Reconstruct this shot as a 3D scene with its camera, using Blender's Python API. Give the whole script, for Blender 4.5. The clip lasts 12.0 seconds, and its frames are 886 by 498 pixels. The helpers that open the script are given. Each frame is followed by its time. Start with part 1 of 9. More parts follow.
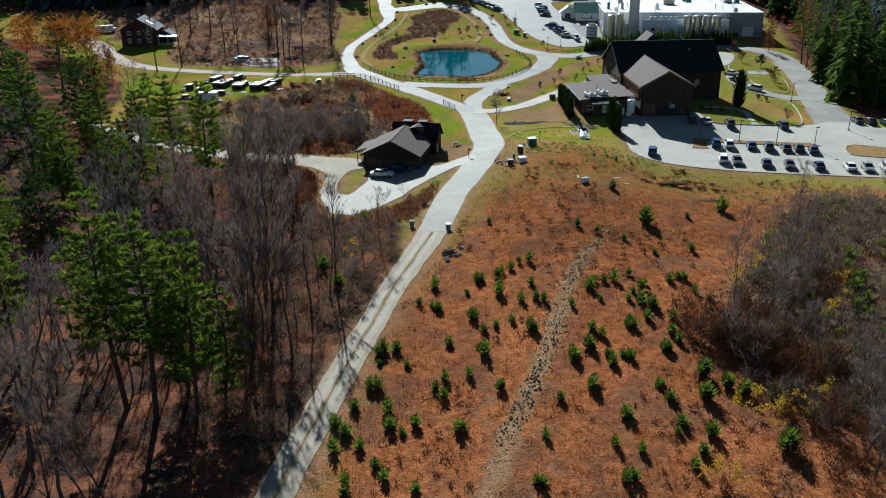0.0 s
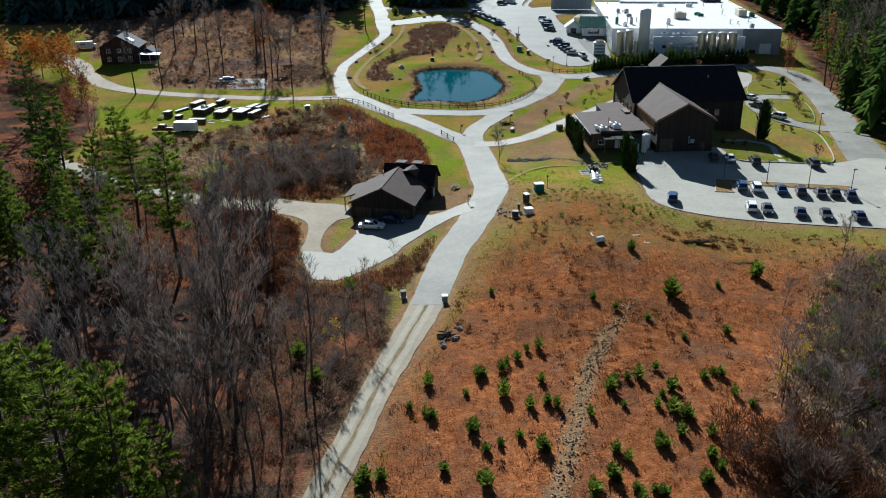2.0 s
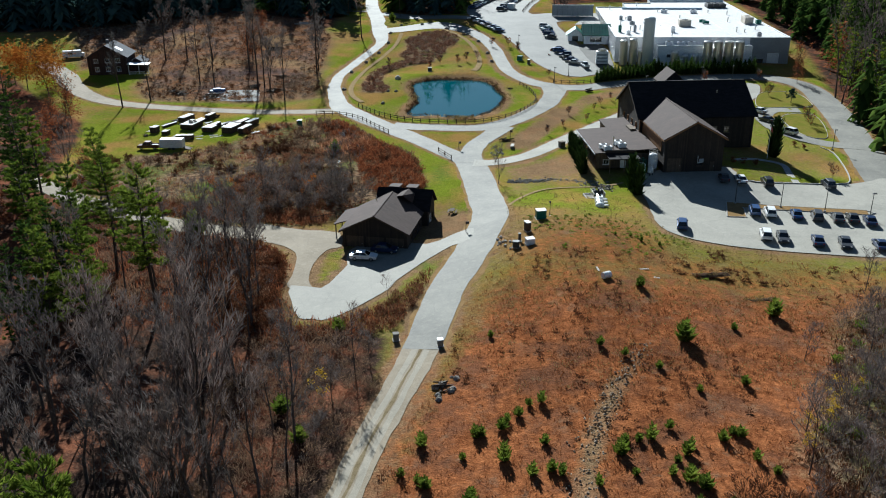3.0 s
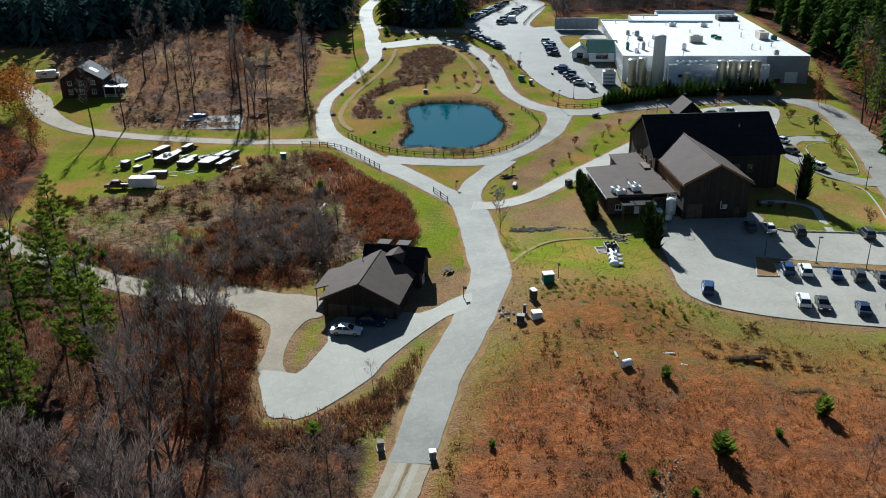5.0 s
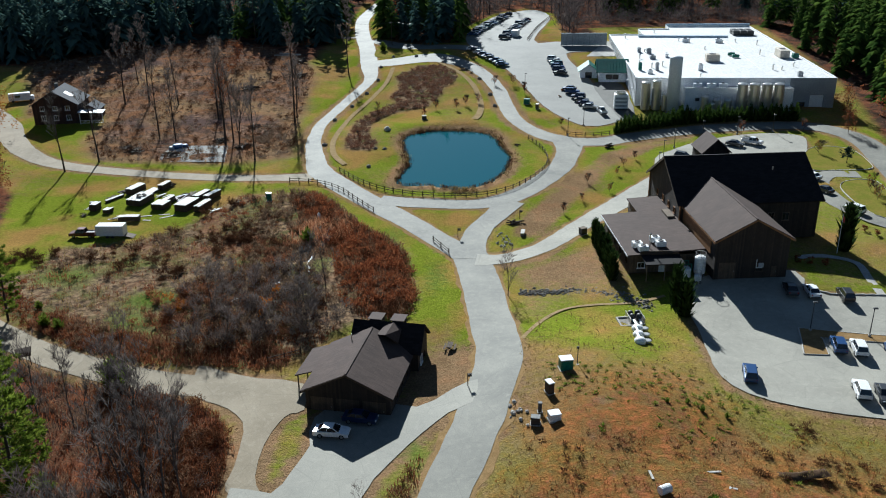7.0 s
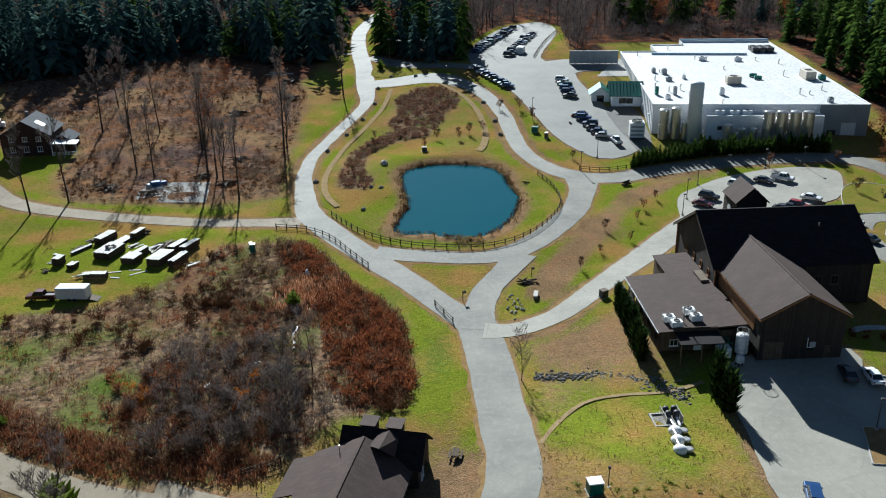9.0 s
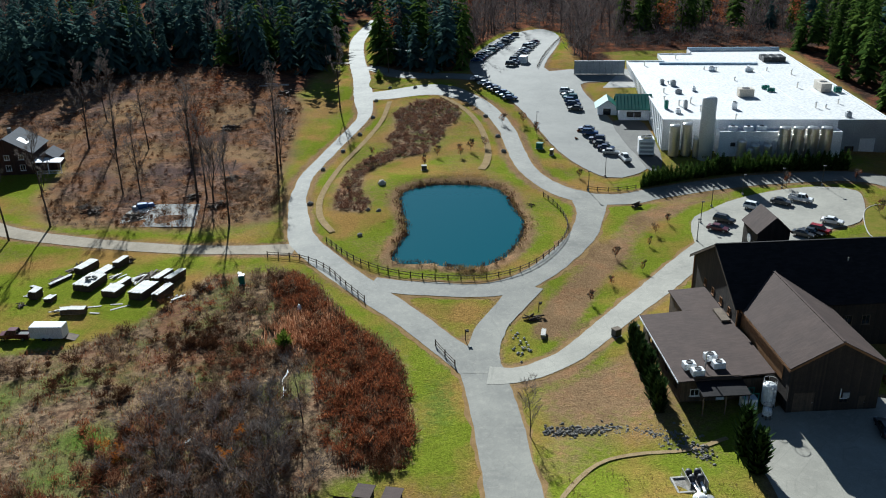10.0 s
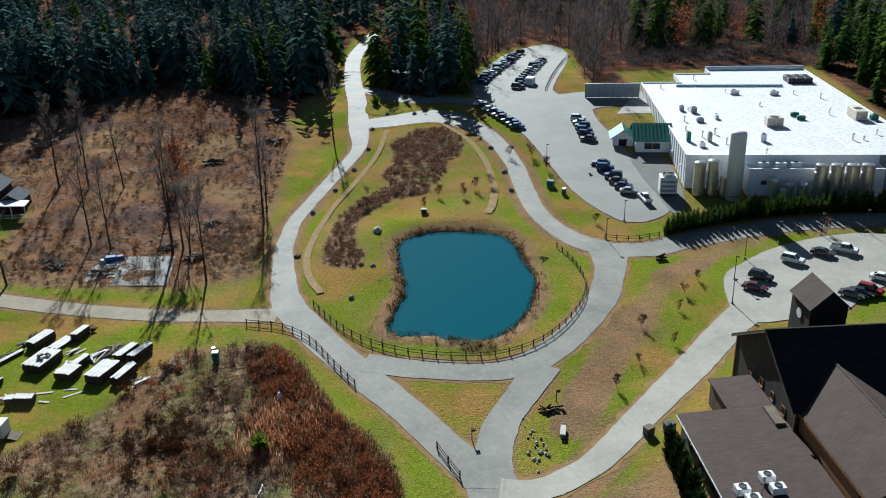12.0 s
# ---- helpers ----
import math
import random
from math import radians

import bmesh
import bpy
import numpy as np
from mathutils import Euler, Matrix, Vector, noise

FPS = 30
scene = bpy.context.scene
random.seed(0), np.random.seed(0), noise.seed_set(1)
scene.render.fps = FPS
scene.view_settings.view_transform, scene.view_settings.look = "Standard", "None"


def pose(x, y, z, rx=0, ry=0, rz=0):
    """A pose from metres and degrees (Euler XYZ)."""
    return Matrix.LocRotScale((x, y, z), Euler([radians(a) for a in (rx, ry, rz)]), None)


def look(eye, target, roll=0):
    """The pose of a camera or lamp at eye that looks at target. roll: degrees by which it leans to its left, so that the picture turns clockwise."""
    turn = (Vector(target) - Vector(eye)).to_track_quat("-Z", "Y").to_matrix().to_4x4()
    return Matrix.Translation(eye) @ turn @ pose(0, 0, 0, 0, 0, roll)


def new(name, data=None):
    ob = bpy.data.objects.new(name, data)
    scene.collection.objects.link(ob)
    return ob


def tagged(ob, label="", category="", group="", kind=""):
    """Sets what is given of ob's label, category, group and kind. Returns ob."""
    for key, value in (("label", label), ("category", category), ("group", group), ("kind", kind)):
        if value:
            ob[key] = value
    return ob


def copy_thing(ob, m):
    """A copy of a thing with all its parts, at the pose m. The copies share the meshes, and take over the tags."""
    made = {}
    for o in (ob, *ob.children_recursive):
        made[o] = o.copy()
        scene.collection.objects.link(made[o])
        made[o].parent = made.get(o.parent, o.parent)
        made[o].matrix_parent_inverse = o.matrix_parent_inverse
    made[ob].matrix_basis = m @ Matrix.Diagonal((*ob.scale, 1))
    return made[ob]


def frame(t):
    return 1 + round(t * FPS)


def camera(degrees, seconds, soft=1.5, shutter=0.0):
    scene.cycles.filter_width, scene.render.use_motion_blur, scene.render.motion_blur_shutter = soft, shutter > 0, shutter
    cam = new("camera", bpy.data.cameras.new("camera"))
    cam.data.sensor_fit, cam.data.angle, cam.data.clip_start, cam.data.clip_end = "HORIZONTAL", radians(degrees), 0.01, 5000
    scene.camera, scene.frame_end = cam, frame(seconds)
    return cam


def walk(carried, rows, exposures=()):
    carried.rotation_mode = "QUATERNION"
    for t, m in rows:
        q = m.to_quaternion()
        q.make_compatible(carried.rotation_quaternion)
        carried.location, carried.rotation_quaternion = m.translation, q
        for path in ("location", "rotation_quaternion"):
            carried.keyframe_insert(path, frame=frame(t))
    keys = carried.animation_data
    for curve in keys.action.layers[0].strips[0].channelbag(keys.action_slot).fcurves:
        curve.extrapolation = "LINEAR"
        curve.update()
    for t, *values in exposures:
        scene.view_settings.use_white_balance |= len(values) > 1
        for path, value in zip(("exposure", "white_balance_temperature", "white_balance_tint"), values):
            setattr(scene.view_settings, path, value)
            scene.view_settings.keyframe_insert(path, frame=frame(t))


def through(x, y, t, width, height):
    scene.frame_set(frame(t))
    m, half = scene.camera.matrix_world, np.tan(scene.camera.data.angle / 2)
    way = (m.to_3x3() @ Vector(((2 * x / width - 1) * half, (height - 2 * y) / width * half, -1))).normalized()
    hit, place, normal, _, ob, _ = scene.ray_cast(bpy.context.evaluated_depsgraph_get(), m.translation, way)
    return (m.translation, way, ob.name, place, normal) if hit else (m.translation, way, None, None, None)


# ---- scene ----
cam = camera(54.57, 12.0, soft=1.05)
# t, x, y, z, and the turns about x, y, z in degrees
PATH = [
    (0.0, 0.00, 0.00, 49.66, 67.573, 0.515, -0.213),
    (0.5, 0.15, 5.27, 50.54, 67.557, 0.517, -0.197),
    (1.0, 0.35, 10.51, 51.36, 67.534, 0.521, -0.182),
    (1.5, 0.55, 15.70, 52.19, 67.512, 0.531, -0.171),
    (2.0, 0.82, 20.85, 53.03, 67.491, 0.549, -0.175),
    (2.5, 1.16, 25.97, 53.86, 67.477, 0.575, -0.185),
    (3.0, 1.50, 31.09, 54.68, 67.460, 0.608, -0.199),
    (5.0, 2.47, 51.78, 57.94, 67.375, 0.770, -0.281),
    (5.5, 2.55, 56.95, 58.75, 67.359, 0.805, -0.299),
    (6.0, 2.55, 62.26, 59.57, 67.343, 0.833, -0.317),
    (6.5, 2.52, 67.61, 60.39, 67.323, 0.855, -0.328),
    (7.0, 2.47, 73.00, 61.19, 67.300, 0.878, -0.340),
    (9.0, 2.15, 95.05, 64.57, 67.210, 1.014, -0.394),
    (9.5, 2.13, 100.79, 65.37, 67.197, 1.066, -0.406),
    (10.0, 2.18, 106.61, 66.11, 67.195, 1.125, -0.403),
    (10.5, 2.24, 112.46, 66.84, 67.195, 1.193, -0.392),
    (11.0, 2.32, 118.27, 67.59, 67.199, 1.271, -0.383),
    (11.5, 2.40, 124.12, 68.36, 67.204, 1.357, -0.379),
    (12.0, 2.47, 129.98, 69.16, 67.209, 1.448, -0.378),
]
walk(cam, [(t, pose(x, y, z, rx, ry, rz)) for t, x, y, z, rx, ry, rz in PATH],
     [(0.0, 0.84, 5800.0, 3.0), (12.0, 0.84, 5800.0, 3.0)])

# ---- world, sun and exposure ----
SUN_ELEVATION, SUN_BEARING = 29.5, -9.5      # degrees above the horizon, and clockwise from +y
world = bpy.data.worlds.new("sky")
scene.world = world
world.use_nodes = True
wn = world.node_tree
wn.nodes.clear()
sky = wn.nodes.new("ShaderNodeTexSky")
sky.sky_type = "NISHITA"
sky.sun_disc = False
sky.sun_elevation = radians(SUN_ELEVATION)
sky.sun_rotation = radians(SUN_BEARING)
sky.dust_density, sky.ozone_density = 0.2, 3.0
background = wn.nodes.new("ShaderNodeBackground")
background.inputs["Strength"].default_value = 0.028
world_out = wn.nodes.new("ShaderNodeOutputWorld")
wn.links.new(sky.outputs["Color"], background.inputs["Color"])
wn.links.new(background.outputs["Background"], world_out.inputs["Surface"])

sun_data = bpy.data.lights.new("sun", "SUN")
sun_data.energy = 5.0
sun_data.angle = radians(0.5)
sun_data.color = (1.0, 0.975, 0.93)
sun = new("sun", sun_data)
_e, _b = radians(SUN_ELEVATION), radians(SUN_BEARING)
sun.matrix_world = look((300 * math.sin(_b), 300 * math.cos(_b), 300 * math.tan(_e)), (0, 0, 0))

# ---- mesh helpers ----
RNG = random.Random(7)


class Shape:
    """Collects vertices and faces of one mesh."""

    def __init__(self):
        self.v, self.f = [], []

    def add(self, verts, faces):
        n = len(self.v)
        self.v.extend(tuple(p) for p in verts)
        self.f.extend(tuple(i + n for i in q) for q in faces)
        return self

    def box(self, x, y, z, sx, sy, sz, rz=0.0, bevel=0.0):
        """A box whose base is centred on (x, y, z); bevel chamfers its upright and top edges."""
        b = min(bevel, sx * 0.4, sy * 0.4, sz * 0.4)
        hx, hy = sx / 2, sy / 2
        c, s = math.cos(radians(rz)), math.sin(radians(rz))

        def ring(dx, dy, h, cut):
            if cut <= 0:
                q = [(-dx, -dy), (dx, -dy), (dx, dy), (-dx, dy)]
            else:
                q = [(-dx + cut, -dy), (dx - cut, -dy), (dx, -dy + cut), (dx, dy - cut),
                     (dx - cut, dy), (-dx + cut, dy), (-dx, dy - cut), (-dx, -dy + cut)]
            return [(x + a * c - d * s, y + a * s + d * c, z + h) for a, d in q]
        rings = [ring(hx, hy, 0, b), ring(hx, hy, sz - b, b)]
        if b > 0:
            rings.append(ring(hx - b, hy - b, sz, b * 0.6))
        n = len(rings[0])
        if b <= 0:
            rings[1] = ring(hx, hy, sz, 0)
        verts = [p for r in rings for p in r]
        faces = [tuple(reversed(range(n))), tuple(range((len(rings) - 1) * n, len(rings) * n))]
        for k in range(len(rings) - 1):
            faces += [(k * n + i, k * n + (i + 1) % n, (k + 1) * n + (i + 1) % n, (k + 1) * n + i) for i in range(n)]
        return self.add(verts, faces)

    def tube(self, p0, p1, r0, r1=None, n=6, caps=True):
        p0, p1 = Vector(p0), Vector(p1)
        r1 = r0 if r1 is None else r1
        d = (p1 - p0).normalized()
        u = d.orthogonal().normalized()
        w = d.cross(u)
        ring = [u * math.cos(6.28319 * i / n) + w * math.sin(6.28319 * i / n) for i in range(n)]
        verts = [p0 + q * r0 for q in ring] + [p1 + q * r1 for q in ring]
        faces = [(i, (i + 1) % n, n + (i + 1) % n, n + i) for i in range(n)]
        if caps:
            faces += [tuple(reversed(range(n))), tuple(range(n, 2 * n))]
        return self.add(verts, faces)

    def lathe(self, x, y, z, profile, n=16):
        """Turns (radius, height) pairs round an upright axis."""
        verts = [(x + r * math.cos(6.28319 * i / n), y + r * math.sin(6.28319 * i / n), z + h) for r, h in profile for i in range(n)]
        m = len(profile)
        faces = [(k * n + i, k * n + (i + 1) % n, (k + 1) * n + (i + 1) % n, (k + 1) * n + i) for k in range(m - 1) for i in range(n)]
        faces += [tuple(reversed(range(n))), tuple(range((m - 1) * n, m * n))]
        return self.add(verts, faces)

    def slab(self, corners, thick):
        """A plate through four or more corners of a plane, thick metres deep below it."""
        q = [Vector(p) for p in corners]
        nrm = (q[1] - q[0]).cross(q[2] - q[0]).normalized()
        if nrm.z < 0:
            q.reverse()
            nrm = -nrm
        n = len(q)
        verts = q + [p - nrm * thick for p in q]
        faces = [tuple(range(n)), tuple(reversed(range(n, 2 * n)))] + [(i, n + i, n + (i + 1) % n, (i + 1) % n) for i in range(n)]
        return self.add(verts, faces)

    def extrude(self, profile, y0, y1, inset=0.0):
        """Side profile of (x, z) pairs, drawn out from y0 to y1."""
        n = len(profile)
        verts = [(a, y0, b) for a, b in profile] + [(a, y1, b) for a, b in profile]
        faces = [tuple(range(n)), tuple(reversed(range(n, 2 * n)))] + [(i, n + i, n + (i + 1) % n, (i + 1) % n) for i in range(n)]
        return self.add(verts, faces)

    def mesh(self, name, material, smooth=False):
        me = bpy.data.meshes.new(name)
        me.from_pydata(self.v, [], self.f)
        me.materials.append(material)
        if smooth:
            me.polygons.foreach_set("use_smooth", [True] * len(me.polygons))
        me.update()
        return me


def part(name, shape, material, parent, label="", smooth=False):
    """One mesh object under a thing or under a part."""
    ob = new(name, shape.mesh(name, material, smooth) if isinstance(shape, Shape) else shape)
    ob.parent = parent
    return tagged(ob, label)


def thing(name, m, label, category, group="", kind=""):
    """An Empty at the base of a thing, which parents its parts."""
    ob = new(name)
    ob.empty_display_size = 0.3
    ob.matrix_basis = m
    return tagged(ob, label, category, group, kind)


def numpy_mesh(name, verts, faces, material):
    """A mesh from an array of vertices and an array of triangles or quads."""
    me = bpy.data.meshes.new(name)
    k = faces.shape[1]
    me.vertices.add(len(verts))
    me.vertices.foreach_set("co", np.ascontiguousarray(verts, dtype=np.float32).ravel())
    me.loops.add(faces.size)
    me.loops.foreach_set("vertex_index", np.ascontiguousarray(faces, dtype=np.int32).ravel())
    me.polygons.add(len(faces))
    me.polygons.foreach_set("loop_start", np.arange(0, faces.size, k, dtype=np.int32))
    me.materials.append(material)
    me.update(calc_edges=True)
    return me


def scatter_mesh(name, variants, places, material):
    """One mesh of many copies: variants are (verts, faces) arrays, places rows of x, y, z, scale, height scale, turn, variant."""
    vs, fs, n = [], [], 0
    for x, y, z, s, h, a, k in places:
        v, f = variants[int(k) % len(variants)]
        c, d = math.cos(a) * s, math.sin(a) * s
        w = np.empty_like(v)
        w[:, 0], w[:, 1], w[:, 2] = x + v[:, 0] * c - v[:, 1] * d, y + v[:, 0] * d + v[:, 1] * c, z + v[:, 2] * s * h
        vs.append(w)
        fs.append(f + n)
        n += len(v)
    return numpy_mesh(name, np.concatenate(vs), np.concatenate(fs), material)


def smooth_step(a, b, x):
    t = np.clip((x - a) / (b - a), 0, 1)
    return t * t * (3 - 2 * t)


def terrain_base(x, y):
    """Height of the ground: a low plain, the mound, the rise under the barn, the pond's bank and the slope up to the woods."""
    z = -2.5 + 0 * x
    z = z + 4.2 * np.exp(-(((x - 24) / 17) ** 2 + ((y - 162) / 33) ** 2))
    z = z + 1.6 * np.exp(-(((x - 24) / 26) ** 2 + ((y - 105) / 45) ** 2))
    z = z + 2.4 * np.exp(-(((x - 54) / 22) ** 2 + ((y - 222) / 24) ** 2) ** 1.5)
    z = z + 2.0 * np.exp(-(((x - 6) / 34) ** 2 + ((y - 285) / 40) ** 2) ** 1.5)
    z = z + (6.5 + 3.5 * smooth_step(-30, 10, x)) * smooth_step(270, 440, y)
    return z


def curve_points(ctrl, step=1.5, closed=False):
    """A smooth line (Catmull-Rom) through control points of any dimension."""
    q = [np.array(p, float) for p in ctrl]
    q = [q[-1]] + q + [q[0], q[1]] if closed else [2 * q[0] - q[1]] + q + [2 * q[-1] - q[-2]]
    out = []
    for a, b, c, d in zip(q, q[1:], q[2:], q[3:]):
        n = max(2, int(np.linalg.norm((c - b)[:2]) / step))
        for i in range(n):
            t = i / n
            out.append(0.5 * (2 * b + (c - a) * t + (2 * a - 5 * b + 4 * c - d) * t * t + (3 * b - a - 3 * c + d) * t ** 3))
    if not closed:
        out.append(q[-2])
    return np.array(out)


def inside(poly, x, y):
    """Which of the points (arrays) lie in a polygon."""
    hit = np.zeros(np.shape(x), bool)
    for (x0, y0), (x1, y1) in zip(poly, np.roll(poly, -1, axis=0)):
        cross = ((y0 > y) != (y1 > y)) & (x < (x1 - x0) * (y - y0) / (y1 - y0 + 1e-9) + x0)
        hit ^= cross
    return hit


def edge_distance(poly, x, y, closed=True):
    """Distance from points (arrays) to a polygon's or a line's edges."""
    best = np.full(np.shape(x), 1e9)
    q = np.array(poly)[:, :2]
    for (x0, y0), (x1, y1) in list(zip(q, np.roll(q, -1, axis=0)))[: len(q) if closed else len(q) - 1]:
        dx, dy = x1 - x0, y1 - y0
        t = np.clip(((x - x0) * dx + (y - y0) * dy) / (dx * dx + dy * dy + 1e-9), 0, 1)
        best = np.minimum(best, np.hypot(x - x0 - t * dx, y - y0 - t * dy))
    return best


def zone(poly, x, y, soft):
    """1 inside a polygon, falling to 0 over soft metres across its edge."""
    d = edge_distance(poly, x, y)
    return smooth_step(-soft, soft, np.where(inside(poly, x, y), d, -d))


POND = curve_points([(-7.3, 298.9), (-5.5, 303.3), (-1.1, 305.8), (3.9, 306.2), (10.1, 305.4), (14.8, 302.4), (16.8, 297.0), (17.8, 288.6),
                     (19.3, 280.9), (18.2, 273.7), (16.4, 267.1), (13.4, 261.2), (9.7, 257.7), (6.3, 256.6), (3.1, 257.9), (-0.8, 259.6),
                     (-5.1, 260.0), (-7.4, 261.5), (-6.9, 268.5), (-5.3, 275.0), (-5.8, 282.3), (-7.0, 290.3)], 1.5, True)
WATER = -0.95


def terrain(x, y):
    """The ground with the pond's basin sunk into it."""
    x, y = np.asarray(x, float), np.asarray(y, float)
    z = terrain_base(x, y)
    near = (np.abs(x - 6) < 26) & (np.abs(y - 281) < 40)
    if np.any(near):
        d = np.where(near, edge_distance(POND, x, y), 50.0)
        d = np.where(inside(POND, x, y), -d, d)
        bank = smooth_step(0.0, 5.0, d)
        z = np.where(d < 5, (WATER + 0.25) * (1 - bank) + z * bank, z)
        z = np.where(d < 0.8, z - 1.6 * smooth_step(0.8, -1.2, d), z)
    return z


def ground_z(x, y):
    return float(terrain(np.array([x]), np.array([y]))[0])


# ---- materials ----
def material(name):
    m = bpy.data.materials.new(name)
    m.use_nodes = True
    nt = m.node_tree
    return m, nt, nt.nodes["Principled BSDF"]


def node(nt, kind, **values):
    n = nt.nodes.new(kind)
    for key, value in values.items():
        n.inputs[key.replace("_", " ")].default_value = value
    return n


def noise_node(nt, scale, detail=4.0, rough=0.6, coords=None):
    n = node(nt, "ShaderNodeTexNoise", Scale=scale, Detail=detail, Roughness=rough)
    if coords is not None:
        nt.links.new(coords, n.inputs["Vector"])
    return n.outputs["Fac"]


def ramp(nt, fac, stops):
    n = nt.nodes.new("ShaderNodeValToRGB")
    el = n.color_ramp.elements
    while len(el) < len(stops):
        el.new(0.5)
    for e, (at, col) in zip(el, stops):
        e.position, e.color = at, (*col, 1)
    nt.links.new(fac, n.inputs["Fac"])
    return n.outputs["Color"]


def mix(nt, fac, a, b, blend="MIX"):
    n = nt.nodes.new("ShaderNodeMix")
    n.data_type, n.blend_type = "RGBA", blend
    for socket, value in ((n.inputs["Factor"], fac), (n.inputs[6], a), (n.inputs[7], b)):
        if isinstance(value, bpy.types.NodeSocket):
            nt.links.new(value, socket)
        else:
            socket.default_value = value if isinstance(value, float) else (*value, 1)
    return n.outputs[2]


def bump(nt, bsdf, height, strength, distance):
    n = node(nt, "ShaderNodeBump", Strength=strength, Distance=distance)
    nt.links.new(height, n.inputs["Height"])
    nt.links.new(n.outputs["Normal"], bsdf.inputs["Normal"])


def object_coords(nt):
    return nt.nodes.new("ShaderNodeTexCoord").outputs["Object"]


def rough_surface(name, dark, light, scale, rough=0.85, fine=None, relief=0.3, depth=0.05, metal=0.0, spread=0.25, spec=0.3):
    """A weathered surface: two scales of mottling, and relief."""
    m, nt, b = material(name)
    co = object_coords(nt)
    n1, n2 = noise_node(nt, scale, 5, 0.6, co), noise_node(nt, fine or scale * 9, 3, 0.6, co)
    c = ramp(nt, n1, [(0.5 - spread, dark), (0.5 + spread, light)])
    shade = ramp(nt, n2, [(0.3, (0.72, 0.72, 0.72)), (0.7, (1.15, 1.15, 1.15))])
    nt.links.new(mix(nt, 1.0, c, shade, "MULTIPLY"), b.inputs["Base Color"])
    b.inputs["Roughness"].default_value = rough
    b.inputs["Metallic"].default_value = metal
    b.inputs["Specular IOR Level"].default_value = spec
    bump(nt, b, n2, relief, depth)
    return m


def leafy(name, stops, rough=0.7, through=0.15, object_random=True):
    """Leaves, needles and twigs: colour varies piece by piece and tree by tree."""
    m, nt, b = material(name)
    geo = nt.nodes.new("ShaderNodeNewGeometry")
    c = ramp(nt, geo.outputs["Random Per Island"], stops)
    if object_random:
        info = nt.nodes.new("ShaderNodeObjectInfo")
        tone = ramp(nt, info.outputs["Random"], [(0.0, (0.75, 0.8, 0.75)), (1.0, (1.2, 1.12, 1.0))])
        c = mix(nt, 1.0, c, tone, "MULTIPLY")
    nt.links.new(c, b.inputs["Base Color"])
    b.inputs["Roughness"].default_value = rough
    b.inputs["Specular IOR Level"].default_value = 0.0
    if through:
        t = nt.nodes.new("ShaderNodeBsdfTranslucent")
        nt.links.new(c, t.inputs["Color"])
        s = nt.nodes.new("ShaderNodeMixShader")
        s.inputs["Fac"].default_value = through
        nt.links.new(b.outputs["BSDF"], s.inputs[1])
        nt.links.new(t.outputs["BSDF"], s.inputs[2])
        nt.links.new(s.outputs["Shader"], nt.nodes["Material Output"].inputs["Surface"])
    return m


def plain(name, color, rough=0.5, metal=0.0, coat=0.0, spec=0.5):
    m, nt, b = material(name)
    co = object_coords(nt)
    n = noise_node(nt, 3.0, 4, 0.6, co)
    tint = ramp(nt, n, [(0.3, tuple(0.88 * v for v in color)), (0.7, tuple(min(1.0, 1.08 * v) for v in color))])
    nt.links.new(tint, b.inputs["Base Color"])
    b.inputs["Roughness"].default_value = rough
    b.inputs["Metallic"].default_value = metal
    b.inputs["Coat Weight"].default_value = coat
    b.inputs["Specular IOR Level"].default_value = spec
    return m


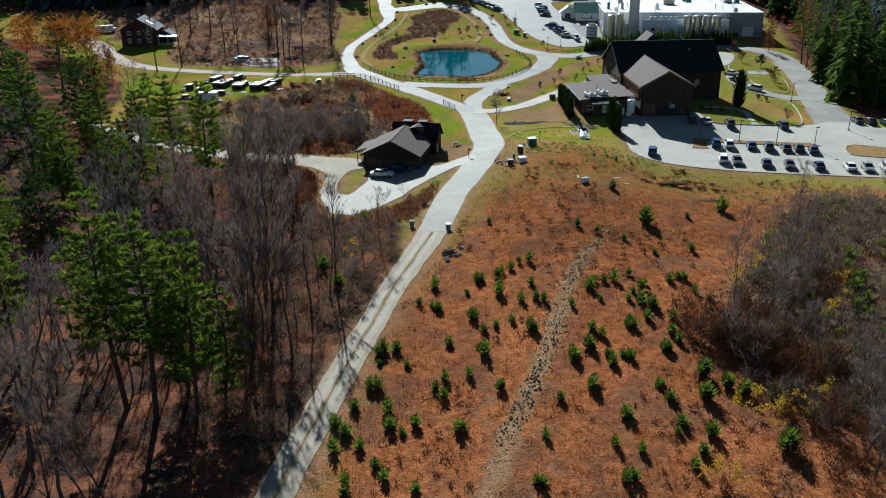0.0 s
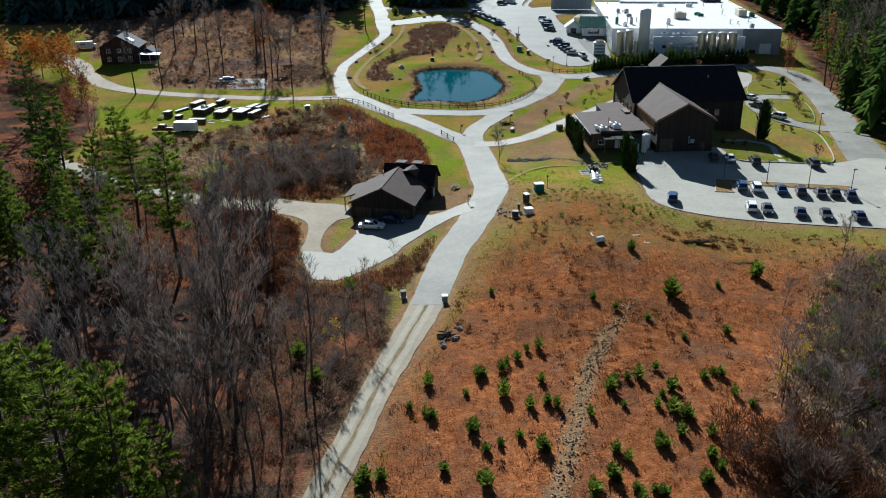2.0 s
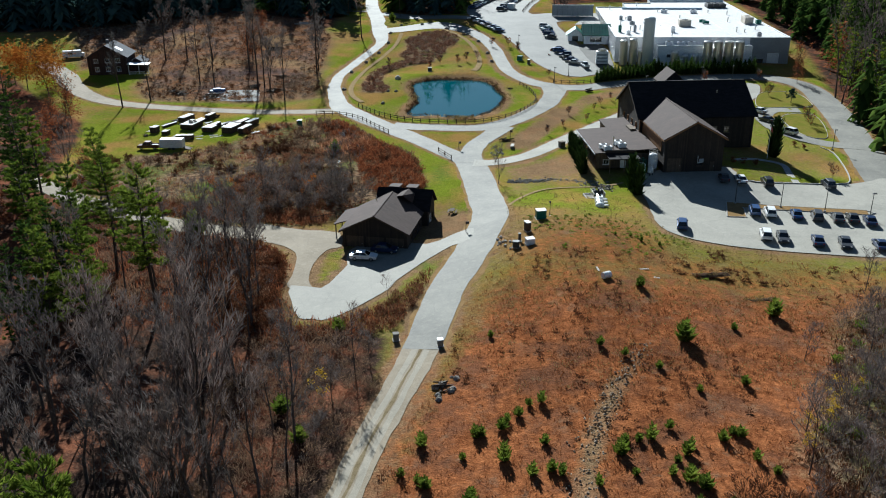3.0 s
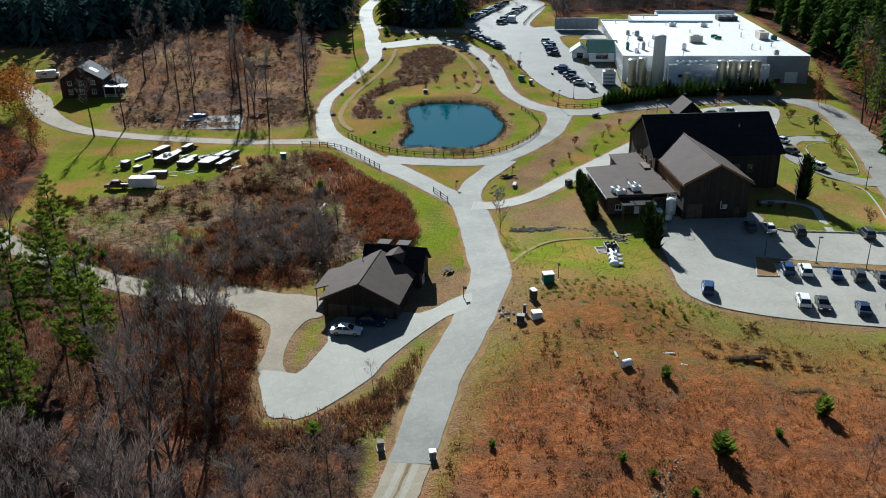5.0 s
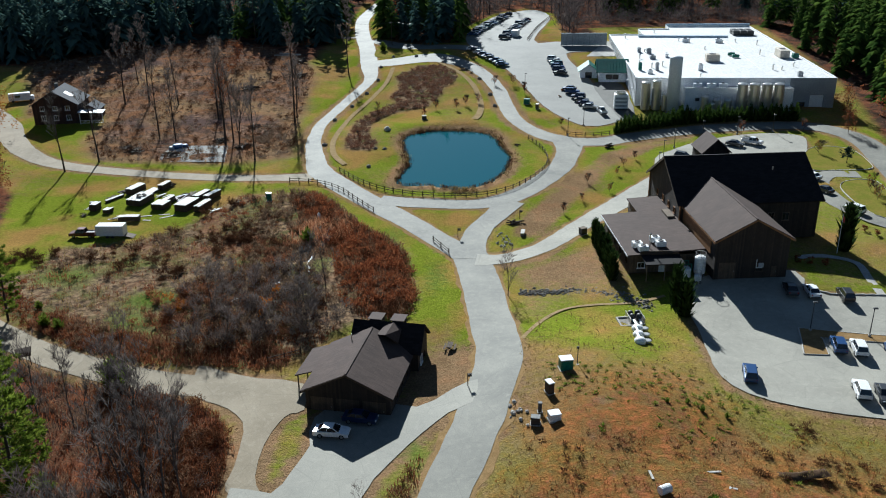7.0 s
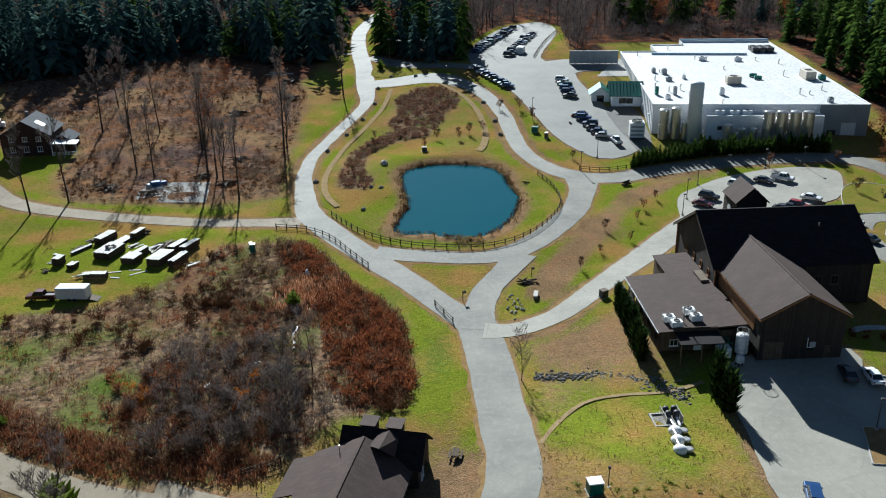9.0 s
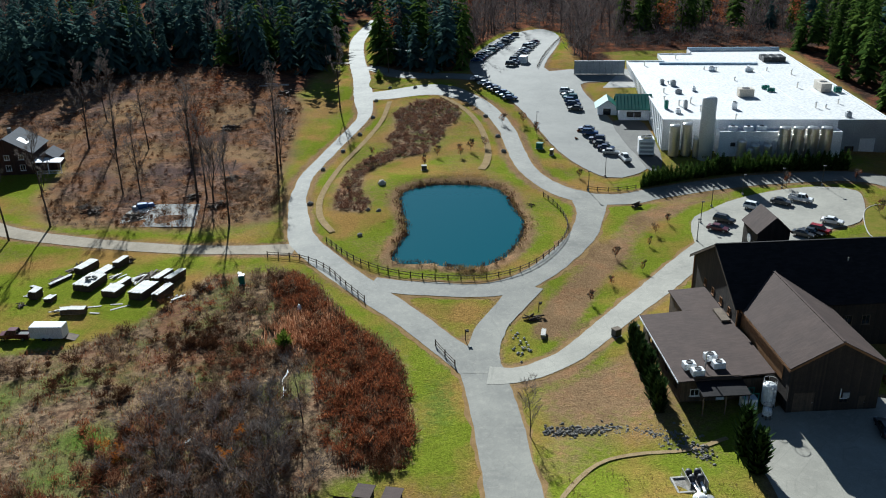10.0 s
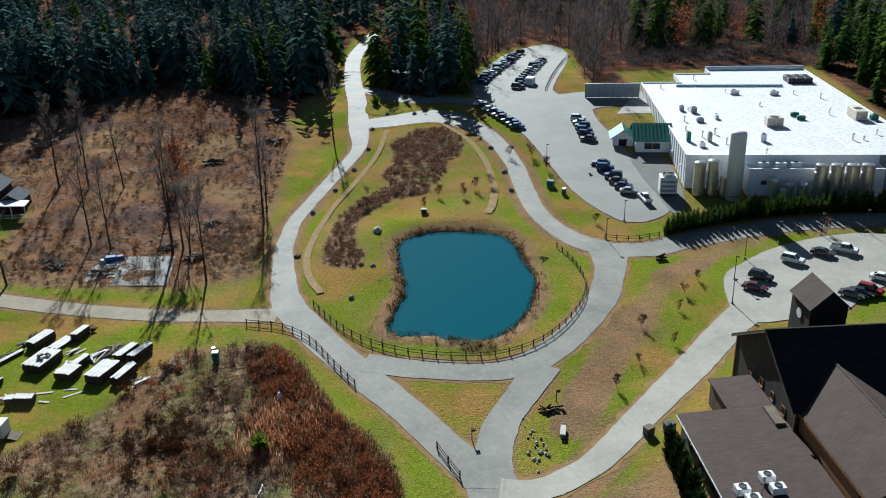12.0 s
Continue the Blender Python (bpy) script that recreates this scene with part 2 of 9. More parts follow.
def ground_material():
    """Lawn, reddish meadow, leaf litter and dry brush, mixed by the zones that the ground's vertices carry; litter
    colour also paints the woods' shade.
    """
    m, nt, b = material("ground_cover")
    co = object_coords(nt)
    big, mid, small, fine = (noise_node(nt, s, d, 0.62, co) for s, d in ((0.03, 3), (0.16, 5), (0.9, 5), (4.0, 4)))
    att = nt.nodes.new("ShaderNodeVertexColor")
    att.layer_name = "zone"
    sep = nt.nodes.new("ShaderNodeSeparateColor")
    nt.links.new(att.outputs["Color"], sep.inputs["Color"])

    def sharpened(w):
        """A zone's weight, broken up along its edge."""
        a = nt.nodes.new("ShaderNodeMath")
        a.operation = "ADD"
        nt.links.new(w, a.inputs[0])
        s = node(nt, "ShaderNodeMapRange")
        s.inputs["From Min"].default_value, s.inputs["From Max"].default_value = 0.35, 0.65
        s.inputs["To Min"].default_value, s.inputs["To Max"].default_value = -0.45, 0.45
        s.clamp = False
        nt.links.new(small, s.inputs["Value"])
        s2 = nt.nodes.new("ShaderNodeMath")
        s2.operation = "MULTIPLY"
        nt.links.new(s.outputs["Result"], s2.inputs[0])
        s2.inputs[1].default_value = 0.32
        nt.links.new(s2.outputs[0], a.inputs[1])
        r = node(nt, "ShaderNodeMapRange")
        r.inputs["From Min"].default_value, r.inputs["From Max"].default_value = 0.25, 0.75
        nt.links.new(a.outputs[0], r.inputs["Value"])
        return r.outputs["Result"]
    dry = ramp(nt, mid, [(0.25, (0.165, 0.105, 0.055)), (0.5, (0.24, 0.155, 0.085)), (0.75, (0.31, 0.165, 0.085))])
    broad = noise_node(nt, 0.065, 6, 0.55, co)
    lawn = mix(nt, ramp(nt, broad, [(0.45, (0, 0, 0)), (0.62, (1, 1, 1))]), (0.160, 0.192, 0.020), (0.29, 0.175, 0.055))
    lawn = mix(nt, ramp(nt, small, [(0.5, (0, 0, 0)), (0.8, (0.22, 0.22, 0.22))]), lawn, (0.21, 0.135, 0.045))
    meadow = mix(nt, ramp(nt, small, [(0.3, (0, 0, 0)), (0.7, (1, 1, 1))]), (0.150, 0.050, 0.020), (0.38, 0.145, 0.056))
    meadow = mix(nt, ramp(nt, mid, [(0.46, (0, 0, 0)), (0.62, (0.85, 0.85, 0.85))]), meadow, (0.150, 0.070, 0.040))
    meadow = mix(nt, ramp(nt, noise_node(nt, 0.35, 5, 0.7, co), [(0.56, (0, 0, 0)), (0.68, (0.6, 0.6, 0.6))]), meadow, (0.20, 0.135, 0.085))
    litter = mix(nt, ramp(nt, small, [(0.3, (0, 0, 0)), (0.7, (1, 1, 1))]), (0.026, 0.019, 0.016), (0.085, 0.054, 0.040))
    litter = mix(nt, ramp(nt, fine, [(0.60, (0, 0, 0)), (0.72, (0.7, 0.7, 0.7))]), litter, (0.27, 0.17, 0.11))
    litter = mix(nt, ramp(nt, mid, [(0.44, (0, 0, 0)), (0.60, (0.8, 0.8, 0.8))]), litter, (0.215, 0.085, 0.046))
    brush = mix(nt, ramp(nt, small, [(0.38, (0, 0, 0)), (0.62, (1, 1, 1))]), (0.070, 0.048, 0.034), (0.30, 0.205, 0.125))
    brush = mix(nt, ramp(nt, mid, [(0.48, (0, 0, 0)), (0.62, (0.9, 0.9, 0.9))]), brush, (0.135, 0.135, 0.048))
    brush = mix(nt, ramp(nt, noise_node(nt, 0.10, 5, 0.65, co), [(0.54, (0, 0, 0)), (0.66, (0.6, 0.6, 0.6))]), brush, (0.21, 0.095, 0.055))
    field = mix(nt, ramp(nt, small, [(0.36, (0, 0, 0)), (0.60, (1, 1, 1))]), (0.060, 0.038, 0.030), (0.255, 0.160, 0.112))
    field = mix(nt, ramp(nt, mid, [(0.44, (0, 0, 0)), (0.58, (0.9, 0.9, 0.9))]), field, (0.215, 0.105, 0.052))
    field = mix(nt, ramp(nt, noise_node(nt, 0.07, 5, 0.6, co), [(0.52, (0, 0, 0)), (0.62, (0.8, 0.8, 0.8))]), field, (0.085, 0.062, 0.060))
    cleared = nt.nodes.new("ShaderNodeVertexColor")
    cleared.layer_name = "cleared"
    cut = nt.nodes.new("ShaderNodeSeparateColor")
    nt.links.new(cleared.outputs["Color"], cut.inputs["Color"])
    c = mix(nt, sharpened(sep.outputs["Red"]), dry, lawn)
    c = mix(nt, sharpened(sep.outputs["Green"]), c, meadow)
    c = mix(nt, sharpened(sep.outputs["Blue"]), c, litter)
    c = mix(nt, sharpened(att.outputs["Alpha"]), c, brush)
    c = mix(nt, sharpened(cut.outputs["Red"]), c, field)
    c = mix(nt, sharpened(cut.outputs["Green"]), c, (0.115, 0.165, 0.030))
    grain = ramp(nt, fine, [(0.36, (0.76, 0.76, 0.76)), (0.64, (1.18, 1.18, 1.18))])
    speck = noise_node(nt, 2.2, 6, 0.75, co)
    grain = mix(nt, 1.0, grain, ramp(nt, speck, [(0.32, (0.74, 0.74, 0.74)), (0.68, (1.24, 1.24, 1.24))]), "MULTIPLY")
    patch = ramp(nt, big, [(0.35, (0.85, 0.85, 0.85)), (0.65, (1.1, 1.1, 1.1))])
    c = mix(nt, 1.0, mix(nt, 1.0, c, grain, "MULTIPLY"), patch, "MULTIPLY")
    nt.links.new(c, b.inputs["Base Color"])
    b.inputs["Roughness"].default_value = 0.95
    b.inputs["Specular IOR Level"].default_value = 0.0
    h = mix(nt, 0.5, small, fine)
    bump(nt, b, h, 0.8, 0.45)
    return m


def road_material(name, dark, light, rough, worn):
    """Paving with long stains, cracks and pale wear."""
    m, nt, b = material(name)
    co = object_coords(nt)
    n1, n2, n3 = noise_node(nt, 0.12, 5, 0.6, co), noise_node(nt, 1.1, 5, 0.65, co), noise_node(nt, 9.0, 3, 0.6, co)
    c = ramp(nt, n1, [(0.3, dark), (0.7, light)])
    c = mix(nt, ramp(nt, n2, [(0.5, (0, 0, 0)), (0.8, (0.5, 0.5, 0.5))]), c, worn)
    c = mix(nt, 1.0, c, ramp(nt, n3, [(0.3, (0.82, 0.82, 0.82)), (0.7, (1.12, 1.12, 1.12))]), "MULTIPLY")
    vor = node(nt, "ShaderNodeTexVoronoi", Scale=0.28)
    vor.feature = "DISTANCE_TO_EDGE"
    nt.links.new(co, vor.inputs["Vector"])
    crack = ramp(nt, vor.outputs["Distance"], [(0.004, (0.88, 0.88, 0.88)), (0.02, (1, 1, 1))])
    c = mix(nt, 1.0, c, crack, "MULTIPLY")
    nt.links.new(c, b.inputs["Base Color"])
    b.inputs["Roughness"].default_value = rough
    bump(nt, b, n3, 0.25, 0.02)
    return m


def water_material():
    m, nt, b = material("pond_water")
    co = object_coords(nt)
    b.inputs["Base Color"].default_value = (0.004, 0.072, 0.092, 1)
    b.inputs["Roughness"].default_value = 0.03
    b.inputs["IOR"].default_value = 1.33
    bump(nt, b, noise_node(nt, 1.6, 4, 0.6, co), 0.05, 0.04)
    return m


def siding_material(name, dark, light, board=0.28):
    """Upright weathered boards."""
    m, nt, b = material(name)
    co = object_coords(nt)
    sep = nt.nodes.new("ShaderNodeSeparateXYZ")
    nt.links.new(co, sep.inputs["Vector"])
    add = nt.nodes.new("ShaderNodeMath")
    nt.links.new(sep.outputs["X"], add.inputs[0])
    nt.links.new(sep.outputs["Y"], add.inputs[1])
    sc = nt.nodes.new("ShaderNodeMath")
    sc.operation = "DIVIDE"
    nt.links.new(add.outputs[0], sc.inputs[0])
    sc.inputs[1].default_value = board
    fl = nt.nodes.new("ShaderNodeMath")
    fl.operation = "FLOOR"
    nt.links.new(sc.outputs[0], fl.inputs[0])
    wn_ = nt.nodes.new("ShaderNodeTexWhiteNoise")
    wn_.noise_dimensions = "1D"
    nt.links.new(fl.outputs[0], wn_.inputs["W"])
    fr = nt.nodes.new("ShaderNodeMath")
    fr.operation = "FRACT"
    nt.links.new(sc.outputs[0], fr.inputs[0])
    joint = ramp(nt, fr.outputs[0], [(0.0, (0, 0, 0)), (0.1, (1, 1, 1)), (0.9, (1, 1, 1)), (1.0, (0, 0, 0))])
    c = ramp(nt, wn_.outputs["Value"], [(0.0, dark), (1.0, light)])
    streak = noise_node(nt, 1.3, 5, 0.7, co)
    c = mix(nt, 1.0, c, ramp(nt, streak, [(0.3, (0.6, 0.6, 0.6)), (0.7, (1.3, 1.25, 1.2))]), "MULTIPLY")
    c = mix(nt, 1.0, c, ramp(nt, fr.outputs[0], [(0.0, (0.35, 0.35, 0.35)), (0.08, (1, 1, 1)), (0.94, (1, 1, 1)), (1.0, (0.35, 0.35, 0.35))]), "MULTIPLY")
    nt.links.new(c, b.inputs["Base Color"])
    b.inputs["Roughness"].default_value = 0.85
    bump(nt, b, joint, 0.5, 0.02)
    return m


def shingle_material(name, dark, light):
    """Asphalt shingles: courses, odd tabs and weather stains."""
    m, nt, b = material(name)
    co = object_coords(nt)
    brick = nt.nodes.new("ShaderNodeTexBrick")
    nt.links.new(co, brick.inputs["Vector"])
    brick.inputs["Scale"].default_value = 1.0
    brick.inputs["Brick Width"].default_value, brick.inputs["Row Height"].default_value = 0.9, 0.3
    brick.inputs["Mortar Size"].default_value = 0.012
    brick.inputs["Color1"].default_value, brick.inputs["Color2"].default_value = (*dark, 1), (*light, 1)
    brick.inputs["Mortar"].default_value = (*[0.8 * v for v in dark], 1)
    stain = ramp(nt, noise_node(nt, 0.35, 5, 0.6, co), [(0.3, (0.82, 0.82, 0.82)), (0.7, (1.12, 1.1, 1.08))])
    nt.links.new(mix(nt, 1.0, brick.outputs["Color"], stain, "MULTIPLY"), b.inputs["Base Color"])
    b.inputs["Roughness"].default_value = 0.85
    b.inputs["Specular IOR Level"].default_value = 0.2
    bump(nt, b, noise_node(nt, 6.0, 3, 0.6, co), 0.25, 0.02)
    return m


GROUND = ground_material()
ASPHALT = road_material("worn_asphalt", (0.112, 0.108, 0.092), (0.215, 0.205, 0.170), 0.8, (0.30, 0.278, 0.225))
GRAVEL = road_material("packed_gravel", (0.185, 0.148, 0.096), (0.29, 0.240, 0.168), 0.9, (0.36, 0.31, 0.235))
RUT = road_material("wheel_rut", (0.23, 0.205, 0.155), (0.32, 0.285, 0.222), 0.9, (0.38, 0.34, 0.27))
PATH_DIRT = rough_surface("worn_path", (0.24, 0.17, 0.09), (0.36, 0.27, 0.15), 0.8, 0.95, spec=0.0)
PALE_ASPHALT = road_material("pale_lot_asphalt", (0.200, 0.190, 0.158), (0.275, 0.260, 0.215), 0.8, (0.34, 0.318, 0.262))
LOT_PALE = road_material("dusty_lot_asphalt", (0.235, 0.222, 0.186), (0.345, 0.325, 0.272), 0.85, (0.42, 0.39, 0.325))
DARK_PAVING = road_material("dark_paving", (0.075, 0.07, 0.062), (0.12, 0.112, 0.098), 0.85, (0.16, 0.15, 0.13))
LOT_ASPHALT = road_material("grey_lot_asphalt", (0.145, 0.141, 0.124), (0.205, 0.198, 0.174), 0.8, (0.225, 0.215, 0.185))
ISLET_LAWN = rough_surface("islet_lawn", (0.12, 0.14, 0.02), (0.25, 0.18, 0.06), 0.35, 0.95, spec=0.0)
LANE_GRASS = rough_surface("lane_grass", (0.15, 0.115, 0.065), (0.25, 0.20, 0.125), 0.9, 0.95, spec=0.0)
VERGE = rough_surface("road_verge", (0.20, 0.125, 0.055), (0.31, 0.205, 0.100), 0.8, 0.95, spec=0.0)
WATER_MAT = water_material()
DITCH_WATER = plain("ditch_water", (0.035, 0.038, 0.036), 0.5)
EARTH = rough_surface("dark_earth", (0.05, 0.032, 0.022), (0.13, 0.085, 0.055), 0.9, 0.95, spec=0.0)
BARN_BOARDS = siding_material("barn_boards", (0.015, 0.011, 0.009), (0.038, 0.026, 0.019))
BROWN_BOARDS = siding_material("brown_boards", (0.060, 0.043, 0.030), (0.105, 0.075, 0.052))
RED_BOARDS = siding_material("red_boards", (0.034, 0.017, 0.014), (0.062, 0.028, 0.021))
CEDAR = rough_surface("cedar_trim", (0.20, 0.09, 0.035), (0.30, 0.15, 0.06), 1.4, 0.7)
SHINGLE = shingle_material("brown_shingle", (0.062, 0.042, 0.036), (0.078, 0.054, 0.047))
# Near-black colour carries the shade of the barn's unlit south slope.
DARK_SHINGLE = shingle_material("charcoal_shingle", (0.010, 0.009, 0.010), (0.020, 0.017, 0.018))
BLUE_SHINGLE = shingle_material("slate_blue_shingle", (0.020, 0.026, 0.040), (0.034, 0.042, 0.060))
MEMBRANE = rough_surface("white_membrane", (0.60, 0.60, 0.59), (0.70, 0.69, 0.67), 0.12, 0.6, 1.5, 0.05)
PANEL = rough_surface("white_metal_panel", (0.82, 0.83, 0.85), (0.90, 0.91, 0.92), 0.25, 0.45, 3.0, 0.05)
GREY_PANEL = rough_surface("grey_metal_panel", (0.27, 0.29, 0.31), (0.38, 0.40, 0.42), 0.25, 0.5, 3.0, 0.05)
CREAM = rough_surface("cream_casing", (0.50, 0.44, 0.36), (0.62, 0.56, 0.47), 0.3, 0.55, 3.0, 0.05)
BLUE_PANEL = rough_surface("pale_blue_panel", (0.42, 0.55, 0.66), (0.52, 0.64, 0.74), 0.3, 0.5, 3.0, 0.05)
GREEN_METAL = rough_surface("green_metal_roof", (0.010, 0.12, 0.09), (0.02, 0.19, 0.14), 0.4, 0.4, 3.0, 0.05)
STEEL = rough_surface("brushed_steel", (0.56, 0.54, 0.50), (0.74, 0.71, 0.66), 0.7, 0.3, 5.0, 0.03, 0.01, 0.8)
DARK_METAL = rough_surface("dark_metal", (0.03, 0.03, 0.032), (0.07, 0.07, 0.072), 1.0, 0.5)
CONCRETE = rough_surface("concrete", (0.34, 0.32, 0.29), (0.46, 0.44, 0.41), 0.5, 0.9)
SLAB = rough_surface("stained_slab", (0.19, 0.187, 0.175), (0.36, 0.35, 0.325), 0.4, 0.9)
WOOD = rough_surface("weathered_wood", (0.09, 0.065, 0.045), (0.19, 0.145, 0.105), 1.2, 0.85)
DARK_WOOD = rough_surface("dark_rail_wood", (0.045, 0.030, 0.020), (0.10, 0.068, 0.045), 1.2, 0.85)
STONE = rough_surface("cut_stone", (0.36, 0.34, 0.31), (0.58, 0.55, 0.50), 0.7, 0.8, 4.0, 0.4)
DARK_STONE = rough_surface("field_stone", (0.13, 0.118, 0.10), (0.32, 0.295, 0.26), 0.9, 0.9, 4.0, 0.6)
WHITE = rough_surface("white_paint", (0.76, 0.77, 0.77), (0.86, 0.86, 0.85), 0.6, 0.5)
BARK = rough_surface("grey_bark", (0.055, 0.045, 0.040), (0.14, 0.12, 0.108), 1.2, 0.9, 7.0, 0.6, spec=0.0)
DARK_BARK = rough_surface("pine_bark", (0.035, 0.027, 0.022), (0.085, 0.064, 0.050), 1.2, 0.9, 7.0, 0.6)
TWIG = leafy("grey_twigs", [(0.0, (0.080, 0.067, 0.067)), (0.5, (0.145, 0.122, 0.122)), (1.0, (0.235, 0.20, 0.20))], 0.85, 0.25)
HAZE_TWIG = leafy("far_twigs", [(0.0, (0.050, 0.043, 0.048)), (0.5, (0.110, 0.092, 0.098)), (1.0, (0.20, 0.165, 0.165))], 0.85, 0.25)
BROWN_TWIG = leafy("brown_twigs", [(0.0, (0.06, 0.035, 0.022)), (0.5, (0.13, 0.065, 0.038)), (1.0, (0.21, 0.10, 0.055))], 0.85, 0.1)
NEEDLES = leafy("pine_needles", [(0.0, (0.052, 0.088, 0.013)), (0.5, (0.115, 0.165, 0.024)), (1.0, (0.20, 0.25, 0.040))], 0.6, 0.45)
MID_NEEDLES = leafy("woods_pine_needles", [(0.0, (0.022, 0.048, 0.012)), (0.5, (0.046, 0.085, 0.020)), (1.0, (0.09, 0.14, 0.030))], 0.65, 0.25)
# The blue cast of these needles stands in for haze over the far woods.
HAZED_NEEDLES = leafy("hemlock_needles", [(0.0, (0.020, 0.046, 0.050)), (0.5, (0.040, 0.076, 0.076)), (1.0, (0.072, 0.120, 0.106))], 0.65, 0.05)
ARBOR_NEEDLES = leafy("arborvitae_scales", [(0.0, (0.016, 0.034, 0.012)), (0.5, (0.032, 0.058, 0.018)), (1.0, (0.060, 0.090, 0.028))], 0.7, 0.1)
YOUNG_NEEDLES = leafy("young_pine_needles", [(0.0, (0.085, 0.130, 0.018)), (0.5, (0.15, 0.205, 0.032)), (1.0, (0.23, 0.29, 0.055))], 0.65, 0.35)
ORANGE_LEAVES = leafy("orange_leaves", [(0.0, (0.22, 0.06, 0.015)), (0.5, (0.38, 0.13, 0.025)), (1.0, (0.50, 0.22, 0.05))], 0.7, 0.35)
RUSSET_LEAVES = leafy("russet_leaves", [(0.0, (0.11, 0.032, 0.018)), (0.5, (0.22, 0.075, 0.036)), (1.0, (0.34, 0.135, 0.065))], 0.75, 0.35)
YELLOW_LEAVES = leafy("yellow_leaves", [(0.0, (0.26, 0.18, 0.02)), (0.5, (0.44, 0.30, 0.03)), (1.0, (0.58, 0.42, 0.07))], 0.7, 0.35)
RED_GRASS = leafy("red_dry_grass", [(0.0, (0.15, 0.046, 0.018)), (0.5, (0.28, 0.100, 0.038)), (1.0, (0.42, 0.19, 0.085))], 0.8, 0.3)
STRAW = leafy("straw_grass", [(0.0, (0.14, 0.10, 0.04)), (0.5, (0.24, 0.175, 0.075)), (1.0, (0.36, 0.27, 0.13))], 0.8, 0.3)
PALE_TWIG = leafy("pale_slash", [(0.0, (0.20, 0.14, 0.10)), (0.5, (0.32, 0.23, 0.17)), (1.0, (0.48, 0.37, 0.29))], 0.85, 0.1)
WEED = leafy("dry_grey_weeds", [(0.0, (0.085, 0.062, 0.055)), (0.5, (0.18, 0.130, 0.110)), (1.0, (0.34, 0.26, 0.22))], 0.85, 0.3)
REED_RUSSET = leafy("rust_reeds", [(0.0, (0.095, 0.042, 0.027)), (0.5, (0.195, 0.090, 0.054)), (1.0, (0.36, 0.20, 0.125))], 0.8, 0.25)
SWALE_TWIG = leafy("swale_twigs", [(0.0, (0.10, 0.045, 0.032)), (0.5, (0.24, 0.115, 0.078)), (1.0, (0.42, 0.25, 0.18))], 0.85, 0.2)
FIELD_GRASS = leafy("tan_field_grass", [(0.0, (0.12, 0.060, 0.038)), (0.5, (0.24, 0.135, 0.085)), (1.0, (0.40, 0.26, 0.18))], 0.8, 0.3)
PLUME = leafy("orange_plumes", [(0.0, (0.24, 0.10, 0.055)), (0.5, (0.42, 0.21, 0.12)), (1.0, (0.60, 0.38, 0.25))], 0.8, 0.3)
TRACK_STONE = leafy("track_stone", [(0.0, (0.12, 0.085, 0.065)), (0.5, (0.22, 0.17, 0.135)), (1.0, (0.36, 0.30, 0.25))], 0.9, 0.0)
PALE_BOARD = rough_surface("bleached_board", (0.48, 0.46, 0.43), (0.70, 0.68, 0.64), 0.8, 0.7, 5.0, 0.2)
BUSH = leafy("brush_twigs", [(0.0, (0.095, 0.060, 0.042)), (0.5, (0.19, 0.122, 0.085)), (1.0, (0.33, 0.22, 0.155))], 0.85, 0.3)
GREY_BUSH = leafy("grey_brush_twigs", [(0.0, (0.070, 0.052, 0.050)), (0.5, (0.13, 0.100, 0.095)), (1.0, (0.22, 0.175, 0.16))], 0.85, 0.3)
GLASS = plain("dark_glass", (0.012, 0.016, 0.020), 0.06, 0.0, 0.0, 0.8)
TYRE = plain("tyre_rubber", (0.02, 0.02, 0.02), 0.85)
CHROME = plain("alloy", (0.55, 0.55, 0.56), 0.3, 1.0)
LAMP_LENS = plain("clear_lens", (0.75, 0.75, 0.72), 0.15)
TAIL_LENS = plain("red_lens", (0.30, 0.012, 0.010), 0.25)


# ---- ground ----
ROAD_MAIN = [(-30, -60, 4.2), (-21.5, 20, 4.2), (-16.5, 62, 3.8), (-14.2, 76, 3.8), (-11.6, 90, 3.8), (-9.0, 102, 3.8), (-7.7, 109, 3.9), (-4.2, 122.4, 4.5), (-1.7, 132.3, 5.2),
             (-0.2, 140, 5.6), (2.0, 151, 6.0), (4.6, 158.8, 6.3), (7.4, 168, 6.6), (10.0, 179.5, 6.7), (10.3, 187, 6.8), (9.7, 195.5, 6.8),
             (8.9, 209.5, 6.9), (7.4, 222.5, 6.8)]
ROAD_LOOP = [(7.2, 221, 5.8), (2.6, 228.1, 5.4), (-3.1, 237, 5.4), (-9.5, 245.6, 5.6), (-15.7, 254.3, 5.8), (-21.6, 263.4, 6.0), (-27.3, 273.9, 6.0),
             (-29.5, 283, 5.0), (-32.2, 298.6, 4.1), (-32.6, 307.5, 3.7), (-32.2, 317.5, 3.6), (-28.3, 336.1, 3.6), (-25.2, 349.1, 3.8), (-22.9, 358.4, 3.9), (-21.5, 368.4, 4.3),
             (-23.2, 385.8, 6.2), (-26, 414, 6.3), (-30.2, 445.3, 6.4), (-33.1, 475.4, 6.2), (-34, 505, 6.4), (-30, 560, 6.0)]
ROAD_TOP = [(-23.5, 388.5, 9.0), (-13.0, 388.5, 11.0), (-3.5, 389.0, 12.0), (3.5, 386.0, 10.0), (8.6, 380.0, 7.6), (13.3, 373.6, 5.8), (17.8, 361.8, 5.0), (20.8, 347, 4.8),
            (22, 331.5, 4.8), (23.2, 316.7, 4.8), (25.9, 306.5, 5.2), (30.2, 298.9, 6.5), (36, 294.5, 8.0)]
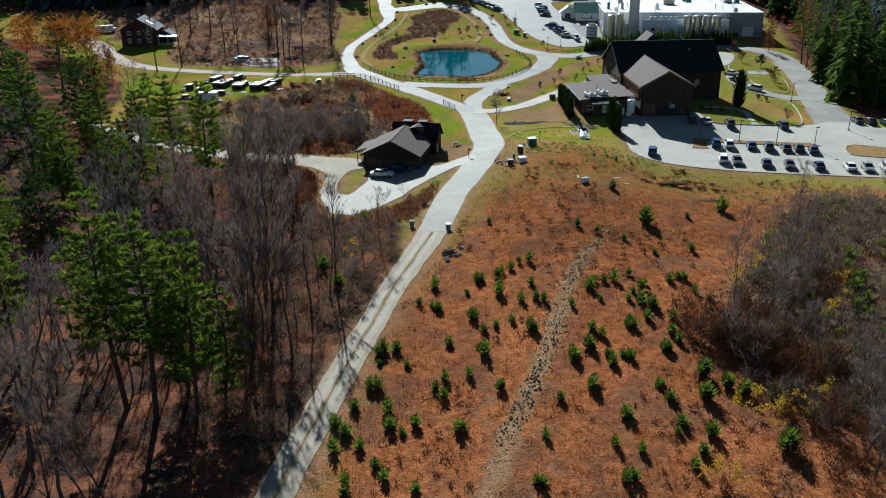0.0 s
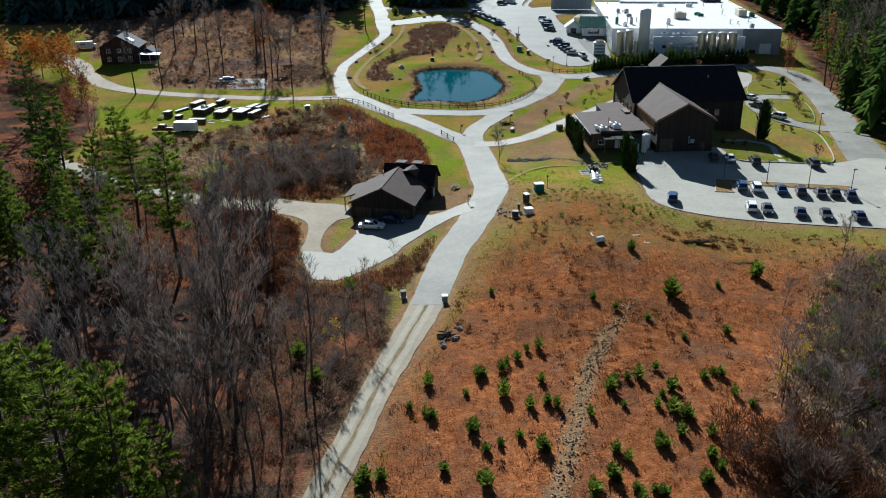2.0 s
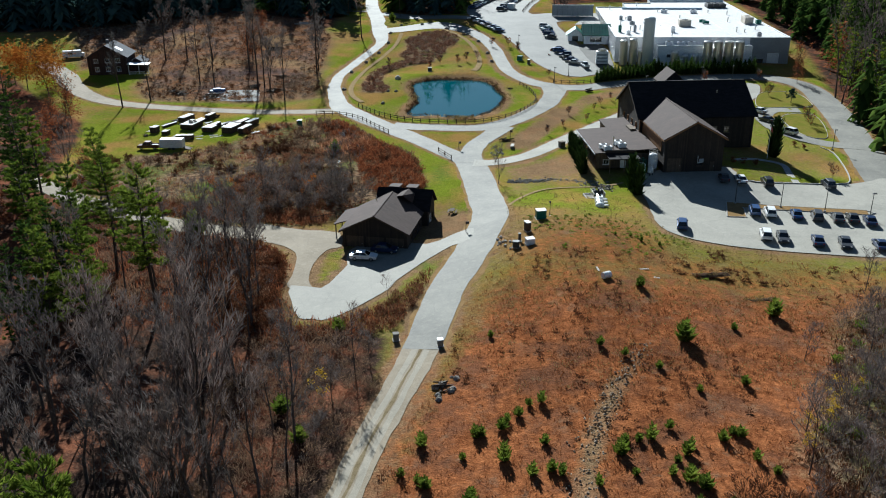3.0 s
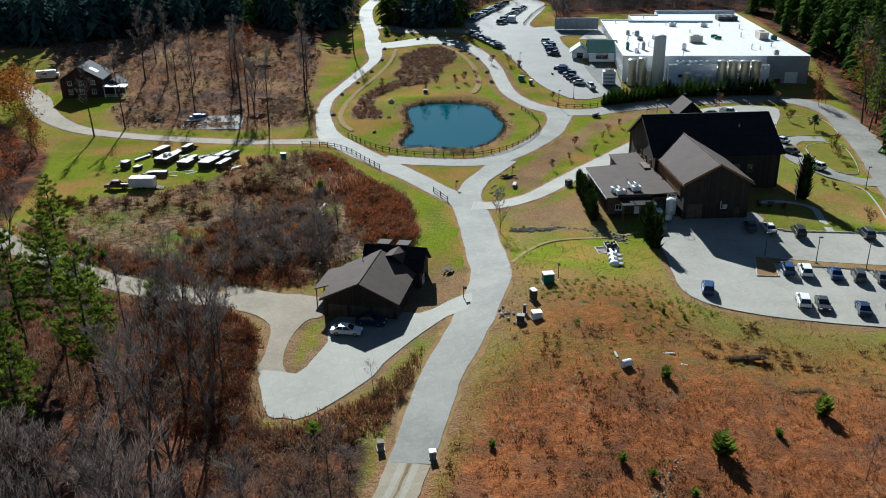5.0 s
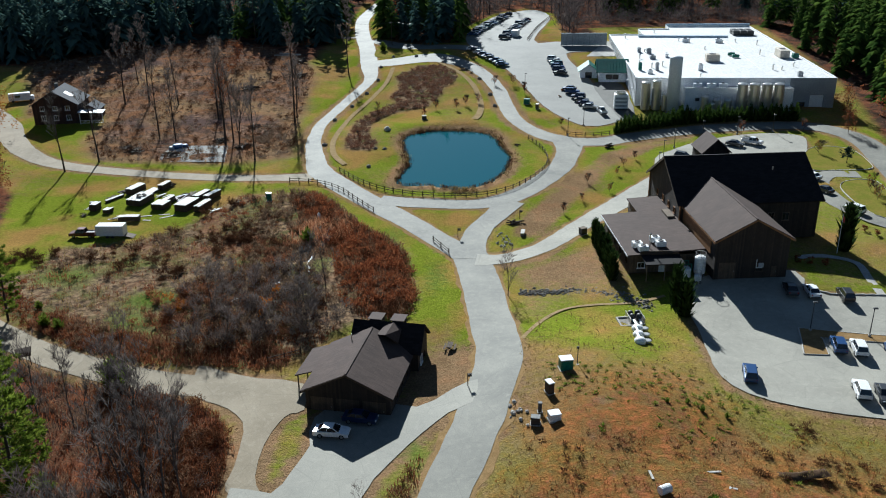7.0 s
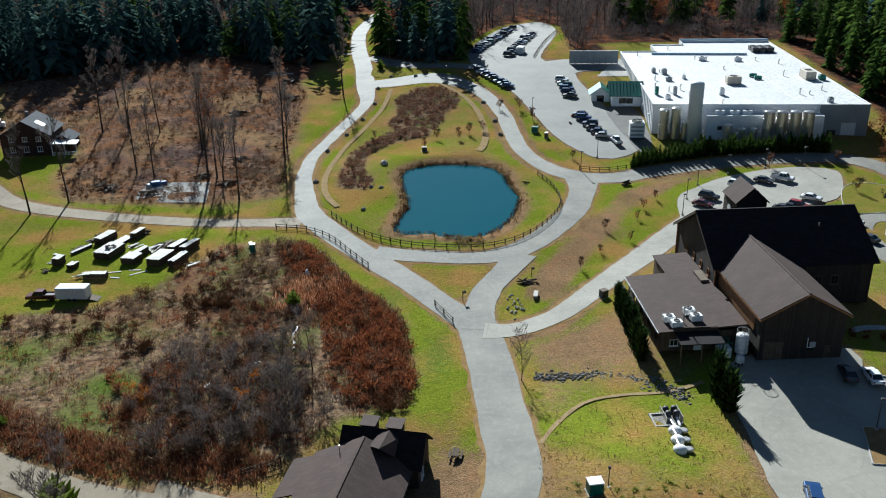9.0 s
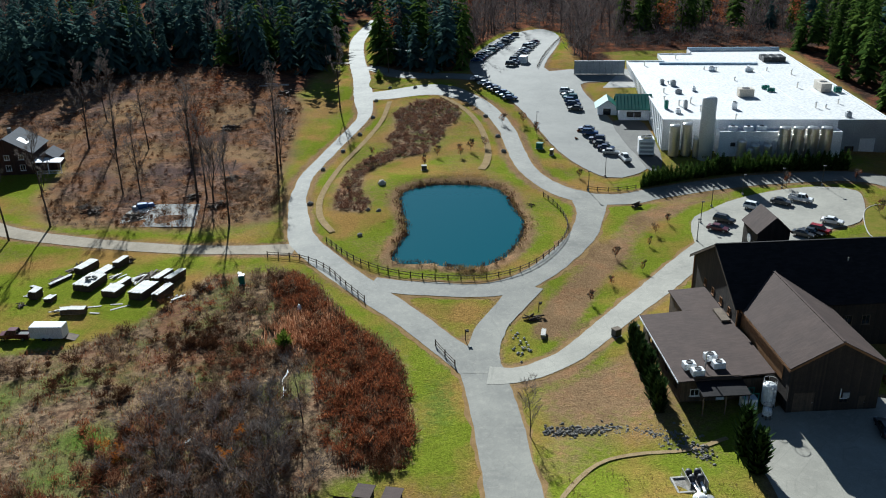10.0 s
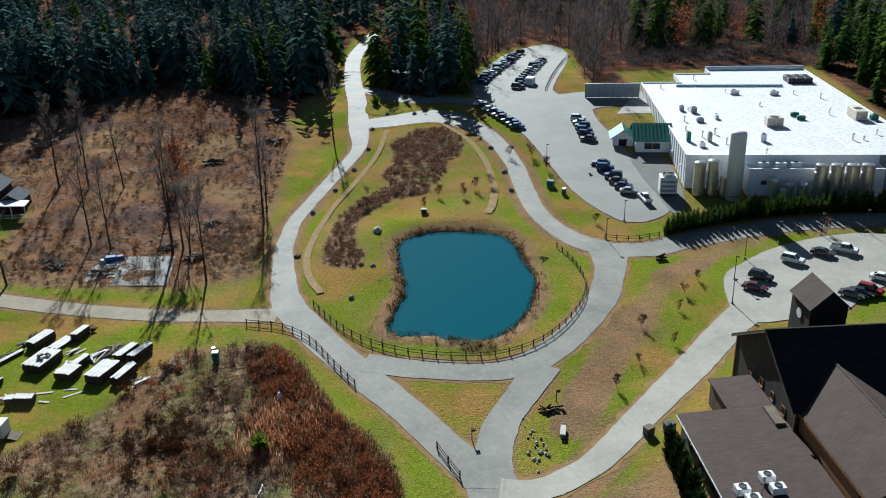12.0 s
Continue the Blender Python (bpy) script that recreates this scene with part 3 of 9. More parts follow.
ROAD_SOUTH = [(36, 293, 8.0), (34.6, 284.1, 6.0), (31.8, 274.2, 5.6), (27.4, 265.3, 5.4), (22.3, 257.3, 5.4), (16.7, 251.0, 5.6), (11.9, 248.4, 5.2),
              (6.5, 247.8, 5.0), (-0.7, 248.9, 5.0), (-6.2, 250, 5.0), (-11.5, 252.1, 5.0)]
ROAD_WEDGE = [(17.5, 249.5, 6.0), (14.1, 242.8, 5.2), (10.4, 235.7, 5.0), (8.2, 227.9, 5.4), (7.4, 220, 6.0)]
ROAD_SHADE = [(-25.5, 434, 6.0), (-19.5, 425, 6.0), (-12.0, 413.5, 6.5), (-2.0, 406.0, 6.5), (10, 401.5, 6.5), (18, 398, 7.0)]
ROAD_SPUR = [(-29, 442, 3.6), (-37, 443, 3.4), (-47, 444, 3.2)]
ISLET = [(-22.6, 404.5), (-21.4, 398.8), (-15.4, 394.6), (-11.2, 395.8), (-9.8, 399.4), (-13.2, 406.0), (-18.3, 410.6), (-22.0, 412.6)]
ROAD_EAST = [(34, 294, 7.0), (45, 295.2, 6.6), (51.8, 298.5, 6.4), (65.3, 303.2, 6.4), (78.6, 306.2, 6.4), (92, 307.5, 6.4), (102, 307.5, 6.6),
             (110, 303, 7.0), (114, 293, 7.5), (112.5, 277, 8.0), (107.8, 254.2, 8.0), (101, 228, 8.5), (96, 206, 10), (94, 192, 12)]
ROAD_SERVICE = [(8.5, 219.5, 5.2), (12.5, 219.2, 4.4), (17.2, 221.2, 4.2), (22.3, 225.3, 4.2), (27.3, 231.3, 4.6), (32.8, 238, 5.0), (40.4, 247.4, 5.6),
                (49.6, 259.8, 5.8), (57.6, 269.4, 6.5), (62, 276, 7)]
ROAD_WEST = [(-28.5, 270, 5.4), (-38.3, 271, 4.6), (-49, 272, 4.6), (-60, 273.8, 4.6), (-71.4, 276.5, 4.6), (-87.6, 281.5, 4.8), (-99.7, 287.5, 5.2),
             (-110, 297.3, 6.0), (-119, 310, 7.0), (-126, 322, 7.5), (-140, 340, 6.0)]
ROAD_DRIVE = [(-92, 214, 4.6), (-80, 203, 4.6), (-72.7, 197.2, 4.8), (-59.8, 187.9, 5.0), (-48, 181.8, 5.2), (-37.7, 178, 5.4), (-30, 176.6, 5.4)]
PATH_WEST = [(-21.6, 277.5, 1.4), (-25, 285.6, 1.5), (-26.8, 297, 1.5), (-26.2, 309.4, 1.5), (-24, 324.7, 1.4), (-19, 345, 1.5), (-15.7, 361.4, 1.5), (-14.3, 380, 1.5)]
PATH_EAST = [(2.3, 380.5, 1.5), (9.7, 364.6, 1.6), (13.4, 349.5, 1.7), (14.6, 331.8, 1.8), (13.7, 320.3, 1.9), (12, 313.8, 2.0)]
LOT_SOUTH = [(41.6, 201), (41.4, 190), (40.2, 178), (40.9, 172.2), (45.5, 169.2), (54, 167), (66.5, 164.2), (86, 160.8), (112, 156), (124, 175), (108, 196),
             (97, 205), (92, 203.5), (84, 201), (74, 201), (66.3, 200.8), (63, 203), (63.5, 208.5), (47.5, 207)]
LOT_UPPER = [(54, 265), (56.3, 281.6), (62, 288), (70, 294.5), (83.4, 300), (94, 301), (100, 298), (98, 290), (92.3, 279.7), (80.8, 274.2), (73.7, 267), (62, 264)]
LOT_NORTH = [(12.8, 410.6), (19.2, 388.6), (25.5, 367.9), (29.6, 348.4), (33.3, 329.3), (38, 316.4), (42.9, 309.5), (50.2, 311), (56, 322), (52, 353.2), (48.1, 383.5),
             (50, 390.5), (56, 391.5), (62, 391.5), (67.5, 391.5), (68, 400), (67.5, 407), (62, 407.5), (55, 407.5), (47, 408), (39, 411), (52, 467.6), (47, 494.7), (29.4, 477), (16.4, 438.9)]
YARD = [(-22.7, 154.3), (-21.7, 148.4), (-19.8, 143.1), (-17.8, 142.6), (-14.5, 143.0), (-7.3, 151.9), (-6.2, 155.1), (-2.4, 161.3), (2.9, 167.8), (5.9, 169.5), (6.9, 175.2), (3.3, 173.4),
        (-1.6, 169.8), (-9.0, 173.6), (-14.9, 168.5), (-14.6, 162.2), (-16.1, 157.2), (-17.7, 153.1)]
YARD_DRIVE = [(-32.2, 174.5), (-28.5, 172.2), (-25.3, 169.5), (-23.5, 165.6), (-23.1, 158.3), (-23.4, 155.1), (-22.5, 153.0), (-17.5, 151.0), (-19.0, 153.3), (-20.2, 156.6), (-20.3, 162.7), (-19.3, 167.4),
              (-18.2, 169.7), (-16.4, 170.2), (-17.5, 177.0), (-24.0, 178.6), (-29.6, 180.6), (-33.5, 182.3)]
BRUSH = [(-2, 205.5), (-4.5, 223), (-8.1, 231.5), (-14.3, 237.9), (-20.1, 249.6), (-26.3, 259.2), (-43.2, 259.3), (-50.9, 240), (-59.7, 231.1), (-73.3, 228.8),
         (-73.1, 218), (-84, 214), (-70, 200), (-52.7, 187), (-42.8, 184), (-26.8, 181.1), (-18.1, 185), (-12.5, 195), (-3.6, 197.1)]
STUMPS = [(-123, 330), (-152, 402.5), (-124.6, 412), (-93.3, 448), (-53.5, 408), (-42, 377.4), (-40, 329.7), (-36, 288), (-52, 284), (-86, 287), (-97, 306), (-97.7, 321.6), (-104, 342)]
SWALE = [(-12.5, 366), (-6, 378), (3.7, 376), (7.9, 366), (7.5, 358.6), (3.5, 350), (1.5, 339.5), (-2, 329), (-7, 327), (-11, 325.5), (-15.1, 319.4), (-17.6, 315.9), (-17.6, 303), (-14.7, 294.8),
         (-15.3, 287), (-19.2, 289.3), (-23.1, 291.9), (-23.2, 303.8), (-22.5, 317.2), (-17.6, 328.5), (-11, 336), (-13.5, 344), (-11, 352)]
CATTAILS = [(-3, 204), (-4.6, 222), (-8.4, 231), (-14.6, 238), (-20.4, 249.6), (-26.6, 258.6), (-33, 258), (-28, 246), (-27, 232), (-20, 222), (-18, 208), (-14, 199), (-4.5, 198.5)]
YARD_BRUSH = [(-36, 174.5), (-31.5, 172.6), (-27.2, 169.2), (-25.0, 164.5), (-24.2, 157.5), (-24.0, 151), (-22.6, 144), (-20.2, 141), (-30, 139), (-40, 160), (-48, 178)]
CATTAIL_EDGE = [(-2.5, 200), (-3.6, 213), (-6.2, 223), (-12, 232.6), (-17.6, 241), (-22, 250), (-27, 258.5)]
MEADOW = [(-28, -60), (-19, 20), (-10.5, 80), (-5, 108), (-0.5, 122), (3, 134), (6.5, 148), (11, 158), (22, 158), (32, 156), (42, 162), (60, 161), (110, 150), (110, -60)]
WOOD_WEST = [(-33, -60), (-24, 20), (-14, 90), (-9.5, 112), (-7, 124), (-6.5, 136), (-12, 140.5), (-21, 140.5), (-24.6, 154), (-27, 165), (-32, 171), (-50, 178), (-73, 192), (-84, 205), (-90, 240),
             (-97, 262), (-112, 280), (-128, 300), (-150, 330), (-260, 380), (-260, 40)]
WOOD_NORTH = [(-330, 405), (-160, 402), (-138, 406), (-119, 421), (-96, 448), (-66, 426), (-48, 417), (-41, 434), (-39, 560), (-24, 560), (-24, 445), (-15, 424), (-7, 414), (11, 408), (14, 444),
              (28, 484), (44, 502), (56, 480), (52, 435), (54, 412), (66, 414), (64, 436), (134, 436), (131, 340), (124, 308), (118, 285), (105, 220), (104, 207),
              (112, 203), (150, 180), (330, 180), (330, 900), (-330, 900)]
SCRUB_EAST = [(44, 60), (43, 96), (39, 106), (50, 125), (58, 140), (72, 150), (100, 148), (110, 60)]
LANES = [ROAD_MAIN, ROAD_LOOP, ROAD_TOP, ROAD_SHADE, ROAD_SPUR, ROAD_SOUTH, ROAD_WEDGE, ROAD_EAST, ROAD_SERVICE, ROAD_WEST, ROAD_DRIVE]


def axis(lo, hi, step, far, growth=1.35):
    """Even steps between lo and hi, then growing ones out to far on both sides."""
    mid = list(np.arange(lo, hi + 0.01, step))
    out_lo, out_hi, s = [lo], [hi], step
    while out_hi[-1] < far[1] or out_lo[-1] > far[0]:
        s *= growth
        if out_hi[-1] < far[1]:
            out_hi.append(out_hi[-1] + s)
        if out_lo[-1] > far[0]:
            out_lo.append(out_lo[-1] - s)
    return np.array(out_lo[:0:-1] + mid + out_hi[1:])


def make_ground():
    xs, ys = axis(-150, 140, 1.5, (-3000, 3000)), axis(50, 480, 1.5, (-1500, 3500))
    gx, gy = np.meshgrid(xs, ys)
    x, y = gx.ravel(), gy.ravel()
    z = terrain(x, y)
    uneven = np.array([noise.noise((a * 0.11, b * 0.11, 0.3)) * 0.28 + noise.noise((a * 0.35, b * 0.35, 4.1)) * 0.10 for a, b in zip(x, y)])
    paved = np.full(x.shape, 1e9)
    core = (np.abs(x) < 160) & (y > 45) & (y < 600)
    for lane in LANES:
        pts = curve_points(lane, 6)
        d = np.full(x.shape, 1e9)
        d[core] = edge_distance(pts, x[core], y[core], False) - float(np.mean(pts[:, 2])) / 2
        paved = np.minimum(paved, d)
    for poly in (LOT_SOUTH, LOT_UPPER, LOT_NORTH, YARD, YARD_DRIVE):
        paved[core] = np.minimum(paved[core], np.where(inside(poly, x[core], y[core]), -1.0, edge_distance(poly, x[core], y[core])))
    pond = np.where(core, edge_distance(POND, x, y), 99.0)
    z = z + uneven * smooth_step(0.5, 5.0, paved) * smooth_step(0.0, 3.0, pond)
    z = z - 0.01 * smooth_step(0.8, -0.2, paved)
    nx, ny = len(xs), len(ys)
    i, j = np.meshgrid(np.arange(nx - 1), np.arange(ny - 1))
    a = (j * nx + i).ravel()
    me = numpy_mesh("ground", np.stack([x, y, z], 1), np.stack([a, a + 1, a + nx + 1, a + nx], 1), GROUND)
    me.polygons.foreach_set("use_smooth", [True] * len(me.polygons))
    lawn = np.ones(x.shape) * 0.62
    lawn = np.maximum(lawn, smooth_step(4.5, 1.0, np.abs(paved - 2.2)) * 0.85 * smooth_step(172, 192, y))
    lawn = lawn * (1 - 0.75 * zone(SWALE, x, y, 2.5))
    lawn = lawn - 0.55 * smooth_step(4.2, 1.8, pond) - 0.5 * smooth_step(1.6, 0.6, paved)
    for cx, cy, r, w in ((-78, 236, 22, 0.6), (30, 188, 12, 0.25), (0, 205, 10, 0.5), (70, 285, 9, 0.3), (-110, 322, 18, 0.4), (43, 268, 12, 0.35)):
        lawn = lawn + w * np.exp(-(((x - cx) / r) ** 2 + ((y - cy) / r) ** 2))
    for cx, cy, r, w in ((24, 214, 11, 0.55), (38, 262, 9, 0.6), (22, 240, 8, 0.35), (3, 178, 8, 0.6), (-2, 144, 8, 0.3), (8, 165, 9, 0.3), (60, 186, 20, 0.3), (20, 180, 12, 0.15)):
        lawn = lawn - w * np.exp(-(((x - cx) / r) ** 2 + ((y - cy) / r) ** 2))
    band = edge_distance([(20, 233), (24, 243), (33.4, 263), (46.5, 283), (58, 294), (68, 298.5)], x, y, False)
    lawn = np.where(core, lawn + 0.30 * smooth_step(15, 9, band) - 0.75 * smooth_step(5.5, 1.5, band), lawn)
    for cx, cy, r, w in ((4.5, 240, 7, 0.5), (0.5, 214, 6, 0.5), (-6, 232, 6, 0.5), (-13, 243, 6, 0.4), (-14, 282, 8, 0.4), (-6, 316, 7, 0.4), (20, 282, 7, 0.2), (-33, 350, 9, 0.4), (-38, 300, 6, 0.3), (-60, 268, 12, 0.3), (-68, 252, 16, 0.4), (24, 190, 9, 0.3), (15, 196, 6, -0.3)):
        lawn = lawn + w * np.exp(-(((x - cx) / r) ** 2 + ((y - cy) / r) ** 2))
    meadow = zone(MEADOW, x, y, 7) * (1 - 0.52 * smooth_step(122, 164, y))
    meadow = np.maximum(meadow, 0.55 * smooth_step(-14, 0, x) * smooth_step(4, -4, x) * smooth_step(150, 130, y))
    tx = np.interp(y, [50, 65.7, 75.4, 86.1, 98.1, 111.2, 119.6, 129], [0, 4.3, 6.9, 10.7, 14.5, 18.1, 21.8, 27.4])
    rut = smooth_step(2.2, 0.6, np.abs(x - tx)) * smooth_step(134, 118, y)
    lawn = lawn * (1 - 0.9 * zone(STUMPS, x, y, 4))
    meadow = np.maximum(meadow, 0.66 * np.exp(-(((x - 26) / 18) ** 2 + ((y - 160) / 17) ** 2) ** 1.5))
    meadow, lawn = meadow - 0.75 * rut, lawn - 0.6 * rut
    # Dark litter colour spreads past the trees to paint the woods' cast shade.
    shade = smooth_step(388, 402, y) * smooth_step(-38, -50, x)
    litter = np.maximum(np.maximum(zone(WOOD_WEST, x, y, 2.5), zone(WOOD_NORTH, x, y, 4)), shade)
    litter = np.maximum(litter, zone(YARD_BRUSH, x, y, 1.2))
    brush = np.maximum(zone(BRUSH, x, y, 3), np.maximum(zone(SCRUB_EAST, x, y, 6), zone(SWALE, x, y, 1.5) * 0.9))
    field = zone(STUMPS, x, y, 11) * np.clip(0.85 + 1.5 * np.array([noise.noise((a * 0.055, b * 0.055, 9.0)) for a, b in zip(x, y)]), 0.25, 1.0)
    wet = np.zeros(x.shape)
    for cx, cy, rx, ry, w in ((-47.5, 205, 6, 5, 0.8), (1.0, 212, 3.2, 9, 0.6), (-7.5, 232, 4, 7, 0.55), (-48.6, 197, 5, 7, 0.6), (-44.4, 196.5, 4, 4, 0.5), (-1.5, 160, 2.2, 6, 0.55), (-66, 215, 7, 6, 0.6), (-57, 220, 9, 5, 0.42), (-40, 246, 9, 8, 0.35)):
        wet = np.maximum(wet, w * np.exp(-(((x - cx) / rx) ** 2 + ((y - cy) / ry) ** 2)))
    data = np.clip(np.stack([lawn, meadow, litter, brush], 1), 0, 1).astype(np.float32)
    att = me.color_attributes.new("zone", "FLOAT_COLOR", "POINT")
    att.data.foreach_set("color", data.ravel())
    cut = me.color_attributes.new("cleared", "FLOAT_COLOR", "POINT")
    cut.data.foreach_set("color", np.clip(np.stack([field, wet, 0 * x, 0 * x + 1], 1), 0, 1).astype(np.float32).ravel())
    return tagged(new("ground", me), "autumn ground of lawn, red meadow, leaf litter and painted woodland shade", "ground", kind="structure")


ground = make_ground()


def strip(name, lane, mat, lift, label, category="road", rows=5, ragged=0.25):
    """A draped road along a line of (x, y, width)."""
    pts = curve_points(lane, 1.6)
    d = np.gradient(pts[:, :2], axis=0)
    d /= np.linalg.norm(d, axis=1)[:, None] + 1e-9
    side = np.stack([d[:, 1], -d[:, 0]], 1)
    verts = []
    for k in range(len(pts)):
        for r in range(rows):
            u = r / (rows - 1) - 0.5
            w = pts[k, 2]
            if r in (0, rows - 1):
                w += 2 * ragged * noise.noise((pts[k, 0] * 0.35, pts[k, 1] * 0.35, r * 3.7))
            verts.append((pts[k, 0] + side[k, 0] * w * u, pts[k, 1] + side[k, 1] * w * u))
    v = np.array(verts)
    z = terrain(v[:, 0], v[:, 1]) + lift
    a = np.array([k * rows + r for k in range(len(pts) - 1) for r in range(rows - 1)])
    me = numpy_mesh(name, np.column_stack([v, z]), np.stack([a, a + 1, a + rows + 1, a + rows], 1), mat)
    return tagged(new(name, me), label, category, kind="structure")


def sheet(name, poly, mat, lift, label, category, grid=3.0, ragged=0.3):
    """A draped paved or planted area inside a polygon."""
    edge = curve_points(poly, 2.5, True) if ragged else np.array(poly, float)
    if ragged:
        edge = np.array([(p[0] + ragged * noise.noise((p[0] * 0.4, p[1] * 0.4, 1.0)), p[1] + ragged * noise.noise((p[0] * 0.4, p[1] * 0.4, 7.0))) for p in edge])
    bm = bmesh.new()
    bm.faces.new([bm.verts.new((p[0], p[1], 0)) for p in edge])
    lo, hi = edge.min(axis=0), edge.max(axis=0)
    for k in (0, 1):
        for c in np.arange(math.ceil(lo[k] / grid) * grid, hi[k], grid):
            no = (1, 0, 0) if k == 0 else (0, 1, 0)
            bmesh.ops.bisect_plane(bm, geom=bm.verts[:] + bm.edges[:] + bm.faces[:], plane_co=(c if k == 0 else 0, c if k == 1 else 0, 0), plane_no=no)
    xy = np.array([v.co[:2] for v in bm.verts])
    for v, h in zip(bm.verts, terrain(xy[:, 0], xy[:, 1]) + lift):
        v.co.z = h
    bmesh.ops.recalc_face_normals(bm, faces=bm.faces)
    if bm.faces[0].normal.z < 0:
        bmesh.ops.reverse_faces(bm, faces=bm.faces)
    me = bpy.data.meshes.new(name)
    bm.to_mesh(me)
    bm.free()
    me.materials.append(mat)
    return tagged(new(name, me), label, category, kind="structure")


for n, lane in enumerate((ROAD_MAIN[8:], ROAD_LOOP[:15], ROAD_TOP, ROAD_SOUTH, ROAD_EAST, ROAD_SERVICE)):
    strip(f"verge_{n + 1}", [(x, y, w + 1.3) for x, y, w in lane], VERGE, 0.012 + 0.003 * n, "worn brown earth verge along the road", "verge", 5, 1.3)
strip("road_gravel_west", ROAD_WEST, GRAVEL, 0.060, "pale packed gravel lane past the lawn", "road")
strip("road_gravel_drive", ROAD_DRIVE, GRAVEL, 0.060, "pale gravel driveway beside the brush field", "road")
strip("road_gravel_meadow", ROAD_MAIN[:9], GRAVEL, 0.060, "rutted gravel lane between meadow and wood", "road", 7, 0.3)
for side in (-0.85, 0.85):
    pts = curve_points(ROAD_MAIN[:9], 4)
    d = np.gradient(pts[:, :2], axis=0)
    d /= np.linalg.norm(d, axis=1)[:, None]
    strip("wheel_rut_1" if side < 0 else "wheel_rut_2", [(p[0] + e[1] * side, p[1] - e[0] * side, 0.75) for p, e in zip(pts, d)], RUT, 0.068, "pale wheel rut in the gravel lane", "road", 3, 0.2)
strip("lane_grass", [(p[0], p[1], 0.38) for p in curve_points(ROAD_MAIN[:9], 4)], LANE_GRASS, 0.069, "strip of dry grass between the wheel ruts", "grass", 3, 0.3)
strip("road_main", ROAD_MAIN[8:], ASPHALT, 0.070, "worn pale asphalt road through the meadow", "road")
strip("road_shade", ROAD_SHADE, ASPHALT, 0.073, "asphalt lane in the shade of the woods", "road")
strip("road_spur", ROAD_SPUR, GRAVEL, 0.062, "short pale gravel spur at the wood's edge", "road")
strip("road_loop", ROAD_LOOP, ASPHALT, 0.076, "worn asphalt loop road round the pond", "road")
strip("road_top", ROAD_TOP, ASPHALT, 0.082, "worn asphalt road above the pond", "road")
strip("road_south", ROAD_SOUTH, ASPHALT, 0.088, "worn asphalt road below the fenced pond", "road")
strip("road_wedge", ROAD_WEDGE, ASPHALT, 0.094, "short asphalt road beside the grass triangle", "road")
strip("road_east", ROAD_EAST, ASPHALT, 0.094, "asphalt road round the barn to the car park", "road")
strip("road_service", ROAD_SERVICE, LOT_PALE, 0.100, "narrow dusty asphalt service road", "road")
sheet("car_park_south", LOT_SOUTH, LOT_PALE, 0.106, "large worn asphalt car park beside the barn", "car park")
sheet("car_park_upper", LOT_UPPER, LOT_PALE, 0.106, "small worn asphalt car park behind the barn", "car park")
sheet("car_park_north", LOT_NORTH, LOT_ASPHALT, 0.110, "long worn asphalt car park beside the white plant", "car park")
sheet("yard_drive", YARD_DRIVE, GRAVEL, 0.066, "dusty gravel drive beside a grass island", "driveway")
sheet("plant_yard", [(52.5, 352), (60.5, 351), (60.5, 330), (58, 316), (54.5, 314), (53.5, 324), (52, 338)], DARK_PAVING, 0.116, "dark paved yard beside the white plant", "yard")
sheet("loading_pad", [(55, 384.5), (66, 384), (66.5, 398.5), (62, 398.5)], CONCRETE, 0.118, "pale concrete loading pad beside the white plant", "pad", ragged=0)
sheet("yard", YARD, PALE_ASPHALT, 0.080, "pale asphalt yard in front of the garage", "yard")
sheet("grass_islet", ISLET, ISLET_LAWN, 0.13, "small grass islet in the road junction", "lawn", 3.0, 0.15)
strip("path_west", PATH_WEST, PATH_DIRT, 0.16, "narrow worn dirt footpath in the lawn", "path", rows=3, ragged=0.1)
strip("path_east", PATH_EAST, PATH_DIRT, 0.16, "narrow worn dirt footpath in the lawn", "path", rows=3, ragged=0.1)


def make_pond():
    edge = [(6 + (x - 6) * 1.05, 281 + (y - 281) * 1.04) for x, y in POND]
    bm = bmesh.new()
    bm.faces.new([bm.verts.new((x, y, WATER)) for x, y in edge])
    bmesh.ops.recalc_face_normals(bm, faces=bm.faces)
    if bm.faces[0].normal.z < 0:
        bmesh.ops.reverse_faces(bm, faces=bm.faces)
    me = bpy.data.meshes.new("water")
    bm.to_mesh(me)
    bm.free()
    me.materials.append(WATER_MAT)
    tagged(new("water", me), "calm blue pond water with faint ripples", "pond", kind="structure")


make_pond()


# ---- trees ----
def tube_arrays(segs):
    """Tapered branch pieces (p0, p1, r0, r1, sides) as one array mesh of quads."""
    vs, fs, n = [np.zeros((0, 3))], [np.zeros((0, 4), int)], 0
    for p0, p1, r0, r1, k in segs:
        d = p1 - p0
        d = d / (np.linalg.norm(d) + 1e-9)
        u = np.cross(d, (0.31, 0.17, 0.93) if abs(d[2]) < 0.9 else (1.0, 0.2, 0.0))
        u /= np.linalg.norm(u)
        w = np.cross(d, u)
        a = np.arange(k) * 2 * np.pi / k
        ring = np.outer(np.cos(a), u) + np.outer(np.sin(a), w)
        vs += [p0 + ring * r0, p1 + ring * r1]
        i = np.arange(k)
        fs.append(np.stack([n + i, n + (i + 1) % k, n + k + (i + 1) % k, n + k + i], 1))
        n += 2 * k
    return np.concatenate(vs), np.concatenate(fs)


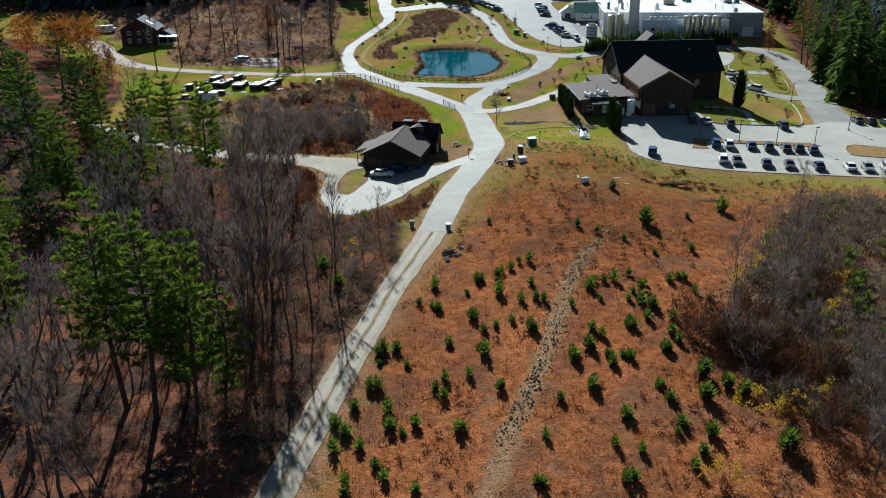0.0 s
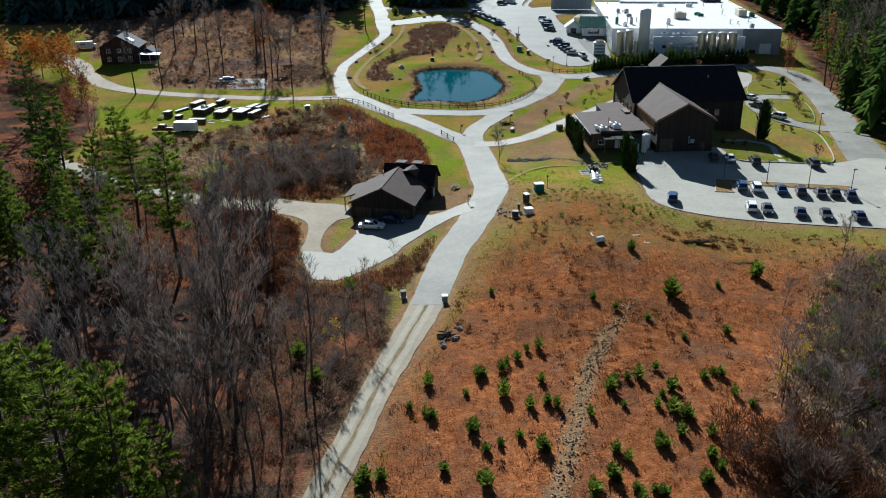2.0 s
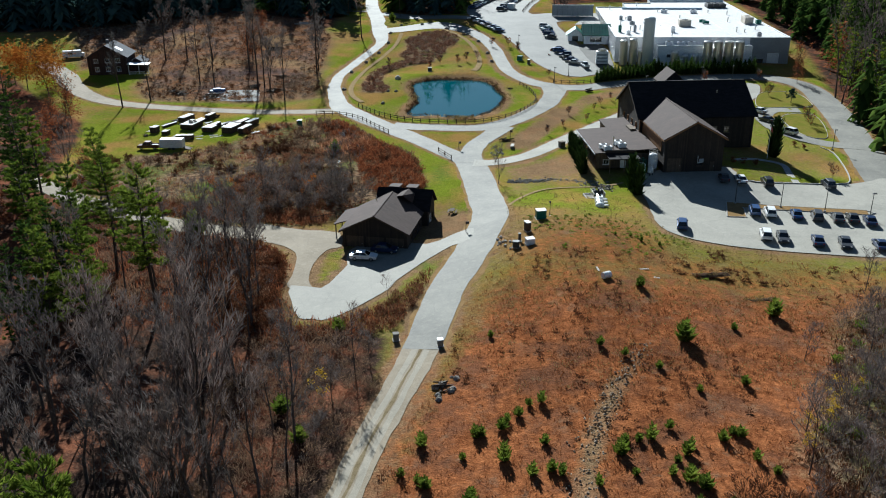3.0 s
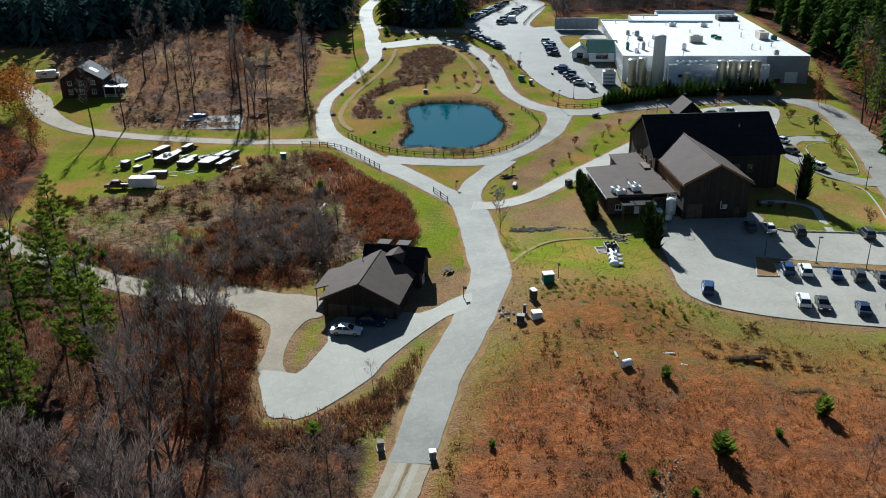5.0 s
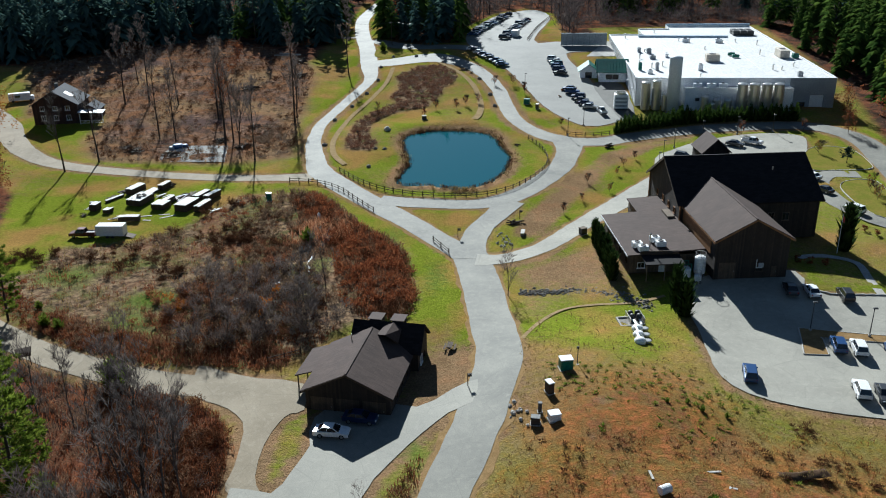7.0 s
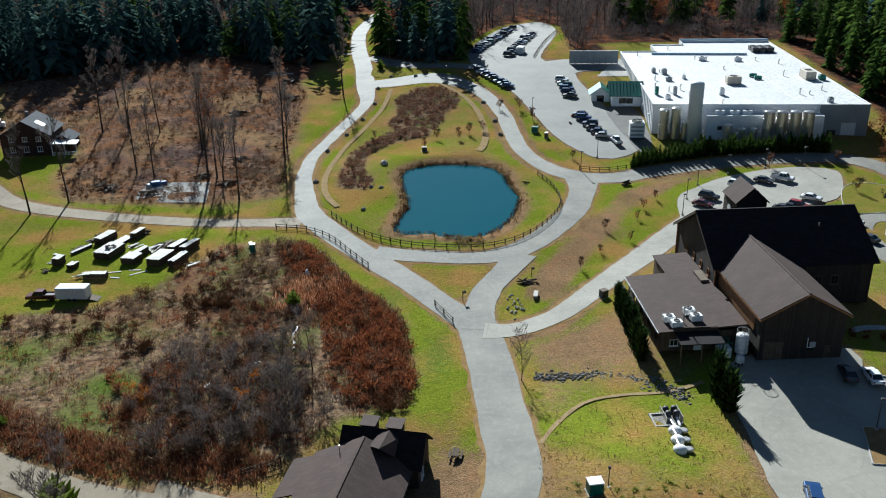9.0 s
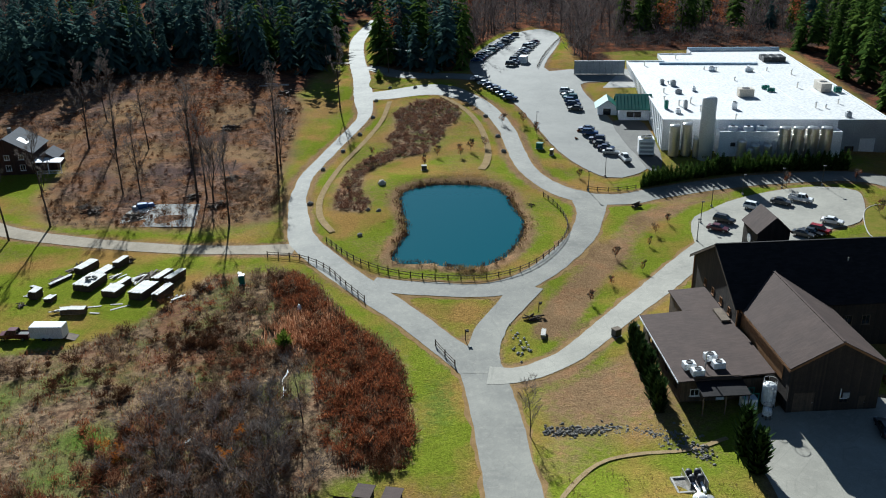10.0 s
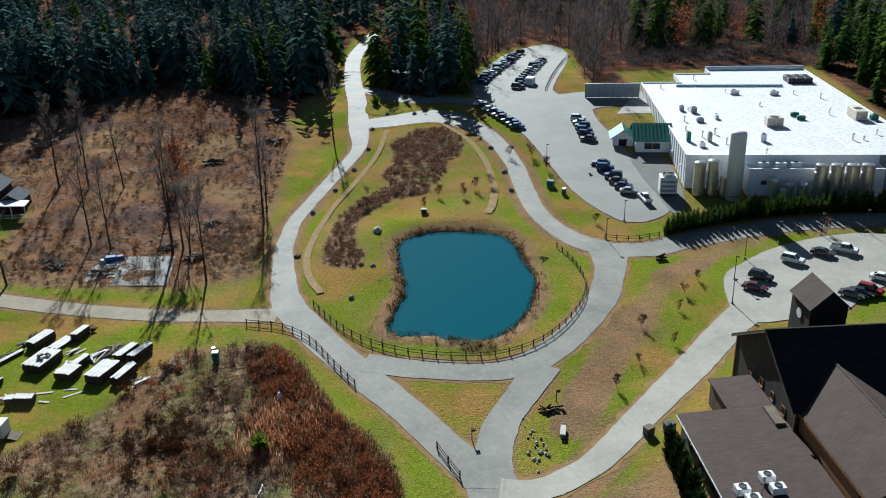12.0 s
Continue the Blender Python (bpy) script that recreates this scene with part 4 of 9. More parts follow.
def bare_tree(seed, h, spread=0.30, fork=0.38, levels=4, twigs=3, haze=2, steep=(0.45, 1.0), girth=0.0125, bow=0.09):
    """Trunk with limbs, and the finer branches of a leafless tree, as two array meshes."""
    rng = random.Random(seed)
    wood, fine, tips = [], [], []

    def grow(p, d, length, r, level):
        if level >= 2 and level == levels - 1:
            tips.append((p, d * length))
            for _ in range(haze):
                e = d * 0.6 + np.array([rng.gauss(0, 0.5), rng.gauss(0, 0.5), rng.uniform(0.0, 0.7)])
                tips.append((p + d * length * rng.uniform(0.3, 0.9), e / np.linalg.norm(e) * rng.uniform(0.5, 1.2)))
            return
        pieces = 4 if level == 0 else 3 if level == 1 else 2
        for k in range(pieces):
            q = p + d * length / pieces
            r2 = r * (0.80 if level == 0 else 0.68)
            (wood if level <= 1 else fine).append((p, q, r, r2, 6 if level == 0 else 4 if level == 1 else 3))
            bend = np.array([rng.gauss(0, bow + 0.03 * level), rng.gauss(0, bow + 0.03 * level), rng.gauss(0.04, 0.05)])
            start = (k + 1) / pieces
            if level < levels - 1 and start > (fork if level == 0 else 0.2):
                for _ in range(2 if level == 0 else twigs - (rng.random() < 0.5)):
                    a = rng.uniform(0, 6.283)
                    tilt = rng.uniform(*steep)
                    out = np.array([math.cos(a), math.sin(a), 0.0])
                    e = d * math.cos(tilt) + out * math.sin(tilt) + np.array([0, 0, 0.25])
                    e /= np.linalg.norm(e)
                    grow(q, e, length * rng.uniform(spread, spread + 0.22) * (1.1 - 0.35 * start), max(r2 * 0.6, 0.022), level + 1)
            d = d + bend
            d /= np.linalg.norm(d)
            p, r = q, r2
        if level < levels - 1:
            for _ in range(2):
                e = d + np.array([rng.gauss(0, 0.35), rng.gauss(0, 0.35), 0.2])
                grow(p, e / np.linalg.norm(e), length * 0.30, r * 0.8, level + 1)
    grow(np.array([0.0, 0.0, -0.3]), np.array([rng.gauss(0, bow * 0.45), rng.gauss(0, bow * 0.45), 1.0]), h * 0.82, h * girth, 0)
    fv, ff = tube_arrays(fine)
    if tips:
        tv, n = [], len(fv)
        for p, e in tips:
            w = np.cross(e, (0.3, 0.5, 0.8))
            w = w / (np.linalg.norm(w) + 1e-6) * (0.018 + 0.016 * np.linalg.norm(e))
            tv += [p, p + e * 0.4 + w, p + e, p + e * 0.4 - w]
        k = np.arange(len(tips)) * 4 + n
        fv, ff = np.concatenate([fv, np.array(tv)]), np.concatenate([ff, np.stack([k, k + 1, k + 2, k + 3], 1)])
    return tube_arrays(wood), (fv, ff)


def spray(rng, p, a, length, width, droop, out, n=3):
    """A drooping bough: a jagged roof of needles along a bent spine, added to out."""
    c, s = math.cos(a), math.sin(a)
    pts, k0 = [], len(out[0])
    for k in range(n + 1):
        t = k / n
        x = length * t
        z = -droop * length * t * t + 0.12 * length * t
        w = width * (0.25 + 1.5 * t * (1.15 - t)) * rng.uniform(0.6, 1.3) if k < n else 0.04
        pts.append((x, z, w))
    for x, z, w in pts:
        out[0] += [(p[0] + c * x, p[1] + s * x, p[2] + z),
                   (p[0] + c * x - s * w, p[1] + s * x + c * w, p[2] + z - 0.35 * w * rng.uniform(0.5, 1.5)),
                   (p[0] + c * x + s * w, p[1] + s * x - c * w, p[2] + z - 0.35 * w * rng.uniform(0.5, 1.5))]
    for k in range(n):
        b = k0 + 3 * k
        out[1] += [(b, b + 3, b + 4, b + 1), (b, b + 2, b + 5, b + 3)]


def conifer(seed, h, radius, whorls, boughs, base=0.12, droop=0.35, n=2, taper=0.8):
    """The crown of a spruce- or hemlock-like tree as an array mesh."""
    rng = random.Random(seed)
    out = [[], []]
    for w in range(whorls):
        t = base + (1 - base) * (w + rng.uniform(-0.3, 0.3)) / whorls
        t = min(max(t, base), 0.985)
        r = radius * (1 - t) ** taper * rng.uniform(0.7, 1.25) + 0.12
        a0 = rng.uniform(0, 6.283)
        k = max(3, int(boughs * (0.55 + 0.45 * (1 - t))))
        for b in range(k):
            if rng.random() < 0.1:
                continue
            rr = r * rng.uniform(0.65, 1.2)
            spray(rng, (0, 0, h * t + rng.uniform(-0.2, 0.2) * h / whorls), a0 + 6.283 * b / k + rng.uniform(-0.3, 0.3), rr, rr * 0.36, droop * rng.uniform(0.6, 1.4), out, n)
    return np.array(out[0]), np.array(out[1])


def white_pine(seed, h, bare=0.35, whorls=15, width=0.20, tufts=3.6, blades=8, blade=0.105):
    """A white pine: spaced tiers of long limbs, each a flat plate of upswept needle tufts. Wood and needles as array meshes."""
    rng = random.Random(seed)
    segs, tv, tf = [], [], []
    lean = np.array([rng.gauss(0, 0.02), rng.gauss(0, 0.02), 0.0]) * h
    mid = np.array([0, 0, h * 0.5]) + lean
    top = np.array([0, 0, h * 0.97])
    segs.append((np.array([0, 0, -0.3]), mid, h * 0.0135, h * 0.009, 7))
    segs.append((mid, top, h * 0.009, 0.03, 6))
    for w in range(whorls):
        t = bare + (0.97 - bare) * (w + rng.uniform(-0.25, 0.25)) / (whorls - 1)
        t = min(max(t, bare), 0.975)
        u = (t - bare) / (1 - bare)
        profile = min(1.0, 0.55 + u * 1.8) * (1 - u) ** 0.62 + 0.05
        a0, k = rng.uniform(0, 6.283), 6 if u < 0.6 else 5
        base = mid * (t / 0.5) if t < 0.5 else mid + (top - mid) * ((t - 0.5) / 0.47)
        for b in range(k):
            if rng.random() < 0.16:
                continue
            a = a0 + 6.283 * b / k + rng.uniform(-0.35, 0.35)
            ln = h * width * profile * rng.uniform(0.6, 1.3) + 0.4
            rise = rng.uniform(-0.12, 0.16) + 0.45 * u * u
            d = np.array([math.cos(a), math.sin(a), rise])
            side = np.array([-math.sin(a), math.cos(a), 0.0])
            tip = base + d * ln
            segs.append((base, tip, 0.04 + 0.008 * ln, 0.02, 3))
            for j in range(max(4, int(ln * tufts))):
                v = rng.uniform(0.28, 1.0)
                spread = 0.28 * ln * (1.05 - abs(v - 0.55) * 1.3)
                c = base + d * ln * v + side * rng.gauss(0, 0.5) * spread + np.array([0, 0, 0.10 * ln * v * v + rng.gauss(0, 0.10)])
                size = rng.uniform(0.42, 0.88)
                for _ in range(blades):
                    e = d * rng.uniform(0.2, 1.0) + side * rng.gauss(0, 0.6) + np.array([0, 0, rng.uniform(0.0, 0.9)])
                    e = e / (np.linalg.norm(e) + 1e-6) * size
                    x = np.cross(e, (rng.gauss(0, 1), rng.gauss(0, 1), rng.gauss(0, 1)))
                    x = x / (np.linalg.norm(x) + 1e-6) * size * blade
                    n = len(tv)
                    tv += [c, c + e * 0.55 + x, c + e, c + e * 0.55 - x]
                    tf.append((n, n + 1, n + 2, n + 3))
    return tube_arrays(segs), (np.array(tv), np.array(tf))


def leafy_crown(seed, h, radius, count, size=0.45, low=0.35):
    """Loose leaves round a tree's limbs as an array mesh."""
    rng = random.Random(seed)
    tv, tf = [], []
    clumps = [(rng.gauss(0, 0.42) * radius, rng.gauss(0, 0.42) * radius, h * rng.uniform(low, 1.0)) for _ in range(max(6, count // 26))]
    for _ in range(count):
        cx, cy, cz = rng.choice(clumps)
        c = np.array([cx + rng.gauss(0, 0.16) * radius, cy + rng.gauss(0, 0.16) * radius, cz + rng.gauss(0, 0.07) * h])
        e = np.array([rng.gauss(0, 1), rng.gauss(0, 1), rng.gauss(0, 0.6)])
        e = e / np.linalg.norm(e) * size * rng.uniform(0.6, 1.3)
        w = np.cross(e, (rng.gauss(0, 1), rng.gauss(0, 1), rng.gauss(0, 1))) * 0.45 / size
        w = w / (np.linalg.norm(w) + 1e-6) * size * 0.35
        n = len(tv)
        tv += [c - e, c + w, c + e, c - w]
        tf.append((n, n + 1, n + 2, n + 3))
    return np.array(tv), np.array(tf)


def shrub_arrays(seed, h, stems=9, side=3):
    """A leafless clump of thin stems as an array mesh."""
    rng = random.Random(seed)
    segs = []
    for _ in range(stems):
        a, lean = rng.uniform(0, 6.283), rng.uniform(0.05, 0.55)
        d = np.array([math.cos(a) * lean, math.sin(a) * lean, 1.0])
        p = np.array([rng.gauss(0, 0.16), rng.gauss(0, 0.16), -0.05])
        ln = h * rng.uniform(0.55, 1.0)
        q = p + d * ln * 0.5
        r = q + (d + np.array([rng.gauss(0, 0.2), rng.gauss(0, 0.2), 0])) * ln * 0.5
        segs += [(p, q, 0.035, 0.025, 3), (q, r, 0.025, 0.008, 3)]
        for _ in range(side):
            t = rng.uniform(0.25, 0.9)
            b = p + (r - p) * t
            e = np.array([rng.gauss(0, 0.5), rng.gauss(0, 0.5), rng.uniform(0.3, 1.0)]) * ln * 0.30
            segs.append((b, b + e, 0.018, 0.006, 3))
    return tube_arrays(segs)


def bush_arrays(seed, h, r, count=90, length=0.45, width=0.03):
    """A rounded leafless bush: thin twigs pointing up and out through an uneven dome."""
    rng = random.Random(seed)
    lobes = [(rng.gauss(0, 0.45) * r, rng.gauss(0, 0.45) * r, rng.uniform(0.5, 1.0)) for _ in range(5)]
    tv, tf = [], []
    for _ in range(count):
        lx, ly, lh = rng.choice(lobes)
        t = rng.random() ** 0.7
        p = np.array([lx * t + rng.gauss(0, 0.22) * r, ly * t + rng.gauss(0, 0.22) * r, h * lh * t * rng.uniform(0.55, 1.0) - 0.05])
        e = np.array([p[0] / r + rng.gauss(0, 0.4), p[1] / r + rng.gauss(0, 0.4), rng.uniform(0.4, 1.3)])
        e = e / np.linalg.norm(e) * length * rng.uniform(0.6, 1.4)
        w = np.cross(e, (rng.gauss(0, 1), rng.gauss(0, 1), 0.2))
        w = w / (np.linalg.norm(w) + 1e-6) * width
        n = len(tv)
        tv += [p, p + e * 0.5 + w, p + e, p + e * 0.5 - w]
        tf.append((n, n + 1, n + 2, n + 3))
    return np.array(tv), np.array(tf)


def tuft_arrays(seed, h, blades=9, spread=0.25, width=0.05):
    """A tuft of dry blades as an array mesh of narrow kites."""
    rng = random.Random(seed)
    tv, tf = [], []
    for _ in range(blades):
        a, lean = rng.uniform(0, 6.283), rng.uniform(0.05, 0.7)
        p = np.array([rng.gauss(0, spread), rng.gauss(0, spread), -0.03])
        d = np.array([math.cos(a) * lean, math.sin(a) * lean, 1.0]) * h * rng.uniform(0.5, 1.0)
        w = np.array([-math.sin(a), math.cos(a), 0]) * width
        n = len(tv)
        tv += [p, p + d * 0.45 + w, p + d, p + d * 0.45 - w]
        tf.append((n, n + 1, n + 2, n + 3))
    return np.array(tv), np.array(tf)


def tree_kind(name, wood, crown, wood_mat, crown_mat, label, group=""):
    """A tree with its trunk and its crown, to be copied."""
    ob = thing(name, pose(0, 0, -400), label, "tree", group)
    part("trunk", numpy_mesh("trunk", wood[0], wood[1], wood_mat), wood_mat, ob)
    part("crown", numpy_mesh("crown", crown[0], crown[1], crown_mat), crown_mat, ob)
    return ob


def plant(kinds, places, rng, low=0.85, high=1.15):
    """Copies of tree kinds at (x, y) or (x, y, scale); the first place takes the kind itself."""
    used = set()
    for n, p in enumerate(places):
        k = kinds[n % len(kinds)]
        s = p[2] if len(p) > 2 else rng.uniform(low, high)
        m = pose(p[0], p[1], ground_z(p[0], p[1]) - 0.05, rng.uniform(-2, 2), rng.uniform(-2, 2), rng.uniform(0, 360))
        if k.name in used:
            ob = copy_thing(k, m)
        else:
            k.matrix_basis = m
            used.add(k.name)
            ob = k
            s = 1.0 if len(p) < 3 else s
        ob.scale = (s, s, s * rng.uniform(0.92, 1.08))


def trunk_arrays(h, r):
    return tube_arrays([(np.array([0, 0, -0.3]), np.array([0.05, 0, h * 0.5]), r, r * 0.65, 6), (np.array([0.05, 0, h * 0.5]), np.array([0, 0.05, h]), r * 0.65, 0.03, 5)])


LANE_LINES = [(curve_points(lane, 6), float(np.mean([p[2] for p in lane]))) for lane in LANES]
TR = random.Random(11)


def open_ground_map():
    """Distance to the nearest paving or water on a one-metre grid."""
    gx, gy = np.meshgrid(np.arange(-150, 141), np.arange(40, 501))
    gx, gy = gx.astype(float), gy.astype(float)
    best = np.full(gx.shape, 99.0)
    for pts, w in LANE_LINES:
        best = np.minimum(best, edge_distance(pts, gx, gy, False) - w / 2)
    for poly in (LOT_SOUTH, LOT_UPPER, LOT_NORTH, YARD, YARD_DRIVE, POND):
        d = edge_distance(poly, gx, gy)
        best = np.minimum(best, np.where(inside(poly, gx, gy), -d, d))
    return best


OPEN_GROUND = open_ground_map()
# footprints of the buildings, kept clear of plants: x, y, radius
FOOTPRINTS = [(-9, 175, 11), (56, 215, 12), (60, 233, 16), (40, 219, 11), (-112, 330, 11), (56, 365, 8)]


def clear_of(x, y, margin):
    """Which places (arrays) keep off the paving, the pond and the houses."""
    i, j = np.clip(np.round(x) + 150, 0, 290).astype(int), np.clip(np.round(y) - 40, 0, 460).astype(int)
    ok = OPEN_GROUND[j, i] > margin
    for a, b, r in FOOTPRINTS:
        ok &= np.hypot(x - a, y - b) > r
    return ok


def scattered(poly, count, gap, margin, tries=40, keep=lambda x, y: True):
    """Random places in a polygon, at least gap apart."""
    q = np.array(poly, float)
    lo, hi = q.min(axis=0), q.max(axis=0)
    grid, out = {}, []
    for _ in range(tries):
        if len(out) >= count:
            break
        xs = np.array([TR.uniform(lo[0], hi[0]) for _ in range(count)])
        ys = np.array([TR.uniform(lo[1], hi[1]) for _ in range(count)])
        ok = inside(q, xs, ys)
        if margin:
            ok &= clear_of(xs, ys, margin)
        for x, y in zip(xs[ok].tolist(), ys[ok].tolist()):
            if len(out) >= count or not keep(x, y):
                continue
            c = (int(x // gap), int(y // gap))
            if any((x - a) ** 2 + (y - b) ** 2 < gap * gap for i in (-1, 0, 1) for j in (-1, 0, 1) for a, b in grid.get((c[0] + i, c[1] + j), ())):
                continue
            grid.setdefault(c, []).append((x, y))
            out.append((x, y))
    return out


def rows_of(places, low, high, hlow=0.85, hhigh=1.2):
    q = np.array(places)
    z = terrain(q[:, 0], q[:, 1])
    return [(x, y, h, TR.uniform(low, high), TR.uniform(hlow, hhigh), TR.uniform(0, 6.283), TR.randrange(97)) for (x, y), h in zip(places, z)]


# far woods: dark conifers and leafless trees beyond the clearing
def in_view(x, y):
    return abs(x) < (0.60 * y - 20 if y < 380 else 0.516 * (y - 70) + 20)


off_plant = lambda x, y: not (56 < x < 150 and 318 < y < 466)
north = scattered(WOOD_NORTH, 1500, 4.4, 0, 18, lambda x, y: y < 490 and in_view(x, y) and off_plant(x, y))
north += scattered(WOOD_NORTH, 620, 8.5, 0, 14, lambda x, y: 490 < y < 760 and in_view(x, y))
dark, bare, tinted, green = [], [], [], []
for x, y in north:
    u = noise.noise((x * 0.016, y * 0.016, 2.0)) + TR.uniform(-0.5, 0.5)
    if 13 < x < 80 and y < 560:
        (bare if u < 0.45 else tinted if TR.random() < 0.3 else bare).append((x, y))
    elif x < -25:
        (dark if u > -0.40 else green if u > -0.52 else tinted if u < -0.80 else bare).append((x, y))
    else:
        (green if u > (0.0 if x > 90 else 0.20) else dark if u > (-0.1 if x > 90 else 0.12) or x < 16 and u > -0.25 else tinted if TR.random() < 0.14 else bare).append((x, y))
far_conifers = [conifer(s, h, r, n, 9, base, droop, 2, taper) for s, h, r, n, base, droop, taper in ((1, 26, 5.4, 19, 0.10, 0.75, 0.7), (2, 23, 4.6, 18, 0.06, 0.85, 0.8), (3, 28, 6.2, 15, 0.20, 0.55, 0.45), (4, 25, 5.0, 19, 0.08, 0.80, 0.75), (5, 24, 6.0, 15, 0.24, 0.50, 0.45), (6, 20, 5.6, 15, 0.12, 0.65, 0.5))]
# Haze over these trees comes only from the needles' bluish colour.
mesh = scatter_mesh("woods_conifer", far_conifers, rows_of(dark, 0.5, 1.28, 0.8, 1.25), HAZED_NEEDLES)
tagged(new("woods_conifer", mesh), "dense dark pine and hemlock woods beyond the clearing, needles tinted blue as haze", "woods", kind="stuff")
mesh = scatter_mesh("woods_pine", far_conifers, rows_of(green, 0.55, 1.15), MID_NEEDLES)
tagged(new("woods_pine", mesh), "sunlit green pines among the far woods", "woods", kind="stuff")
far_bare = []
for s in (5, 6, 7):
    w, f = bare_tree(s, 19, 0.30, 0.32, 3, 3, 2, (0.3, 0.8))
    far_bare.append((np.concatenate([w[0], f[0]]), None, w, f))


def joined(a, b):
    """Two array meshes of triangles or quads as one of quads."""
    fa, fb = a[1], b[1] + len(a[0])
    return np.concatenate([a[0], b[0]]), np.concatenate([fa, fb])


far_bare = [joined(w, f) for _, _, w, f in far_bare]
mesh = scatter_mesh("woods_leafless", far_bare, rows_of(bare, 0.75, 1.25), HAZE_TWIG)
tagged(new("woods_leafless", mesh), "grey leafless hardwoods among the far conifers", "woods", kind="stuff")
grey = scattered(WOOD_NORTH, 1100, 3.6, 0, 20, lambda x, y: 404 < y < 680 and x > 12 and in_view(x, y) and off_plant(x, y))
low = scattered([(56, 438), (150, 438), (150, 468), (56, 468)], 130, 3.0, 0, 14)
mesh = scatter_mesh("woods_edge_thicket", [bush_arrays(s, 7, 2.4, 130, 1.2, 0.05) for s in (205, 206, 207)], rows_of(low, 0.6, 1.2), HAZE_TWIG)
tagged(new("woods_edge_thicket", mesh), "grey leafless thicket behind the white plant", "woods", kind="stuff")
mesh = scatter_mesh("woods_grey_crowns", [bush_arrays(s, 14, 3.8, 130, 2.0, 0.125) for s in (201, 202, 203, 204)], rows_of(grey, 0.5, 1.15), HAZE_TWIG)
tagged(new("woods_grey_crowns", mesh), "hazy grey-purple leafless crowns of the far woods", "woods", kind="stuff")
if tinted:
    mesh = scatter_mesh("woods_russet", [leafy_crown(s, 16, 4.6, 420, 0.5, 0.3) for s in (8, 9)], rows_of(tinted, 0.8, 1.15), RUSSET_LEAVES)
    tagged(new("woods_russet", mesh), "russet oaks still holding their dry leaves", "woods", kind="stuff")
mesh = scatter_mesh("woods_undergrowth", [bush_arrays(s, 3.2, 2.0, 80, 0.7, 0.045) for s in (1, 2, 3)], rows_of(scattered(WOOD_NORTH, 420, 2.2, 0, 20, lambda x, y: y < 470 and in_view(x, y) and not (58 < x < 142 and 318 < y < 446)), 0.7, 1.3), BROWN_TWIG)
tagged(new("woods_undergrowth", mesh), "brown leafless undergrowth at the edge of the woods", "undergrowth", kind="stuff")

# ---- woods and shrubs near the camera's way ----
VR = random.Random(23)
bare_kinds = []
for s, h in ((31, 14.5), (32, 16.5), (33, 12.5), (34, 18), (35, 11.5)):
    w, f = bare_tree(s, h, 0.26, 0.36, 4, 2, 2, (0.3, 0.75))
    bare_kinds.append(tree_kind("leafless_tree", w, f, BARK, TWIG, "tall slim leafless hardwood with grey bark", "leafless trees of the wood"))
PINES = [(-31.2, 79, 1.0), (-47.5, 137, 0.85), (-53.5, 139, 0.9), (-40.5, 144, 0.9), (-26.8, 79.5, 0.98), (-61.5, 159.3, 0.75), (-52.1, 160, 0.9), (-50.9, 90, 1.0), (-72.4, 174, 0.95),
         (-55, 83, 0.95), (-65, 143, 0.9), (-68.6, 198, 0.9), (-60, 108, 0.85), (-77.2, 191, 0.95), (-68, 146, 1.0), (-35.0, 81, 0.95), (-29, 84, 0.9), (-24.4, 82, 0.85), (-83.9, 172, 1.0), (-57.7, 161, 0.9), (-52, 74, 1.1)]


def wood_room(x, y):
    """Where leafless trees stand: thinner to the north, and with room before the pines."""
    if not (58 < y < 180 and x > -0.62 * y - 6 and x > -96):
        return False
    if any(abs(x - a) < 4.5 and -13 < y - b < 2 for a, b, _ in PINES):
        return False
    if x > -24.5 and y > 116:
        return False
    return VR.random() < (1.0 if y < 118 else 0.45) * (0.35 if x < -50 and y > 100 else 1.0)


wood_places = scattered(WOOD_WEST, 170, 2.8, 4.6, 40, wood_room)
plant(bare_kinds, wood_places, VR, 0.75, 1.1)

FIELD_TREES = [(-97.5, 342.3), (-89.6, 341.8), (-76, 306), (-70.8, 303.5), (-56.5, 301), (-54.8, 303), (-45.7, 286.3), (-40.4, 320), (-92, 279.5), (-86.1, 287), (-30, 377), (-101.4, 368), (-80.3, 341), (-64, 325)]
tall_kinds = []
for s, h in ((41, 22), (42, 24), (43, 19)):
    w, f = bare_tree(s, h, 0.24, 0.48, 4, 3, 2, (0.3, 0.7), 0.0135, 0.025)
    tall_kinds.append(tree_kind("tall_leafless_tree", w, f, DARK_BARK, TWIG, "very tall leafless tree with a bare straight trunk", "tall trees in the cleared field"))
plant(tall_kinds, FIELD_TREES, VR, 0.8, 1.05)

pine_kinds = []
for s, h, b, n in ((51, 25, 0.36, 14), (52, 20, 0.24, 13), (53, 17, 0.15, 12)):
    w, f = white_pine(s, h, b, n, 0.175, 6.0, 12, 0.08)
    pine_kinds.append(tree_kind("white_pine", w, f, DARK_BARK, NEEDLES, "tall white pine with open tiers of green needles", "white pines"))
plant(pine_kinds, PINES, VR)

